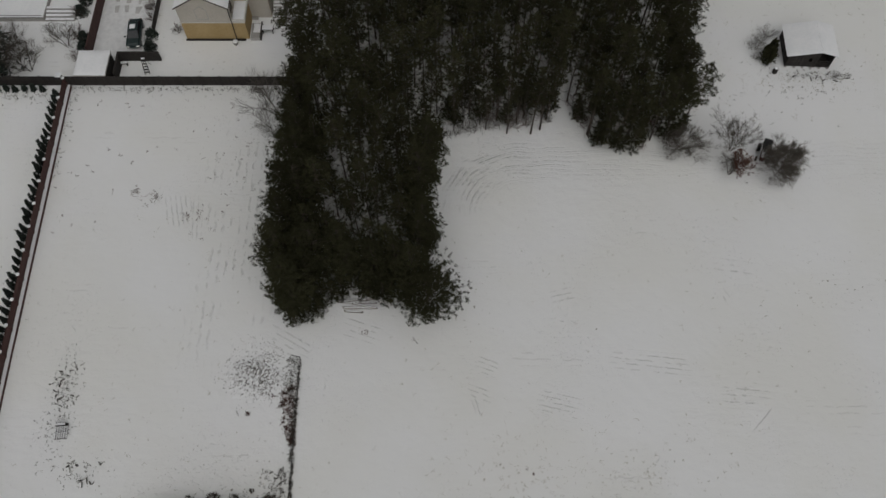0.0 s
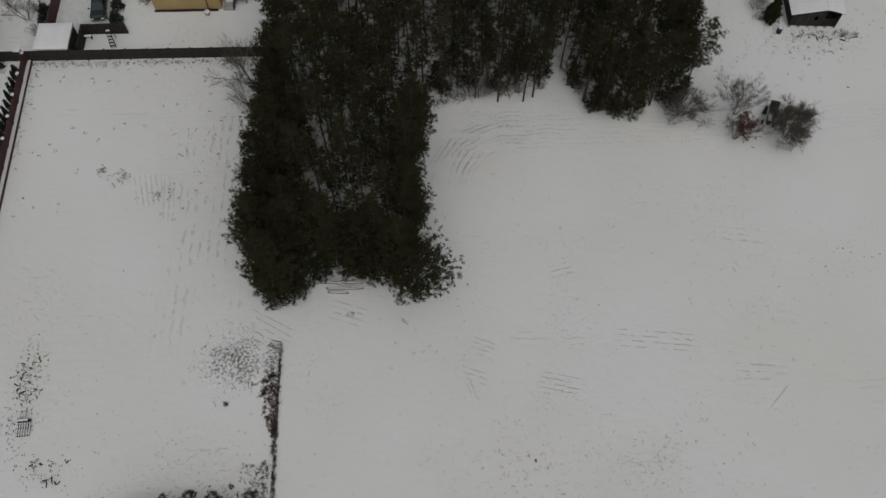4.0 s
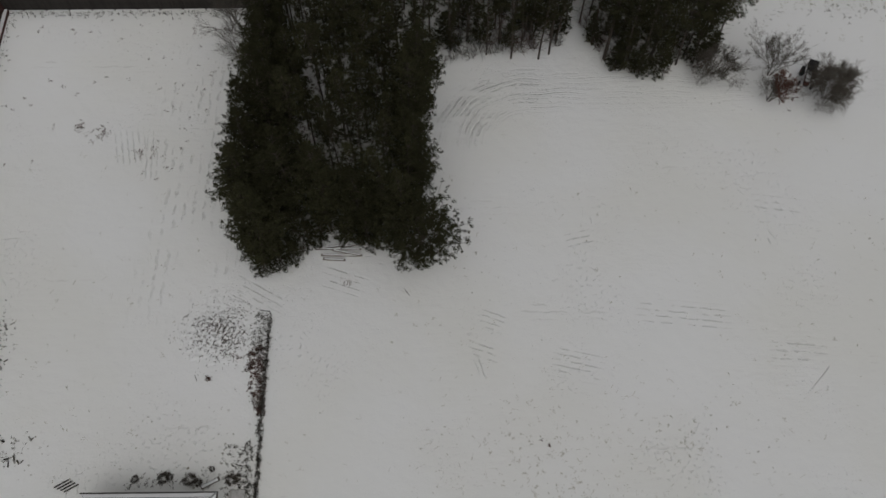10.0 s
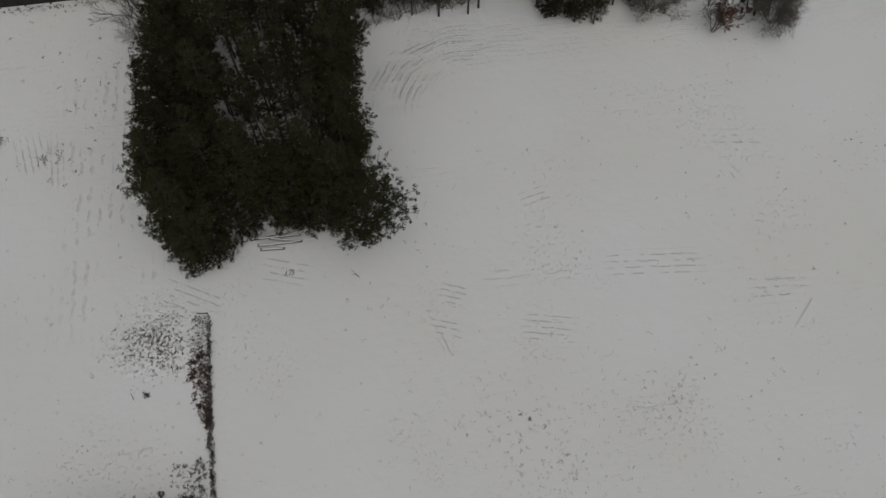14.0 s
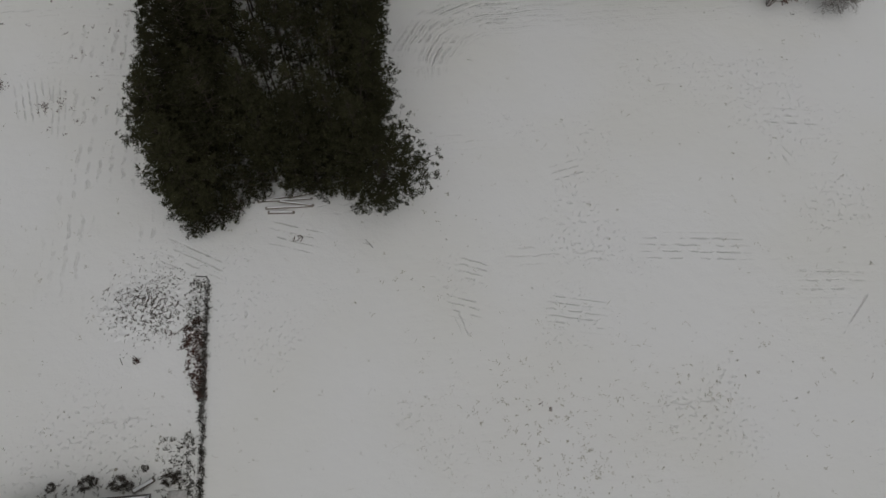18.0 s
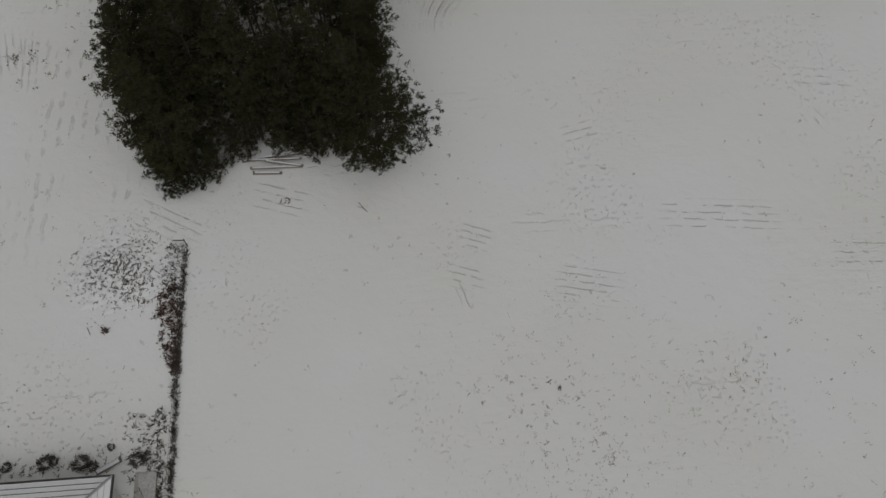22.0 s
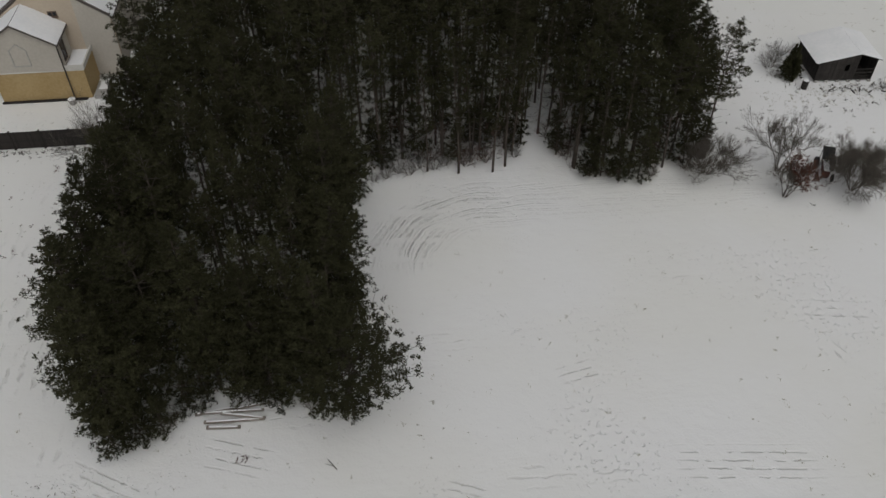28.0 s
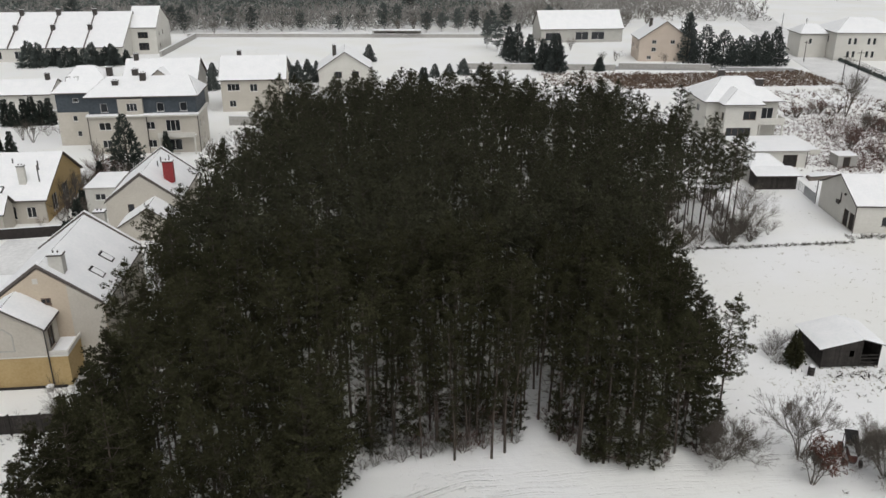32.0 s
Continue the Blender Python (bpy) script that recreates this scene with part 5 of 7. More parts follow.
garage()
drive = thing("driveway", "snowy drive with wheel ruts", "driveway", (-40, 66.2, 0), kind="structure")
part("paving", boxes((-3.5, 0, -0.2, 3.4, 40, 0.09), bevel=0.02), SLUSH, drive)
for x in (-1.9, -0.6, 0.9, 2.2):
    bm = bmesh.new()
    rr = random.Random(int(x * 10))
    for k in range(9):
        y = 7.0 + k * 1.6 + rr.uniform(-0.4, 0.4)
        slab(bm, [(x + rr.uniform(-0.3, 0.0), y, 0.096), (x + rr.uniform(0.2, 0.6), y, 0.096), (x + rr.uniform(0.2, 0.6), y + 1.2, 0.096), (x + rr.uniform(-0.3, 0), y + 1.1, 0.096)], 0.02)
    part("wheel_rut", bm, SLUSHDARK, drive)
part("border_fence", boxes((-3.75, 0, -0.1, -3.6, 24, 1.75), bevel=0.01), REDFENCE, drive)
part("side_fence", boxes((3.5, 4, -0.1, 3.6, 24, 1.0), bevel=0.01), FENCEWOOD, drive)


def car(label, at, turn, paint):
    """A saloon car: rounded body from a side profile, glasshouse, wheels and lamps."""
    c = thing("car", label, "car", at, turn)
    L, W = 4.5, 1.76
    prof = [(-2.25, 0.35), (-2.25, 0.75), (-2.1, 0.92), (-1.2, 0.98), (1.0, 1.0), (2.0, 0.86), (2.25, 0.68), (2.25, 0.35)]
    bm = bmesh.new()
    a = [bm.verts.new((s, W / 2 * (0.94 if z > 0.8 else 1), z)) for s, z in prof]
    b = [bm.verts.new((s, -W / 2 * (0.94 if z > 0.8 else 1), z)) for s, z in prof]
    bm.faces.new(a)
    bm.faces.new(b[::-1])
    for i in range(len(prof)):
        j = (i + 1) % len(prof)
        bm.faces.new((a[j], a[i], b[i], b[j]))
    bmesh.ops.recalc_face_normals(bm, faces=bm.faces)
    bmesh.ops.bevel(bm, geom=bm.edges[:], offset=0.15, segments=3, affect="EDGES")
    part("body", bm, paint, c)
    lo, hi = [(-1.75, 0.95), (1.15, 0.98)], [(-1.1, 1.45), (0.25, 1.47)]
    bm = bmesh.new()
    ring = []
    for (xa, za), (xb, _), w in ((lo[0], lo[1], 0.78), (hi[0], hi[1], 0.6)):
        ring.append([bm.verts.new(v) for v in ((xa, w, za), (xb, w, za), (xb, -w, za), (xa, -w, za))])
    bm.faces.new(ring[1])
    bm.faces.new(ring[0][::-1])
    for i in range(4):
        j = (i + 1) % 4
        bm.faces.new((ring[0][i], ring[0][j], ring[1][j], ring[1][i]))
    bmesh.ops.recalc_face_normals(bm, faces=bm.faces)
    bmesh.ops.bevel(bm, geom=bm.edges[:], offset=0.05, segments=1, affect="EDGES")
    g = part("glasshouse", bm, GLASS, c)
    part("roof", boxes((-1.12, -0.58, 1.452, 0.27, 0.58, 1.50), bevel=0.02), paint, c)
    part("roof_snow", boxes((-0.7, -0.35, 1.502, 0.0, 0.3, 1.53), bevel=0.01), SNOW, c, "thin patch of snow")
    for x in (-1.4, 1.4):
        for y in (-0.8, 0.8):
            w = part("wheel", cylinder(bmesh.new(), (x, y - 0.1, 0.32), (x, y + 0.1, 0.32), 0.32, 0.32, 16), RUBBER, c)
            part("rim", cylinder(bmesh.new(), (x, y - 0.11, 0.32), (x, y + 0.11, 0.32), 0.2, 0.2, 12), STEEL, w)
    for y in (-0.62, 0.62):
        part("headlight", boxes((2.1, y - 0.18, 0.62, 2.27, y + 0.18, 0.76), bevel=0.03), FRAME, c)
        part("tail_light", boxes((-2.28, y - 0.15, 0.66, -2.15, y + 0.15, 0.8), bevel=0.03), RUST, c)
    for y in (-0.98, 0.98):
        part("mirror", boxes((0.7, y - 0.1, 0.98, 0.9, y + 0.1, 1.1), bevel=0.03), paint, c)
    return c


car("dark green estate car parked on the snowy drive", (-38.55, 69.4, 0.09), -85, CARPAINT)
car("black car parked further up the drive", (-38.3, 90.0, 0.09), 95, CARPAINT)
car("silver car parked in the snowy yard", (-64.5, 176.5, 0), 10, SILVER)
car("white car under snow in the yard", (-56.5, 178.5, 0), 0, SILVER)


def bush_set(name, label, category, items, group, mat=TWIG, levels=3, stems=7, spread=0.5, lean=0.6, base=0.035, kids=3):
    """Leafless shrubs at the places given: (x, y, height)."""
    first, ref = None, 1.0
    for k, (x, y, h) in enumerate(items):
        if first is None:
            first, _ = bare_thing(name, label, category, 100 + len(items) + abs(int(x * 7)), (x, y, 0), h, spread, stems, levels, base, lean, mat, kids, group)
            ref = h
        else:
            o = copy_thing(first, pose(x, y, 0, 0, 0, (k * 77) % 360))
            o.scale = (h / ref,) * 3


bush_set("shrub", "leafless twiggy shrub in the snowy yard", "shrub", [(-36.9, 72.2, 1.5), (-33.3, 70.3, 1.3), (-37.2, 74.0, 1.5), (-45.2, 66.0, 1.6), (-45.6, 69.4, 1.8), (-46.4, 73.2, 1.6)], "yard shrubs", WEED, 3, 9, 0.5, 0.6)
bush_set("bare_tree", "leafless garden tree with spreading grey branches", "tree", [(-50.6, 64.2, 4.2), (-52.4, 66.0, 4.6), (-46.9, 68.0, 3.6)], "garden trees", TWIG, 4, 4, 0.4, 0.4, 0.06, 4)
for k, (x, y, h) in enumerate(((-36.4, 67.5, 1.6), (-36.6, 69.6, 1.3), (-44.6, 67.2, 1.6), (-44.9, 69.0, 1.4), (-45.9, 75.0, 1.8), (-46.1, 73.2, 1.6))):
    conifer_thing("evergreen_shrub", "dark rounded evergreen shrub beside the drive", "shrub", 91 + k, (x, y, 0), h, 0.75, 9, 16, 0.05, 0.25, "evergreens by the drive")
conifer_thing("spruce", "tall dark spruce at the yard's edge", "tree", 71, (-55.6, 65.6, 0), 10.5, 3.7, 24, 26, 0.08, 0.5, "yard spruces")
conifer_thing("spruce", "dark spruce beside the boundary fence", "tree", 72, (-55.0, 63.6, 0), 6.0, 1.9, 18, 20, 0.08, 0.45, "yard spruces")


def steps():
    s = thing("garden_terrace", "raised garden terrace with steps, under snow", "terrace", (-54.8, 72.0, 0))
    part("slab", boxes((-2, 0, -0.1, 4.2, 5, 0.6), bevel=0.03), CONCRETE, s)
    part("snow_cover", snow_sheet([(-2, 0.05, 0.604), (4.2, 0.05, 0.604), (4.2, 5, 0.604), (-2, 5, 0.604)], 0.12), SNOW, s)
    for k in range(4):
        part("step", boxes((4.25, 0.5 * k, -0.1, 8.0, 0.5 * k + 0.45, 0.15 * (k + 1)), bevel=0.02), CONCRETE, s)
        part("step_snow", boxes((4.3, 0.5 * k + 0.05, 0.15 * (k + 1) + 0.002, 7.95, 0.5 * k + 0.42, 0.15 * (k + 1) + 0.06), bevel=0.02), SNOW, s)
    part("railing", boxes((-2, -0.03, 0.6, 4.2, 0.03, 0.66), (-2, -0.03, 1.0, 4.2, 0.03, 1.05), bevel=0.01), GUTTER, s)


steps()


def ladder_frame():
    l = thing("ladder", "wooden step ladder standing in the snow", "ladder", (-36.3, 64.3, 0), 8)
    for s in (-0.3, 0.3):
        part("rail", cylinder(bmesh.new(), (s, -0.7, 0), (s * 0.7, 0.1, 1.9), 0.04, 0.035, 6), DARKWOOD, l)
        part("back_leg", cylinder(bmesh.new(), (s, 0.8, 0), (s * 0.7, 0.15, 1.9), 0.035, 0.03, 6), DARKWOOD, l)
    for k in range(5):
        f = (k + 0.6) / 5.5
        part("rung", boxes((-0.28, -0.75 + 0.8 * f, 1.9 * f, 0.28, -0.6 + 0.8 * f, 1.9 * f + 0.05)), DARKWOOD, l)
    part("snow_cap", boxes((-0.22, 0.02, 1.905, 0.22, 0.22, 2.0), bevel=0.03), SNOW, l)
    b = thing("bench", "low wooden bench dusted with snow", "bench", (-39.3, 65.0, 0))
    part("seat", boxes((-0.5, -0.18, 0.38, 0.5, 0.18, 0.44), bevel=0.01), DARKWOOD, b)
    part("snow_cover", boxes((-0.48, -0.16, 0.442, 0.48, 0.16, 0.5), bevel=0.02), SNOW, b)
    for x in (-0.42, 0.42):
        part("leg", boxes((x - 0.04, -0.15, 0, x + 0.04, 0.15, 0.38)), DARKWOOD, b)
    t = thing("garden_pot", "dark stone planter with a snow cap", "planter", (-25.9, 68.3, 0))
    part("bowl", cylinder(bmesh.new(), (0, 0, 0), (0, 0, 0.5), 0.25, 0.36, 12), CONCRETE, t)
    part("snow_cap", cylinder(bmesh.new(), (0, 0, 0.5), (0, 0, 0.6), 0.33, 0.2, 12), SNOW, t)
    w = thing("garden_table", "small garden table under snow by the house", "table", (-22.0, 70.3, 0))
    part("top", boxes((-0.7, -0.4, 0.68, 0.7, 0.4, 0.73), bevel=0.01), DARKWOOD, w)
    part("snow_cover", boxes((-0.68, -0.38, 0.732, 0.68, 0.38, 0.84), bevel=0.04), SNOW, w)
    for x in (-0.6, 0.6):
        for y in (-0.3, 0.3):
            part("leg", boxes((x - 0.04, y - 0.04, 0, x + 0.04, y + 0.04, 0.68)), DARKWOOD, w)


ladder_frame()
bare_thing("bare_tree", "leafless spreading tree between fence and wood", "tree", 31, (-18.9, 57.0, 0), 7.5, 0.36, 5, 4, 0.07, 0.5, TWIG, 4)
bare_thing("bare_tree", "leafless shrubby tree at the wood's edge", "tree", 33, (-18.3, 53.4, 0), 5.5, 0.4, 5, 4, 0.06, 0.5, TWIG, 4)

# ---- the plot: stubble, heaps and scrap ----
rg = np.random.default_rng(12)


def around(x, y, sx, sy, n):
    return np.c_[rg.normal(x, sx, n), rg.normal(y, sy, n)]


def within(x0, y0, x1, y1, n):
    return np.c_[rg.uniform(x0, x1, n), rg.uniform(y0, y1, n)]


scatter("grass_tussocks", "dry grass tussocks poking through snow", "grass", np.concatenate([around(-34.9, 47, 0.25, 0.4, 26), around(-33.2, 46, 0.6, 0.6, 24), around(-32.4, 46.4, 0.3, 0.4, 16), around(-28.6, 43.9, 0.35, 0.3, 26), around(-27.4, 44.2, 0.3, 0.6, 14)] + [around(x, y, 0.12, 0.1, 3) for x, y in zip(rg.uniform(-44.5, -20, 60), rg.uniform(41, 61, 60))]), WEED, rg, 5, 0.2, 0.02)
scatter("fence_weeds", "withered weeds along the fences", "weeds", np.concatenate([np.c_[rg.uniform(-45.2, -18, 230), 61.55 - np.abs(rg.normal(0, 0.4, 230))], np.c_[-44.9 + np.abs(rg.normal(0, 0.5, 60)), rg.uniform(48, 61, 60)], np.c_[rg.uniform(-56, -46.8, 120), 60.8 - np.abs(rg.normal(0, 0.8, 120))]]), CLOD, rg, 5, 0.26, 0.022)
spots = np.concatenate([within(-14, 2, 40, 46, 380), within(-44, 10, -17, 44, 240), around(11, 9, 7, 5, 300), around(9, 13, 6, 4.5, 420), around(27, 26, 5, 4, 25), within(32, 56, 75, 93, 620), within(36, 61, 50, 64, 160)])
scatter("stubble", "scattered stubble specks in the snow field", "grass", np.concatenate([s + rg.normal(0, 0.1, (rg.integers(1, 6), 2)) for s in spots]), DRY, rg, 3, 0.12, 0.018, 0.25)
scatter("low_weeds", "dark withered weeds along the field boundary", "weeds", np.concatenate([np.c_[-14.72 + rg.normal(0, 0.12, 330), rg.uniform(16.5, 27, 330)], np.c_[-14.6 + rg.normal(0, 0.06, 190), rg.uniform(9.5, 16.5, 190)], np.c_[-15.1 - np.abs(rg.normal(0, 0.5, 110)), rg.uniform(23, 27.2, 110)], np.c_[-15 - np.abs(rg.normal(0, 0.9, 260)), rg.uniform(9, 16, 260)]]), CLOD, rg, 6, 0.3, 0.022, 0.5)
scatter("path_weeds", "dark weeds between the path and the fence", "weeds", np.concatenate([np.c_[-15.25 + rg.normal(0, 0.13, 170), rg.uniform(3.5, 12.2, 170)], np.c_[rg.uniform(-25, -16, 70), 13.0 + rg.normal(0, 0.35, 70)]]), CLOD, rg, 6, 0.24, 0.02, 0.5)
wedge = rg.uniform(18.3, 24.2, 120)
scatter("red_weeds", "red-brown withered weeds in snow", "weeds", np.concatenate([around(-14.75 - abs(rg.normal(0, 0.12 + 0.19 * max(0.0, min(y, 22.6) - 18.3))), y, 0.14, 0.13, 8) for y in wedge]), WEED, rg, 7, 0.16, 0.022, 0.5)
scatter("field_tussocks", "single dark tussocks in the open field", "grass", np.concatenate([around(8.5, 15.7, 0.3, 0.25, 3), around(-19.4, 21.4, 0.12, 0.1, 12), around(-8, 30, 0.2, 0.1, 8)]), WEED, rg, 6, 0.25, 0.03)


def brush_heap():
    """A wide flat heap of clods and cut sticks, half under snow."""
    rng = np.random.default_rng(77)
    m = thing("brush_heap", "flat heap of brush and earth under snow", "heap", (-18.9, 25.5, 0))

    def reach(x, y):
        return math.hypot(x / 3.6, y / 3.2) * (1 + 0.45 * noise.noise((x * 0.45, y * 0.45, 7.0)))

    def height(x, y):
        r = reach(x, y)
        return -0.09 + 0.2 * (1 - r * r) + 0.09 * noise.noise((x * 1.6, y * 1.6, 3.0)) + 0.15 * noise.noise((x * 3.4, y * 3.4, 5.0)) * (1 - 0.6 * r) if r < 1.25 else -0.3

    bm = bmesh.new()
    bmesh.ops.create_grid(bm, x_segments=90, y_segments=90, size=4.6)
    for q in bm.verts:
        q.co.z = height(q.co.x, q.co.y)
    for fa in bm.faces:
        fa.smooth = True
    part("snow_mound", bm, FIELD, m)
    pieces = []
    for k in range(7500):
        x, y = rng.normal(0.0, 2.1), rng.normal(0, 1.7)
        r = reach(x, y)
        if r > 1.25 or noise.noise((x * 4.4, y * 4.4, 9.0)) < 0.34 * r - 0.1 + 0.3 * noise.noise((x * 0.6, y * 0.6, 2.0)):
            continue
        z = max(height(x, y), -0.03) + 0.02
        b = rng.uniform(0, 6.28)
        d = np.array([math.cos(b), math.sin(b), rng.normal(0, 0.2)])
        ln = rng.uniform(0.04, 0.1) if k % 40 else rng.uniform(0.3, 0.8)
        p = np.array([x, y, z])
        pieces.append(tube([p - d * ln / 2, p + d * ln / 2], [rng.uniform(0.01, 0.024)] * 2, 3))
    st = new("brushwood", np_mesh("brushwood", *joined(pieces), TWIG))
    st.parent = m
    tagged(st, "cut sticks and clods dusted with snow", kind="stuff")


brush_heap()


def wire_fence():
    f = thing("wire_fence", "old wire fence with thin posts along the field edge", "fence", (-14.6, 27, 0))
    for k in range(9):
        part("post", cylinder(bmesh.new(), (0, -2.1 * k, -0.2), (0.02, -2.1 * k, 1.1), 0.035, 0.03, 6), DARKWOOD, f)
    for z in (0.35, 0.7, 1.02):
        part("wire", cylinder(bmesh.new(), (0.04, 0, z), (0.04, -16.8, z), 0.008, 0.008, 4), GUTTER, f)
    part("brace", cylinder(bmesh.new(), (0.0, 0.0, 0.9), (-1.0, 0.5, 0.05), 0.035, 0.03, 6), DARKWOOD, f)


wire_fence()
bush_set("shrub", "small leafless shrub beside the bungalow", "shrub", [(-22.0, 13.2, 0.6), (-21.5, 13.3, 0.4), (-19.8, 13.1, 0.65), (-19.2, 12.9, 0.4), (-16.6, 13.0, 0.6), (-16.1, 13.2, 0.4), (-18.2, 13.9, 0.3), (-24.2, 13.2, 0.4)], "bungalow shrubs", TWIG, 3, 16, 0.6, 0.9, 0.02, 4)
log = thing("log", "pale snow-dusted log lying beside the bungalow", "log", (-18.9, 12.45, 0), 27)
part("bark", cylinder(bmesh.new(), (0, 0, 0.16), (1.5, 0, 0.16), 0.17, 0.15, 10), LOG, log)
part("snow_strip", cylinder(bmesh.new(), (0.08, 0, 0.24), (1.42, 0, 0.23), 0.13, 0.12, 8), SNOW, log)
branch = thing("fallen_branch", "bare fallen branch on the snow", "branch", (-17.3, 13.1, 0))
part("bough", cylinder(bmesh.new(), (0, 0, 0.06), (0.9, 0.4, 0.12), 0.035, 0.02, 6), TWIG, branch)
part("twig", cylinder(bmesh.new(), (0.4, 0.18, 0.1), (0.5, 0.7, 0.25), 0.02, 0.008, 5), TWIG, branch)


def pallet(at, turn, label):
    p = thing("pallet", label, "pallet", at, turn)
    for k in range(3):
        part("bearer", boxes((-0.6, -0.75 + 0.7 * k, 0, 0.6, -0.65 + 0.7 * k, 0.1)), DARKWOOD, p)
    for k in range(6):
        x = -0.58 + 0.22 * k
        sl = part("slat", boxes((x, -0.8, 0.1, x + 0.14, 0.8, 0.125)), DARKWOOD, p)
        part("snow_strip", boxes((x + 0.015, -0.76, 0.127, x + 0.125, 0.5, 0.16), bevel=0.01), SNOW, sl)
    cr = part("crate", boxes((-0.5, 0.52, 0.127, 0.5, 0.8, 0.4), bevel=0.02), DARKWOOD, p)
    part("snow_cap", boxes((-0.46, 0.55, 0.402, 0.46, 0.77, 0.45), bevel=0.02), SNOW, cr)


pallet((-37.6, 19.6, 0), 4, "grey wooden pallet with a crate, dusted with snow")
for k in range(4):
    st = thing("plank", "weathered plank lying in the snow", "plank", (-30.0 + 0.28 * k, 12.9 - 0.12 * k, 0.02), 30, group="planks by the bungalow")
    part("board", boxes((-0.6, -0.05, 0, 0.6, 0.05, 0.06), bevel=0.01), DARKWOOD, st)
rs = random.Random(4)
for k, (x, y, n, w) in enumerate(((-37.5, 26.2, 8, 0.3), (-38.7, 25.0, 6, 0.3), (-37.2, 22.6, 8, 0.28), (-38.7, 23.2, 7, 0.4), (-36.0, 16.6, 6, 0.22), (-34.4, 14.8, 9, 0.3), (-33.0, 16.4, 3, 0.15))):
    s = thing("scrap_heap", "small heap of scrap wood and stones in snow", "heap", (x, y, 0), group="scrap heaps")
    for j in range(n):
        bm = bmesh.new()
        a, b, c = rs.uniform(0.06, 0.26), rs.uniform(0.03, 0.07), rs.uniform(0.05, 0.16)
        box(bm, -a, -b, 0, a, b, c, bevel=0.03, m=pose(rs.gauss(0, w), rs.gauss(0, w), -0.02, rs.uniform(-10, 10), rs.uniform(-10, 10), rs.uniform(0, 180)))
        part("piece", bm, rs.choice((DARKWOOD, CONCRETE, CLOD)), s)
scatter("scrap_weeds", "withered weeds round the scrap", "weeds", np.concatenate([around(-38.2, 24.5, 0.7, 1.6, 150), around(-38.4, 20, 0.8, 1.8, 110), around(-35.3, 15.7, 1.0, 0.6, 60)]), CLOD, rg, 5, 0.17, 0.022)


def log_pile():
    for k, (xa, ya, xb, yb, r, z) in enumerate(((-11.2, 33.1, -7.2, 33.7, 0.12, 0.12), (-11.0, 33.2, -8.6, 33.4, 0.12, 0.12), (-10.4, 32.1, -8.4, 31.95, 0.13, 0.12), (-10.6, 32.5, -7.0, 32.4, 0.12, 0.11), (-9.6, 32.9, -6.9, 32.3, 0.11, 0.34), (-10.8, 33.0, -7.0, 32.9, 0.1, 0.36), (-8.8, 33.3, -6.7, 33.6, 0.12, 0.12))):
        lg = thing("log", "felled log lying at the wood's edge, snow on top", "log", (xa, ya + 0.25, 0), group="felled logs")
        part("bark", cylinder(bmesh.new(), (0, 0, z), (xb - xa, yb - ya, z), r, r * 0.8, 9), LOG, lg)
        d = Vector((xb - xa, yb - ya, 0)).normalized() * 0.15
        part("snow_strip", cylinder(bmesh.new(), (d.x, d.y, z + r * 0.62), (xb - xa - d.x, yb - ya - d.y, z + r * 0.52), r * 0.62, r * 0.5, 8), SNOW, lg)


log_pile()
stick = thing("fallen_branch", "forked bare branch lying in the snow field", "branch", (-2.85, 29.1, 0), 120)
part("bough", cylinder(bmesh.new(), (-0.4, 0, 0.05), (0.5, 0.1, 0.08), 0.03, 0.015, 5), TWIG, stick)
part("twig", cylinder(bmesh.new(), (-0.1, 0.03, 0.06), (0.3, 0.4, 0.12), 0.018, 0.008, 4), TWIG, stick)

# undergrowth along the wood's edge
bush_set("undergrowth_shrub", "snow-dusted bare shrub under the pines", "shrub", [(1.6, 55.0, 1.3), (2.6, 55.6, 1.5), (3.5, 55.2, 1.2), (4.2, 56.0, 1.6), (5.6, 55.7, 1.2), (6.4, 56.2, 1.5), (2.0, 57.2, 1.6), (3.6, 58, 1.5), (7.0, 57.4, 1.4), (8.4, 56.5, 1.2), (9.6, 57, 1.3), (12.4, 56.6, 1.0), (0.6, 54.6, 1.0)], "undergrowth", FROSTED, 3, 9, 0.55, 0.7, 0.03)
bush_set("undergrowth_shrub", "dark bare shrub at the foot of the pines", "shrub", [(8.2, 55.9, 1.8), (5.2, 56.8, 1.6), (9.9, 56.2, 1.4), (15.6, 58.8, 1.6), (16.4, 56.4, 1.5), (18, 53.6, 1.2), (19.6, 53.2, 1.1), (23, 53, 1.1), (26, 53.6, 1.2), (-12.5, 33, 0.9), (-4.2, 33.2, 0.9)], "dark undergrowth", WEED, 3, 10, 0.5, 0.6, 0.03)
bush_set("sapling", "brown leafless sapling among the pine trunks", "shrub", [(2.4, 59.6, 3.0), (6.0, 58.4, 2.6), (8.0, 59.8, 3.2), (10.6, 58.0, 2.4), (12.0, 60.8, 3.2), (4.4, 62.5, 3.0), (17.2, 58.0, 2.6), (19.2, 56.2, 3.0), (21.6, 56.8, 2.6), (23.6, 55.4, 2.4), (17.8, 62.0, 2.8), (13.0, 64.5, 3.0), (9.2, 64.0, 3.0), (25.6, 57.4, 2.8), (5.4, 66.0, 3.2), (20.4, 60.6, 3.0)], "brown saplings", WEED, 4, 3, 0.4, 0.35, 0.03, 3)
scatter("forest_floor_litter", "twigs and low growth on the wood floor", "undergrowth", np.array([p for p in within(-16, 34, 30, 90, 10000) if inside(WOOD, *p)]), WEED, rg, 5, 0.4, 0.025)

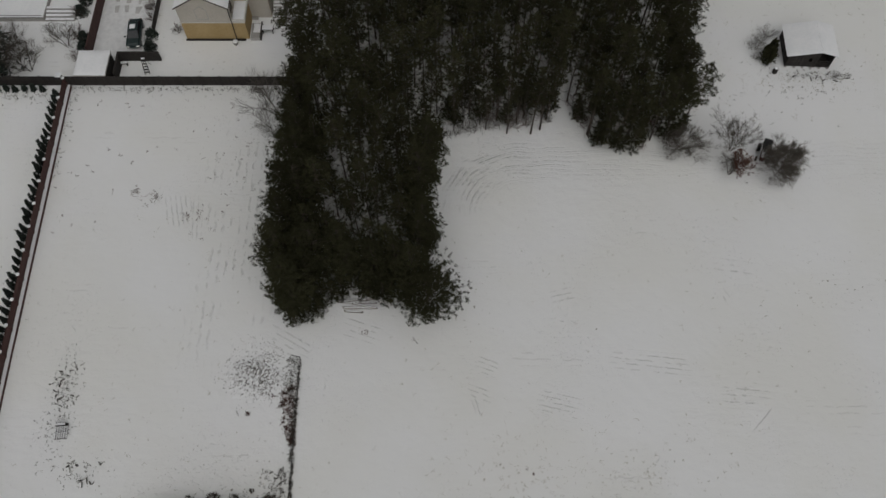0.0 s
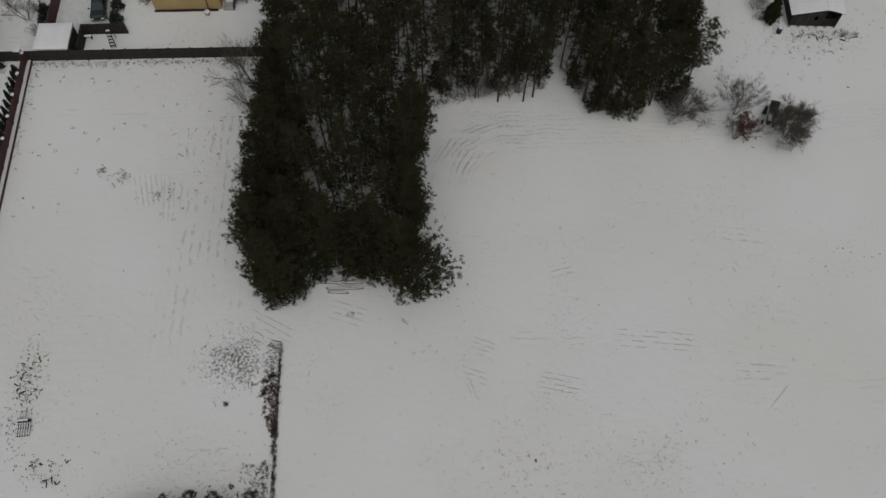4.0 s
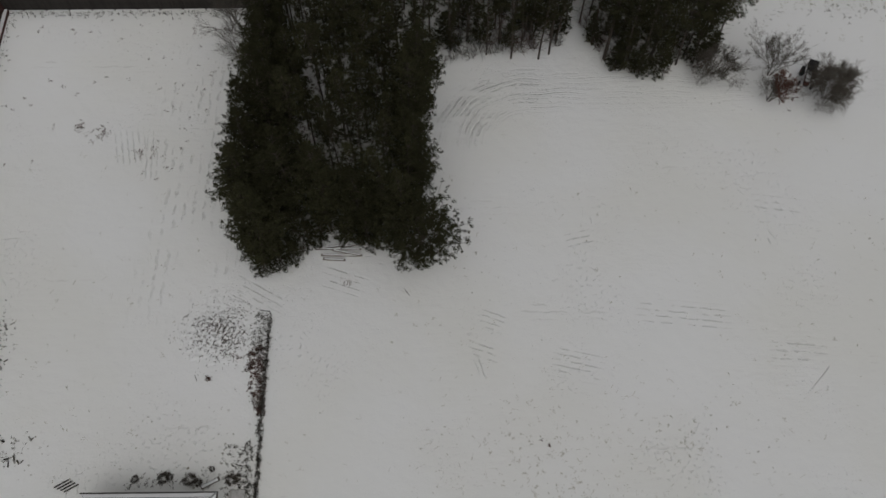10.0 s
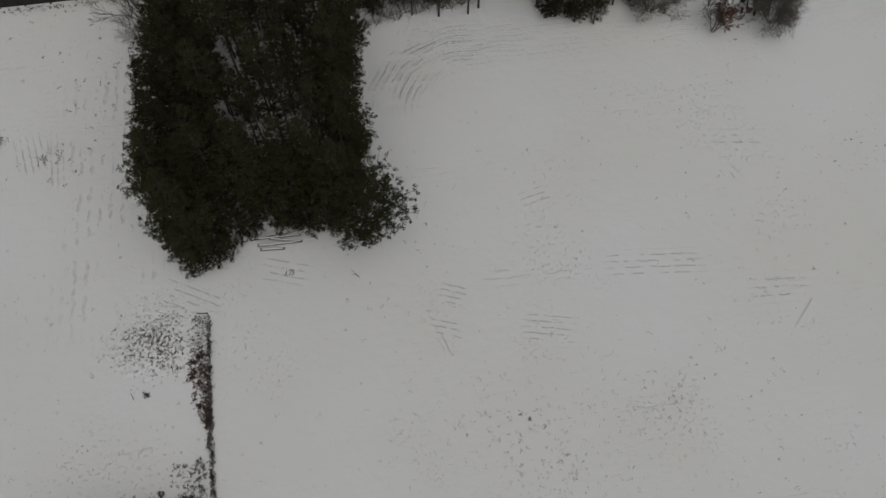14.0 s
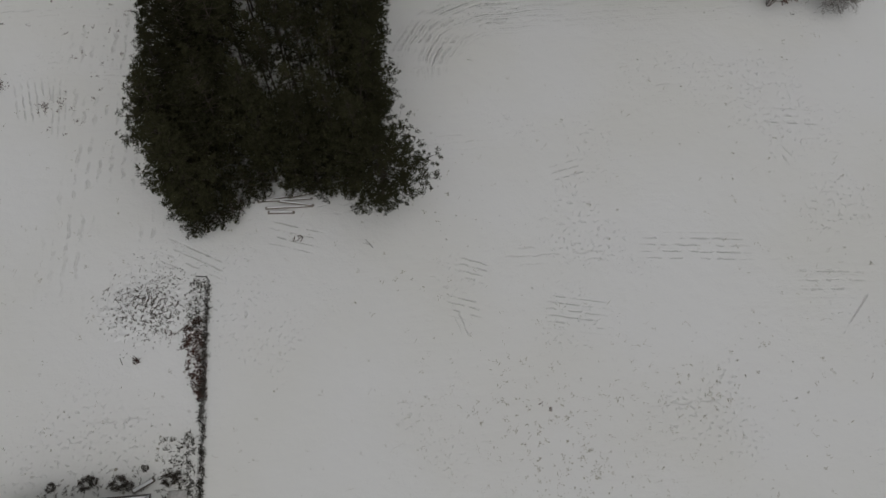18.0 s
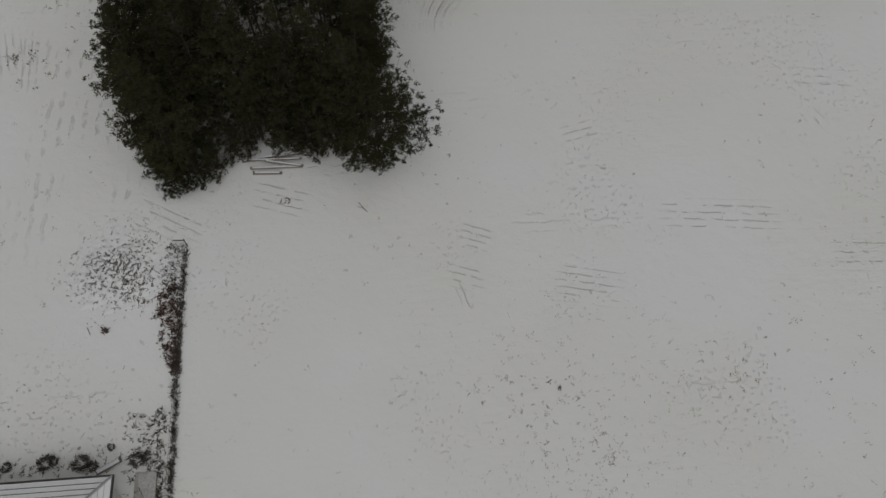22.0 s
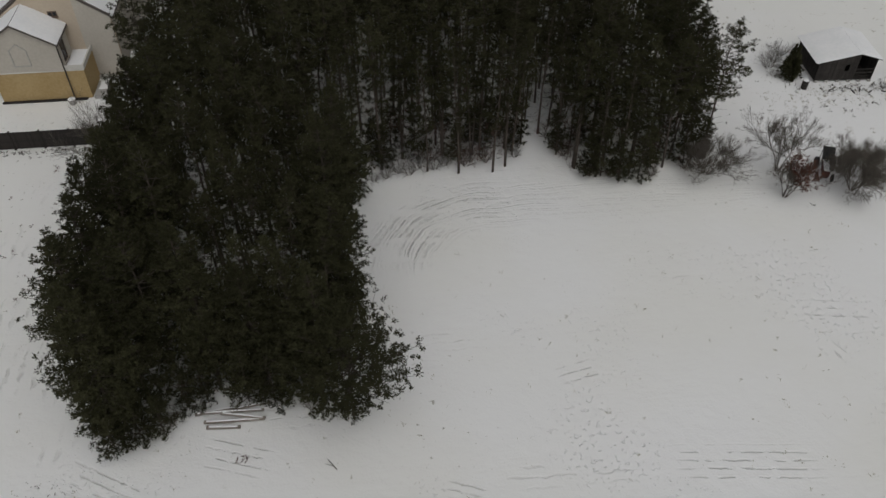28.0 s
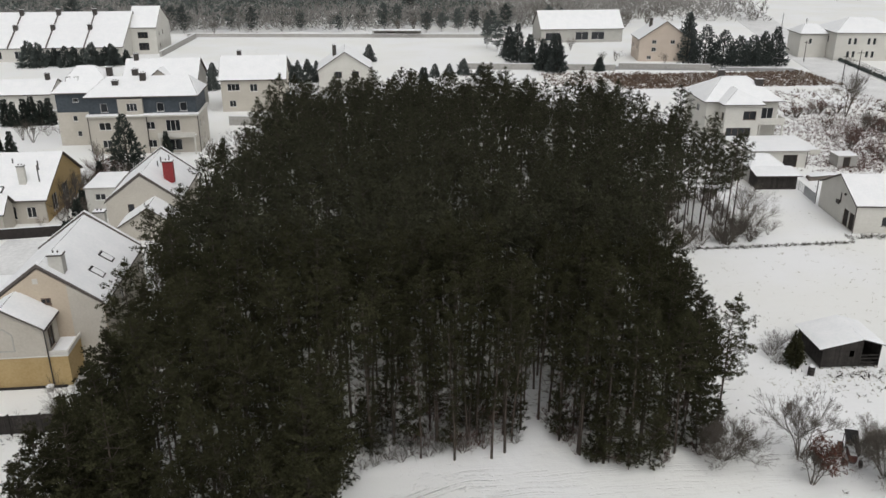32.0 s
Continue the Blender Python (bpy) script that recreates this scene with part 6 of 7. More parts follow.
# ---- by the shed: bare trees, oak bush, tractor ----
bare_thing("bare_tree", "leafless multi-stemmed tree in the snow", "tree", 54, (33.4, 52.6, 0), 5.6, 0.38, 6, 5, 0.045, 0.26, TWIG, 3)
bare_thing("bare_tree", "leafless bushy tree with fine grey twigs", "tree", 57, (38.4, 49.7, 0), 4.0, 0.46, 16, 4, 0.03, 0.6, TWIG, 5)
bare_thing("bare_shrub", "leafless arching shrub at the wood's corner", "shrub", 61, (27.5, 52.8, 0), 3.4, 0.42, 18, 4, 0.026, 0.85, TWIG, 4)
oak, tips = bare_thing("oak_bush", "small oak holding withered red-brown leaves", "shrub", 63, (32.75, 49.4, 0), 3.2, 0.40, 6, 4, 0.04, 0.35, TWIG, 4)
sel = tips[tips[:, 0] > -0.1]
sel = sel[:: max(1, len(sel) // 430)]
lv = new("foliage", np_mesh("foliage", *tufts(sel, np.tile((0, 0, -0.1), (len(sel), 1)), np.random.default_rng(4), 4, 0.16, 0.045, 1.0), RUST_LEAF))
lv.parent = oak
sapling = thing("leaning_stem", "thin leaning stem beside the shrub", "branch", (38.2, 48.9, 0))
part("stem", cylinder(bmesh.new(), (0, 0, 0), (1.4, 0.9, 1.6), 0.05, 0.02, 6), TWIG, sapling)


def tractor():
    t = thing("tractor", "old red tractor with dark canopy, half under snow", "tractor", (37.0, 51.9, 0), -112)
    t.scale = (0.8, 0.8, 0.8)
    part("hood", boxes((0.0, -0.35, 0.6, 1.5, 0.35, 1.25), bevel=0.08), OLDRED, t)
    part("chassis", boxes((-1.0, -0.25, 0.45, 1.5, 0.25, 0.65), bevel=0.03), GUTTER, t)
    part("hood_snow", boxes((0.05, -0.3, 1.252, 1.4, 0.3, 1.36), bevel=0.04), SNOW, t)
    s = part("seat", boxes((-0.9, -0.3, 0.85, -0.45, 0.3, 0.95), (-0.98, -0.3, 0.95, -0.88, 0.3, 1.3), bevel=0.03), RUBBER, t)
    part("seat_snow", boxes((-0.86, -0.26, 0.952, -0.47, 0.26, 1.06), bevel=0.04), SNOW, s)
    for x in (-1.0, 0.0):
        for y in (-0.55, 0.55):
            part("canopy_post", boxes((x - 0.03, y - 0.03, 0.7, x + 0.03, y + 0.03, 2.1)), GUTTER, t)
    part("canopy", box(bmesh.new(), -0.75, -0.6, -0.04, 0.75, 0.6, 0.04, bevel=0.02, m=pose(-0.5, 0, 2.15, 0, 24, 0)), RUBBER, t, "tilted black canopy")
    part("steering_wheel", cylinder(bmesh.new(), (-0.2, 0, 1.35), (-0.23, 0, 1.38), 0.2, 0.2, 12), RUBBER, t)
    part("exhaust", cylinder(bmesh.new(), (1.0, 0.2, 1.25), (1.0, 0.2, 1.9), 0.04, 0.04, 8), GUTTER, t)
    for x, r, w in ((-0.7, 0.62, 0.36), (1.2, 0.38, 0.2)):
        for y in (-0.75, 0.75):
            wh = part("wheel", cylinder(bmesh.new(), (x, y - w / 2, r), (x, y + w / 2, r), r, r, 18), RUBBER, t)
            part("rim", cylinder(bmesh.new(), (x, y - w / 2 - 0.01, r), (x, y + w / 2 + 0.01, r), r * 0.55, r * 0.55, 12), OLDRED, wh)


tractor()


def board_shed():
    h = thing("board_shed", "dark weathered board shed with snow-covered roof", "shed", (41.9, 64.8, 0), -3)
    W, D = 5.4, 4.6
    ze, zr, pk = 2.05, 2.85, 3.6
    rb = random.Random(3)
    k = 0
    x = 0.0
    top = lambda q: ze + (zr - ze) * q / pk if q < pk else zr - (zr - 2.3) * (q - pk) / (W - pk)
    while x < pk - 0.02:
        w = min(rb.uniform(0.16, 0.24), pk - x)
        bm = bmesh.new()
        lo = 0.22
        if 2.5 < x < 2.95:
            lo = 1.75
        vs = [bm.verts.new(v) for v in ((x, 0, lo), (x + w - 0.012, 0, lo), (x + w - 0.012, 0, top(x + w)), (x, 0, top(x)), (x, 0.03, lo), (x + w - 0.012, 0.03, lo), (x + w - 0.012, 0.03, top(x + w)), (x, 0.03, top(x)))]
        for f in ((0, 1, 2, 3), (5, 4, 7, 6), (4, 0, 3, 7), (1, 5, 6, 2), (3, 2, 6, 7), (4, 5, 1, 0)):
            bm.faces.new([vs[i] for i in f])
        part("board", bm, DARKWOOD, h)
        if lo > 1:
            part("board", boxes((x, 0, 0.22, x + w - 0.012, 0.03, 1.1)), DARKWOOD, h)
        x += w
    y = 0.03
    while y < D - 0.02:
        w = min(rb.uniform(0.18, 0.26), D - y)
        part("board", boxes((0, y, 0.2, 0.03, y + w - 0.012, ze)), DARKWOOD, h)
        part("board", boxes((W - 0.03, y, 0.2, W, y + w - 0.012, 2.3)), DARKWOOD, h)
        y += w
    part("back_wall", boxes((0.03, D - 0.05, 0.2, W - 0.03, D, 2.1)), DARKWOOD, h)
    part("partition", boxes((pk, 0.03, 0.2, pk + 0.05, D - 0.05, 2.3)), DARKWOOD, h)
    for z in (0.5, 0.85, 1.2):
        part("rail", boxes((pk + 0.05, 0.0, z, W - 0.03, 0.03, z + 0.1)), DARKWOOD, h)
    for q in (0.0, pk - 0.05, W - 0.1):
        part("post", boxes((q, -0.05, 0.1, q + 0.1, -0.001, top(q + 0.05)), bevel=0.01), DARKWOOD, h)
    part("floor", boxes((0.03, 0.03, 0.14, W - 0.03, D - 0.05, 0.2)), DARKWOOD, h)
    for k in range(6):
        part("foundation_stone", boxes((0.05 + 1.02 * k, -0.1, -0.1, 0.35 + 1.02 * k, 0.25, 0.14), bevel=0.04), CONCRETE, h)
    o = 0.25
    for q in ([(-o, -0.06, ze - 0.06), (pk, -0.06, zr + 0.04), (pk, D + o, zr + 0.04), (-o, D + o, ze - 0.06)], [(pk, -0.06, zr + 0.04), (W + 0.4, -0.06, 2.22), (W + 0.4, D + o, 2.22), (pk, D + o, zr + 0.04)]):
        s = part("roof", slab(bmesh.new(), q, 0.07), DARKWOOD, h)
        part("snow_cover", snow_sheet([(v[0] + (0.06 if v[0] > 4 else -0.06 if v[0] < 0 else 0), v[1] + (0.08 if v[1] > 1 else -0.08), v[2] + 0.004) for v in q], 0.15, 0.0), SNOW, s)


board_shed()
b = thing("barrel", "rusty metal barrel in the snow beside the shed", "barrel", (40.6, 63.9, 0))
part("drum", cylinder(bmesh.new(), (0, 0, 0), (0, 0, 0.85), 0.29, 0.29, 14), DARKWOOD, b)
for z in (0.28, 0.56):
    part("hoop", cylinder(bmesh.new(), (0, 0, z), (0, 0, z + 0.03), 0.305, 0.305, 14), GUTTER, b)
part("snow_cap", cylinder(bmesh.new(), (0, 0, 0.85), (0, 0, 0.92), 0.27, 0.2, 12), SNOW, b)
conifer_thing("juniper", "dark columnar juniper beside the shed", "shrub", 81, (39.9, 65.7, 0), 2.7, 0.85, 14, 16, 0.06, 0.26, needle=NEEDLE)
conifer_thing("juniper", "second dark juniper leaning on the first", "shrub", 82, (40.4, 66.6, 0), 2.9, 0.8, 14, 16, 0.06, 0.26, needle=NEEDLE)
bush_set("shrub", "leafless shrub behind the shed", "shrub", [(38.6, 67.6, 1.8), (39.6, 68.6, 1.7), (40.6, 69.6, 1.9), (38.6, 66.0, 1.2), (47.9, 63.2, 1.0)], "shed shrubs", FROSTED, 3, 9, 0.5, 0.7, 0.03)
for k, (x, y, a) in enumerate(((43.0, 63.4, 20), (44.9, 62.9, 95), (45.6, 63.1, 60), (47.8, 62.6, 150), (49.4, 63.0, 10), (46.4, 62.7, 35))):
    s = thing("timber_scrap", "weathered timber scrap lying in the snow", "plank", (x, y, 0), a, group="timber scraps")
    part("board", boxes((-0.32, -0.05, -0.03, 0.32, 0.05, 0.06), bevel=0.015), DARKWOOD, s)

# ---- far right field edge: tarpaulin stack, planks, weeds ----
tarp = thing("covered_stack", "timber stack under a black tarpaulin", "stack", (60.0, 52.6, 0), 12)
bm = boxes((-2.6, -1.5, -0.1, 2.6, 1.5, 1.5), bevel=0.25)
part("tarpaulin", bm, RUBBER, tarp)
for k in range(5):
    part("timber", boxes((-2.9, -1.2 + 0.5 * k, 0.3, -2.5, -0.9 + 0.5 * k, 0.6), bevel=0.02), LOG, tarp)
part("strap", boxes((-0.1, -1.53, 0.0, 0.05, 1.53, 1.53), bevel=0.02), STEEL, tarp)
for k, (x, y, a) in enumerate(((55.3, 54.8, -55), (55.1, 54.9, -62), (54.7, 55.2, -20))):
    s = thing("plank", "dark plank lying in the snow field", "plank", (x, y, 0), a, group="field planks")
    part("board", boxes((-1.1, -0.06, 0, 1.1, 0.06, 0.1), bevel=0.01), DARKWOOD, s)
scatter("shed_weeds", "dark weeds and debris in snow round the shed", "weeds", np.concatenate([np.c_[rg.uniform(42, 50, 90), 63.4 + rg.normal(0, 0.45, 90)], around(39.6, 66.5, 1.0, 1.6, 70), around(42.5, 60.5, 2.2, 0.8, 26), around(36, 58, 3, 3, 40)]), CLOD, rg, 5, 0.3, 0.022, 0.4)
scatter("edge_weeds", "dark weeds along the far field edge", "weeds", np.concatenate([np.c_[53.9 - 0.08 * (44 - s) + rg.normal(0.2, 0.35, 5), s + rg.normal(0, 0.2, 5)] for s in rg.uniform(26, 43.6, 90)] + [around(57.0, 52.2, 0.4, 0.7, 40), around(54.8, 55.0, 0.4, 0.3, 20)]), CLOD, rg, 6, 0.35, 0.025, 0.5)

# ---- bank, garden fence and scrub near the warehouse ----
scatter("bank_weeds", "dry weeds along the field bank", "weeds", np.concatenate([np.c_[rg.uniform(42, 63, 210), 94.0 + rg.normal(0, 0.16, 210)], np.c_[rg.uniform(63, 90, 320), 95.6 + rg.normal(0, 0.4, 320)]]), CLOD, rg, 6, 0.4, 0.03)
bush_set("brown_shrub", "grey-brown bare undergrowth at the wood's end", "shrub", [(float(x), float(y), float(h)) for x, y, h in zip(rg.uniform(38, 52, 30), rg.uniform(93.5, 114, 30), rg.uniform(1.4, 3.0, 30))], "brown undergrowth", TWIG, 3, 11, 0.5, 0.6, 0.05)
bush_set("pale_bare_tree", "pale leafless tree standing among the pines", "tree", [(25.9, 113.0, 10.5), (37.0, 116.0, 10.0), (30.5, 108.0, 9.5), (43.0, 111.0, 9.0), (34.0, 100.5, 9.0)], "pale trees in the wood", FROSTED, 4, 2, 0.36, 0.15, 0.09, 4)
bush_set("bare_shrub", "tall leafless scrub at the wood's end", "shrub", [(51.5, 98.5, 5.5), (53.0, 103.0, 5.0), (50.5, 96.3, 3.6), (54.6, 107.5, 4.4), (48.0, 95.8, 3.2), (46.0, 95.4, 3.0), (43.5, 95.2, 2.6), (53.5, 98.0, 2.6), (52.3, 111.5, 5.0), (41.5, 93.0, 2.5)], "scrub", TWIG, 4, 6, 0.42, 0.5, 0.05)


def mesh_fence(at, n, step, turn, h, label, mat=GUTTER, solid=0):
    f = thing("mesh_fence", label, "fence", at, turn)
    for k in range(n + 1):
        part("post", cylinder(bmesh.new(), (step * k, 0, -0.1), (step * k, 0, h), 0.035, 0.035, 6), mat, f)
        if k < n:
            bm = bmesh.new()
            for z in (0.1, h * 0.5, h - 0.08):
                box(bm, step * k, -0.012, z, step * (k + 1), 0.012, z + 0.03)
            for j in range(10):
                x = step * (k + j / 10)
                box(bm, x, -0.008, 0.1, x + 0.02, 0.008, h - 0.05)
            if k < solid:
                box(bm, step * k, -0.02, 0.05, step * (k + 1), 0.02, h - 0.1)
            part("panel", bm, mat, f)


mesh_fence((66.2, 109.5, 0), 4, 2.0, 82, 1.5, "grey metal mesh fence with gate", STEEL, 2)
wp = thing("timber_stack", "stack of planks under snow in the yard", "timber", (73.5, 121, 0), 8)
for k in range(7):
    part("plank", boxes((-2.5 + 0.1 * k, -0.9 + 0.26 * k, 0, 2.4 + 0.15 * k, -0.7 + 0.26 * k, 0.3 + 0.1 * (k % 3)), bevel=0.01), LOG, wp)
part("snow_cover", snow_sheet([(-2.4, -0.9, 0.62), (2.8, -0.9, 0.62), (2.8, 1.0, 0.62), (-2.4, 1.0, 0.62)], 0.12, 0.2), SNOW, wp)
dry = thing("low_shed", "low grey shed with flat snowy roof near the terrace", "shed", (79.6, 126.5, 0), -5)
block(dry, 0, 0, 3.2, 3.0, 0, 1.8, CONCRETE, {"s": [(1.5, 0.05, 1.2, 1.7, -1)]})
flat_roof(dry, 0, 0, 3.2, 3.0, 1.8)

# ---- distance: roads, walls, heath, trees ----
def strip(name, label, category, quad, mat, z=0.06):
    bm = slab(bmesh.new(), [(x, y, z) for x, y in quad], 0.3)
    ob = part(name, bm, mat)
    return tagged(ob, label, category, kind="structure")


strip("road_lane", "slushy grey lane behind the wood", "road", [(30, 232), (122, 216), (122, 221), (30, 238)], ASPHALT)
strip("road_main", "snow-packed road past the mansion", "road", [(112, 168), (128, 176), (146, 250), (134, 252)], SLUSH, 0.09)
strip("road_far", "snow-packed road leading away", "road", [(134, 252), (146, 250), (210, 440), (190, 440)], SLUSH, 0.09)
scatter("heath", "rusty dry heath and weeds beside the road", "heath", np.concatenate([within(66, 196, 122, 216, 5200), within(50, 202, 80, 219, 900), within(84, 165, 120, 190, 700)]), HEATH, rg, 5, 0.75, 0.07, 0.35, 0.9)
scatter("waste_ground_weeds", "brown withered weeds on the waste ground", "weeds", np.concatenate([around(102, 148, 12, 9, 7000), around(100, 130, 11, 6, 5200), around(84, 128, 4, 4, 900)]), WEED, rg, 6, 0.42, 0.03, 0.4, 0.8)
bush_set("bare_shrub", "brown leafless bushes on waste ground", "shrub", [(float(x), float(y), float(h)) for x, y, h in zip(rg.uniform(88, 126, 70), rg.uniform(122, 168, 70), rg.uniform(1.4, 3.6, 70))], "waste ground scrub", WEED, 3, 7, 0.5, 0.6, 0.06)
bare_thing("bare_tree", "tall leafless tree on the waste ground", "tree", 97, (102.4, 162.3, 0), 9.0, 0.36, 3, 4, 0.12, 0.2, TWIG, 4)
for quad, h, lab in (([(-57, 308), (54, 294), (54, 294.6), (-57, 308.6)], 1.2, "long grey wall along the white field"), ([(30, 230), (72, 223), (72, 223.5), (30, 230.5)], 1.6, "low garden wall beside the lane"), ([(74, 226), (98, 221), (98, 221.5), (74, 226.5)], 1.5, "low wall before the pinkish house"), ([(-80, 177), (-52, 176), (-52, 176.5), (-80, 177.5)], 2.0, "grey yard wall"), ([(-24, 168), (-8, 166), (-8, 166.5), (-24, 168.5)], 1.8, "grey wall beside the tall house"), ([(-57, 262), (-54, 305), (-53.4, 305), (-56.4, 262)], 1.6, "wall beside the terraced row")):
    w = thing("garden_wall", lab, "wall", (quad[0][0], quad[0][1], 0))
    ox, oy = quad[0]
    part("wall", slab(bmesh.new(), [(x - ox, y - oy, h) for x, y in quad], h + 0.2), CONCRETE, w)
    part("snow_strip", slab(bmesh.new(), [(x - ox, y - oy, h + 0.14) for x, y in quad], 0.13), SNOW, w)
shelter = thing("open_shelter", "long low open shelter with flat roof", "shelter", (8, 299, 0), -7)
for k in range(5):
    part("post", boxes((4.2 * k, 0, 0, 4.2 * k + 0.25, 0.25, 2.3)), CONCRETE, shelter)
part("back_wall", boxes((0, 3.8, 0, 17, 4, 2.3)), GREYWALL, shelter)
flat_roof(shelter, 0, 0, 17, 4, 2.3)
mesh_fence((138.5, 203, 0), 20, 2.2, 79, 1.4, "dark railing with hedge along the mansion road", GUTTER, 0)
for k, (x, y, h, r) in enumerate(((55.5, 222, 10, 2.6), (52.5, 226, 8.5, 2.4), (50, 232, 9, 2.4), (48, 240, 11, 2.8), (47.5, 250, 9, 2.6), (56, 229, 9.5, 2.6), (97.2, 236, 14, 3.0), (100.4, 231, 11, 5.4), (105.6, 230.5, 9.6, 5.6), (110, 229.5, 8.0, 4.8), (113.6, 229, 8.2, 4.2), (116.6, 228.5, 9.2, 4.0), (119.8, 228, 10.6, 3.6), (101.5, 247, 13, 4.4), (67.5, 223, 3.5, 1.2))):
    conifer_thing("spruce", "dark green garden conifer before snowy houses", "tree", 200 + k, (x, y, 0), h, r, 24, 30, 0.11, 0.55, "garden conifers", HAZECONIFER)
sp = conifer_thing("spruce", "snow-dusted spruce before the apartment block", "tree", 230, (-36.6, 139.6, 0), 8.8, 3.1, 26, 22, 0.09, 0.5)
thj = conifer_thing("thuja", "slim dark thuja beside the houses", "shrub", 231, (-31.4, 145.5, 0), 4.4, 0.8, 14, 12, 0.1, 0.35, "slim thujas")
for x, y, s in ((-35.8, 128.5, 0.7), (-33.6, 129.5, 0.75), (-38.4, 130.4, 0.8), (-58.8, 150, 0.9), (-61.2, 151, 0.7), (-13.0, 178, 1.0), (-64, 172, 1.2), (-62.6, 172.2, 1.3), (-66, 171.6, 1.1), (-67.6, 172, 1.2), (-59.5, 172.4, 1.2), (-61, 172.6, 1.1), (17.4, 196, 1.4)):
    o = copy_thing(thj, pose(x, y, 0, 0, 0, x * 40))
    o.scale = (s * 1.2, s * 1.2, s)
big = conifer_thing("spruce", "dark conifer before the terraced row", "tree", 232, (-89, 247, 0), 7.0, 3.4, 18, 20, 0.15, 0.65, "row conifers", HAZECONIFER)
for k, (x, y, s) in enumerate(((-86, 246, 0.95), (-82.5, 248, 0.7), (-79, 246, 0.8), (-75, 249, 0.65), (-72, 247, 0.9), (-69, 249, 0.7), (-66, 247, 0.75), (-63, 248, 0.6), (-47, 205, 0.55), (-43.5, 206, 0.5), (-40, 206, 0.6), (-36.5, 205, 0.55), (-33, 207, 0.6), (-14, 214, 0.6), (-10, 216, 0.6), (-17, 213, 0.55), (5.6, 246, 0.7), (100, 256, 0.9), (106, 270, 0.8), (94, 262, 0.7), (-84.5, 249, 0.6), (-77, 247.5, 0.75), (-70.5, 246, 0.6), (-67.5, 250, 0.8), (-49.5, 207, 0.45), (-45, 204, 0.4), (-38, 208, 0.5), (-34.6, 205.5, 0.4), (-12, 213, 0.5), (-8.5, 214, 0.4), (-5, 217, 0.45), (22, 218, 0.5), (26, 220, 0.45), (30, 221, 0.6), (34, 219, 0.4), (18.5, 216, 0.4), (-41, 227, 0.5), (-38.6, 227, 0.42), (-36, 226.4, 0.5), (-33.4, 226, 0.44), (-31, 225.6, 0.5), (-16.6, 230, 0.5), (-14, 230.4, 0.44), (-11.4, 230, 0.5), (-9, 230, 0.42))):
    o = copy_thing(big, pose(x, y, 0, 0, 0, k * 50))
    o.scale = (s * (0.8 + 0.03 * (k % 7)),) * 2 + (s,)
    tagged(o, "dark conifer among far gardens" if y > 200 else "dark conifer behind the houses")
fpine = None
for k, (x, y, s) in enumerate(((13, 322, 1.1), (18, 326, 1.0), (28, 312, 0.8), (34, 314, 0.7), (40, 312, 0.8), (46, 313, 0.75), (-4, 318, 0.7), (-18, 322, 0.8), (-25, 330, 0.8), (-36, 320, 0.9), (-44, 326, 0.8), (-60, 318, 0.9), (62, 330, 1.0), (74, 312, 1.0), (80, 318, 0.8), (50, 300, 0.9), (46, 262, 0.9), (44, 270, 0.8), (-66, 330, 1.0), (-85, 320, 1.0), (4, 335, 0.9), (24, 340, 1.1), (58, 316, 0.9), (-100, 325, 1.1))):
    if fpine is None:
        wd, cr = pine_parts(300, 10.0, 0.14, 3.0, 12, 6, 0.55, 14, 0.11)
        fpine = thing("pine_tree", "dark far pine beyond the white field", "tree", (x, y, 0), group="far pines")
        for nm, geo, mt in (("trunk", wd, BARK), ("crown", cr, HAZECONIFER)):
            pp = new(nm, np_mesh(nm, *geo, mt))
            pp.parent = fpine
    else:
        o = copy_thing(fpine, pose(x, y, 0, 0, 0, k * 53))
        o.scale = (s, s, s * (0.85 + 0.05 * (k % 6)))
for k, (x, y, h, r) in enumerate(((-36.5, 112.5, 3.2, 1.0), (-36.0, 116.5, 3.6, 1.1), (-35.4, 121.5, 3.0, 1.0), (-37.6, 118.5, 2.6, 0.9), (-34.0, 107.6, 1.6, 0.9), (-36.8, 108.6, 1.4, 0.9), (-29.8, 131, 3.0, 1.0))):
    conifer_thing("evergreen_shrub", "dark evergreen between the houses", "shrub", 320 + k, (x, y, 0), h, r, 12, 16, 0.08, 0.35, "evergreens between houses")
yw = thing("yard_wall", "dark yard wall with snowy coping between the houses", "wall", (-45.5, 106.6, 0), 6)
part("wall", boxes((0, 0, -0.1, 8.4, 0.3, 1.3), bevel=0.02), FENCEWOOD, yw)
part("snow_strip", boxes((0, 0.02, 1.302, 8.4, 0.28, 1.38), bevel=0.02), SNOW, yw)
hedge = np.concatenate([np.c_[136.8 + 0.19 * (s - 203) + rg.normal(0, 0.35, 1), [s]] for s in rg.uniform(165, 258, 2600)])
scatter("clipped_hedge", "dark clipped hedge along the mansion road", "hedge", np.c_[hedge, rg.uniform(0, 0.6, len(hedge))], HAZECONIFER, rg, 4, 0.45, 0.09, 0.4)
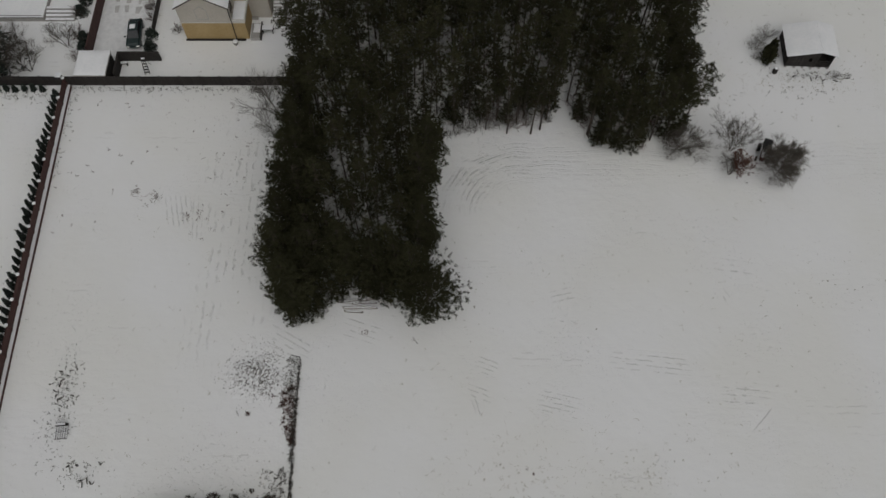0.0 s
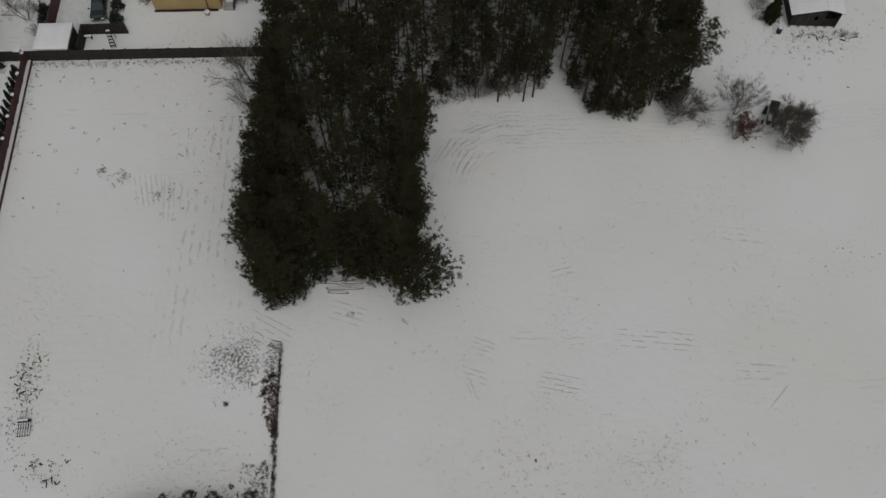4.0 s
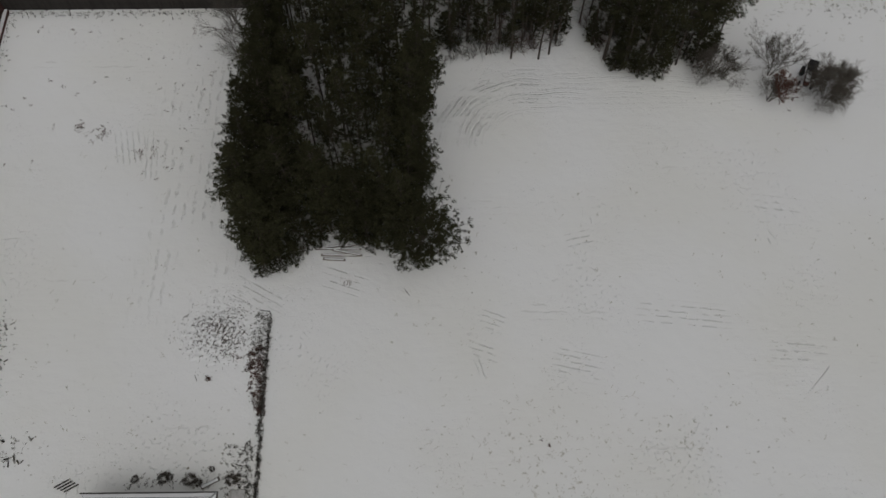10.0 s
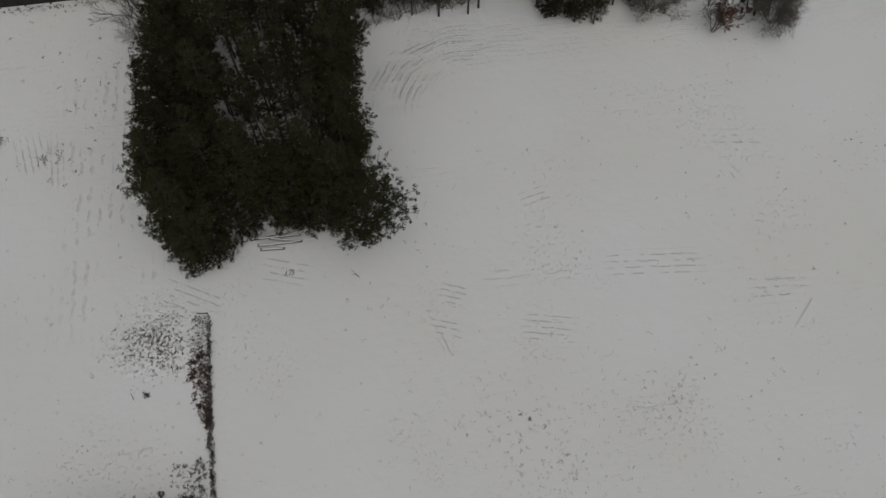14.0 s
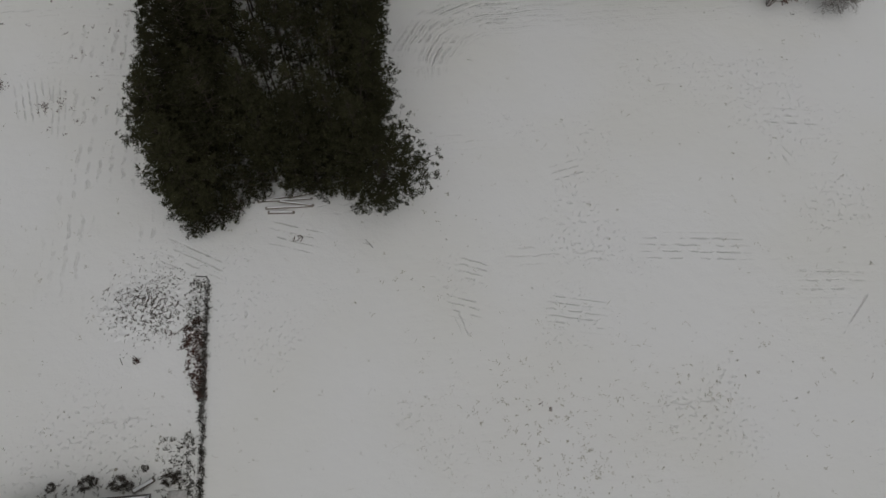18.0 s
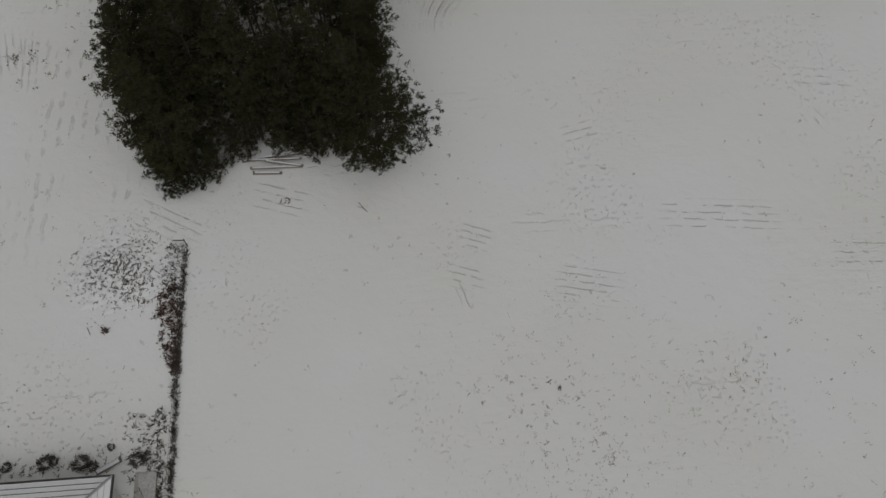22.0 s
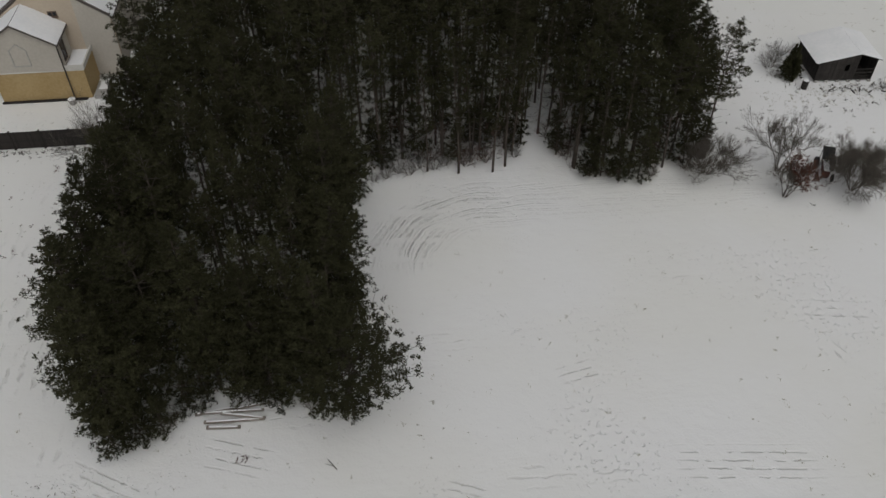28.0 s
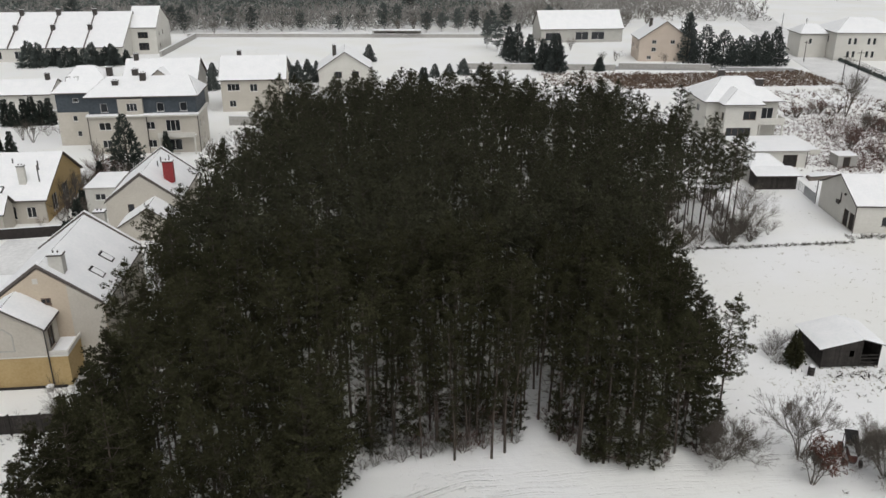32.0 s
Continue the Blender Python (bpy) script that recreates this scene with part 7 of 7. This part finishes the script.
bush_set("bare_tree", "leafless tree among the far gardens", "tree", [(-39.5, 118.5, 5.2), (-37.2, 121.0, 4.6), (-38.4, 115.0, 3.8), (-36.0, 113.0, 3.4), (-40.4, 123.5, 4.6), (-18.5, 147, 4.0), (-20.2, 150, 3.4), (72, 236, 3.6), (77, 239, 3.2), (69.5, 262, 4.0), (90, 234, 3.0), (60, 268, 4.0), (99, 150, 4.5), (-40.5, 138, 5.0), (-35, 127, 4.0), (-34.2, 124.5, 3.4), (-37.5, 122.5, 3.2), (-23.5, 141, 4.2), (-58, 158, 4.5), (-60.5, 160, 3.6), (-21.5, 138.5, 3.4), (-33, 130, 3.5)] + [(float(x), float(y), float(h)) for x, y, h in zip(rg.uniform(-70, 130, 22), rg.uniform(318, 360, 22), rg.uniform(4, 7, 22))], "far bare trees", TWIG, 3, 5, 0.4, 0.35, 0.07, 4)
bush_set("garden_shrub", "brown leafless shrub crowding between the houses", "shrub", [(-39.0, 133.0, 4.0), (-37.6, 131.0, 3.6), (-40.2, 135.4, 3.6), (-36.4, 129.0, 3.2), (-38.4, 128.0, 3.0), (-39.6, 116.0, 2.6), (-37.0, 114.8, 2.6), (-38.0, 124.0, 2.8), (-39.8, 129.4, 3.2), (-36.2, 133.4, 3.0), (-38.0, 117.0, 2.4), (-36.6, 118.6, 2.2), (-39.2, 113.4, 2.0), (-37.6, 111.0, 1.8), (-35.6, 110.4, 1.6), (-40.2, 120.6, 2.4), (-36.6, 123.8, 2.4), (-41.2, 111.6, 1.4), (-34.8, 108.8, 1.4), (-40.0, 126.0, 2.0), (-19.4, 143.8, 2.2), (-17.4, 141.6, 2.0), (-47.6, 158.5, 1.6), (-57.0, 163.0, 2.2), (-55.4, 164.4, 1.8)], "shrubs between houses", WEED, 3, 9, 0.5, 0.7, 0.04)
# the woods' distance haze is put into the branch colour
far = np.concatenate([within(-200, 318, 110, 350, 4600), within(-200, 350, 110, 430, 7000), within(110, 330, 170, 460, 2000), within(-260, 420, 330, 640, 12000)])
scatter("far_woods", "grey leafless woods on the horizon", "trees", np.c_[far, rg.uniform(0, 7, len(far))], HAZETWIG, rg, 5, 2.6, 0.14, 0.9, 0.7)
fp = np.concatenate([within(-200, 330, 60, 440, 600), within(-300, 430, 300, 620, 1500)])
fp = np.repeat(fp, 14, 0) + rg.normal(0, 1.2, (len(fp) * 14, 2))
scatter("far_pines", "dark far pines among the grey woods", "trees", np.c_[fp, rg.uniform(1, 9, len(fp))], HAZECONIFER, rg, 3, 1.8, 0.3, 0.5, 0.9)


def pole(x, y, h, k):
    p = thing("utility_pole", "wooden utility pole with crossarm", "pole", (x, y, 0), k * 20, group="utility poles")
    part("mast", cylinder(bmesh.new(), (0, 0, -0.2), (0, 0, h), 0.12, 0.08, 8), DARKWOOD, p)
    part("crossarm", boxes((-0.9, -0.06, h - 0.6, 0.9, 0.06, h - 0.48)), DARKWOOD, p)


for k, (x, y, h) in enumerate(((122.5, 192, 9), (119.5, 193, 8), (127, 240, 9), (142, 268, 10), (147, 262, 9), (131, 232, 6))):
    pole(x, y, h, k)
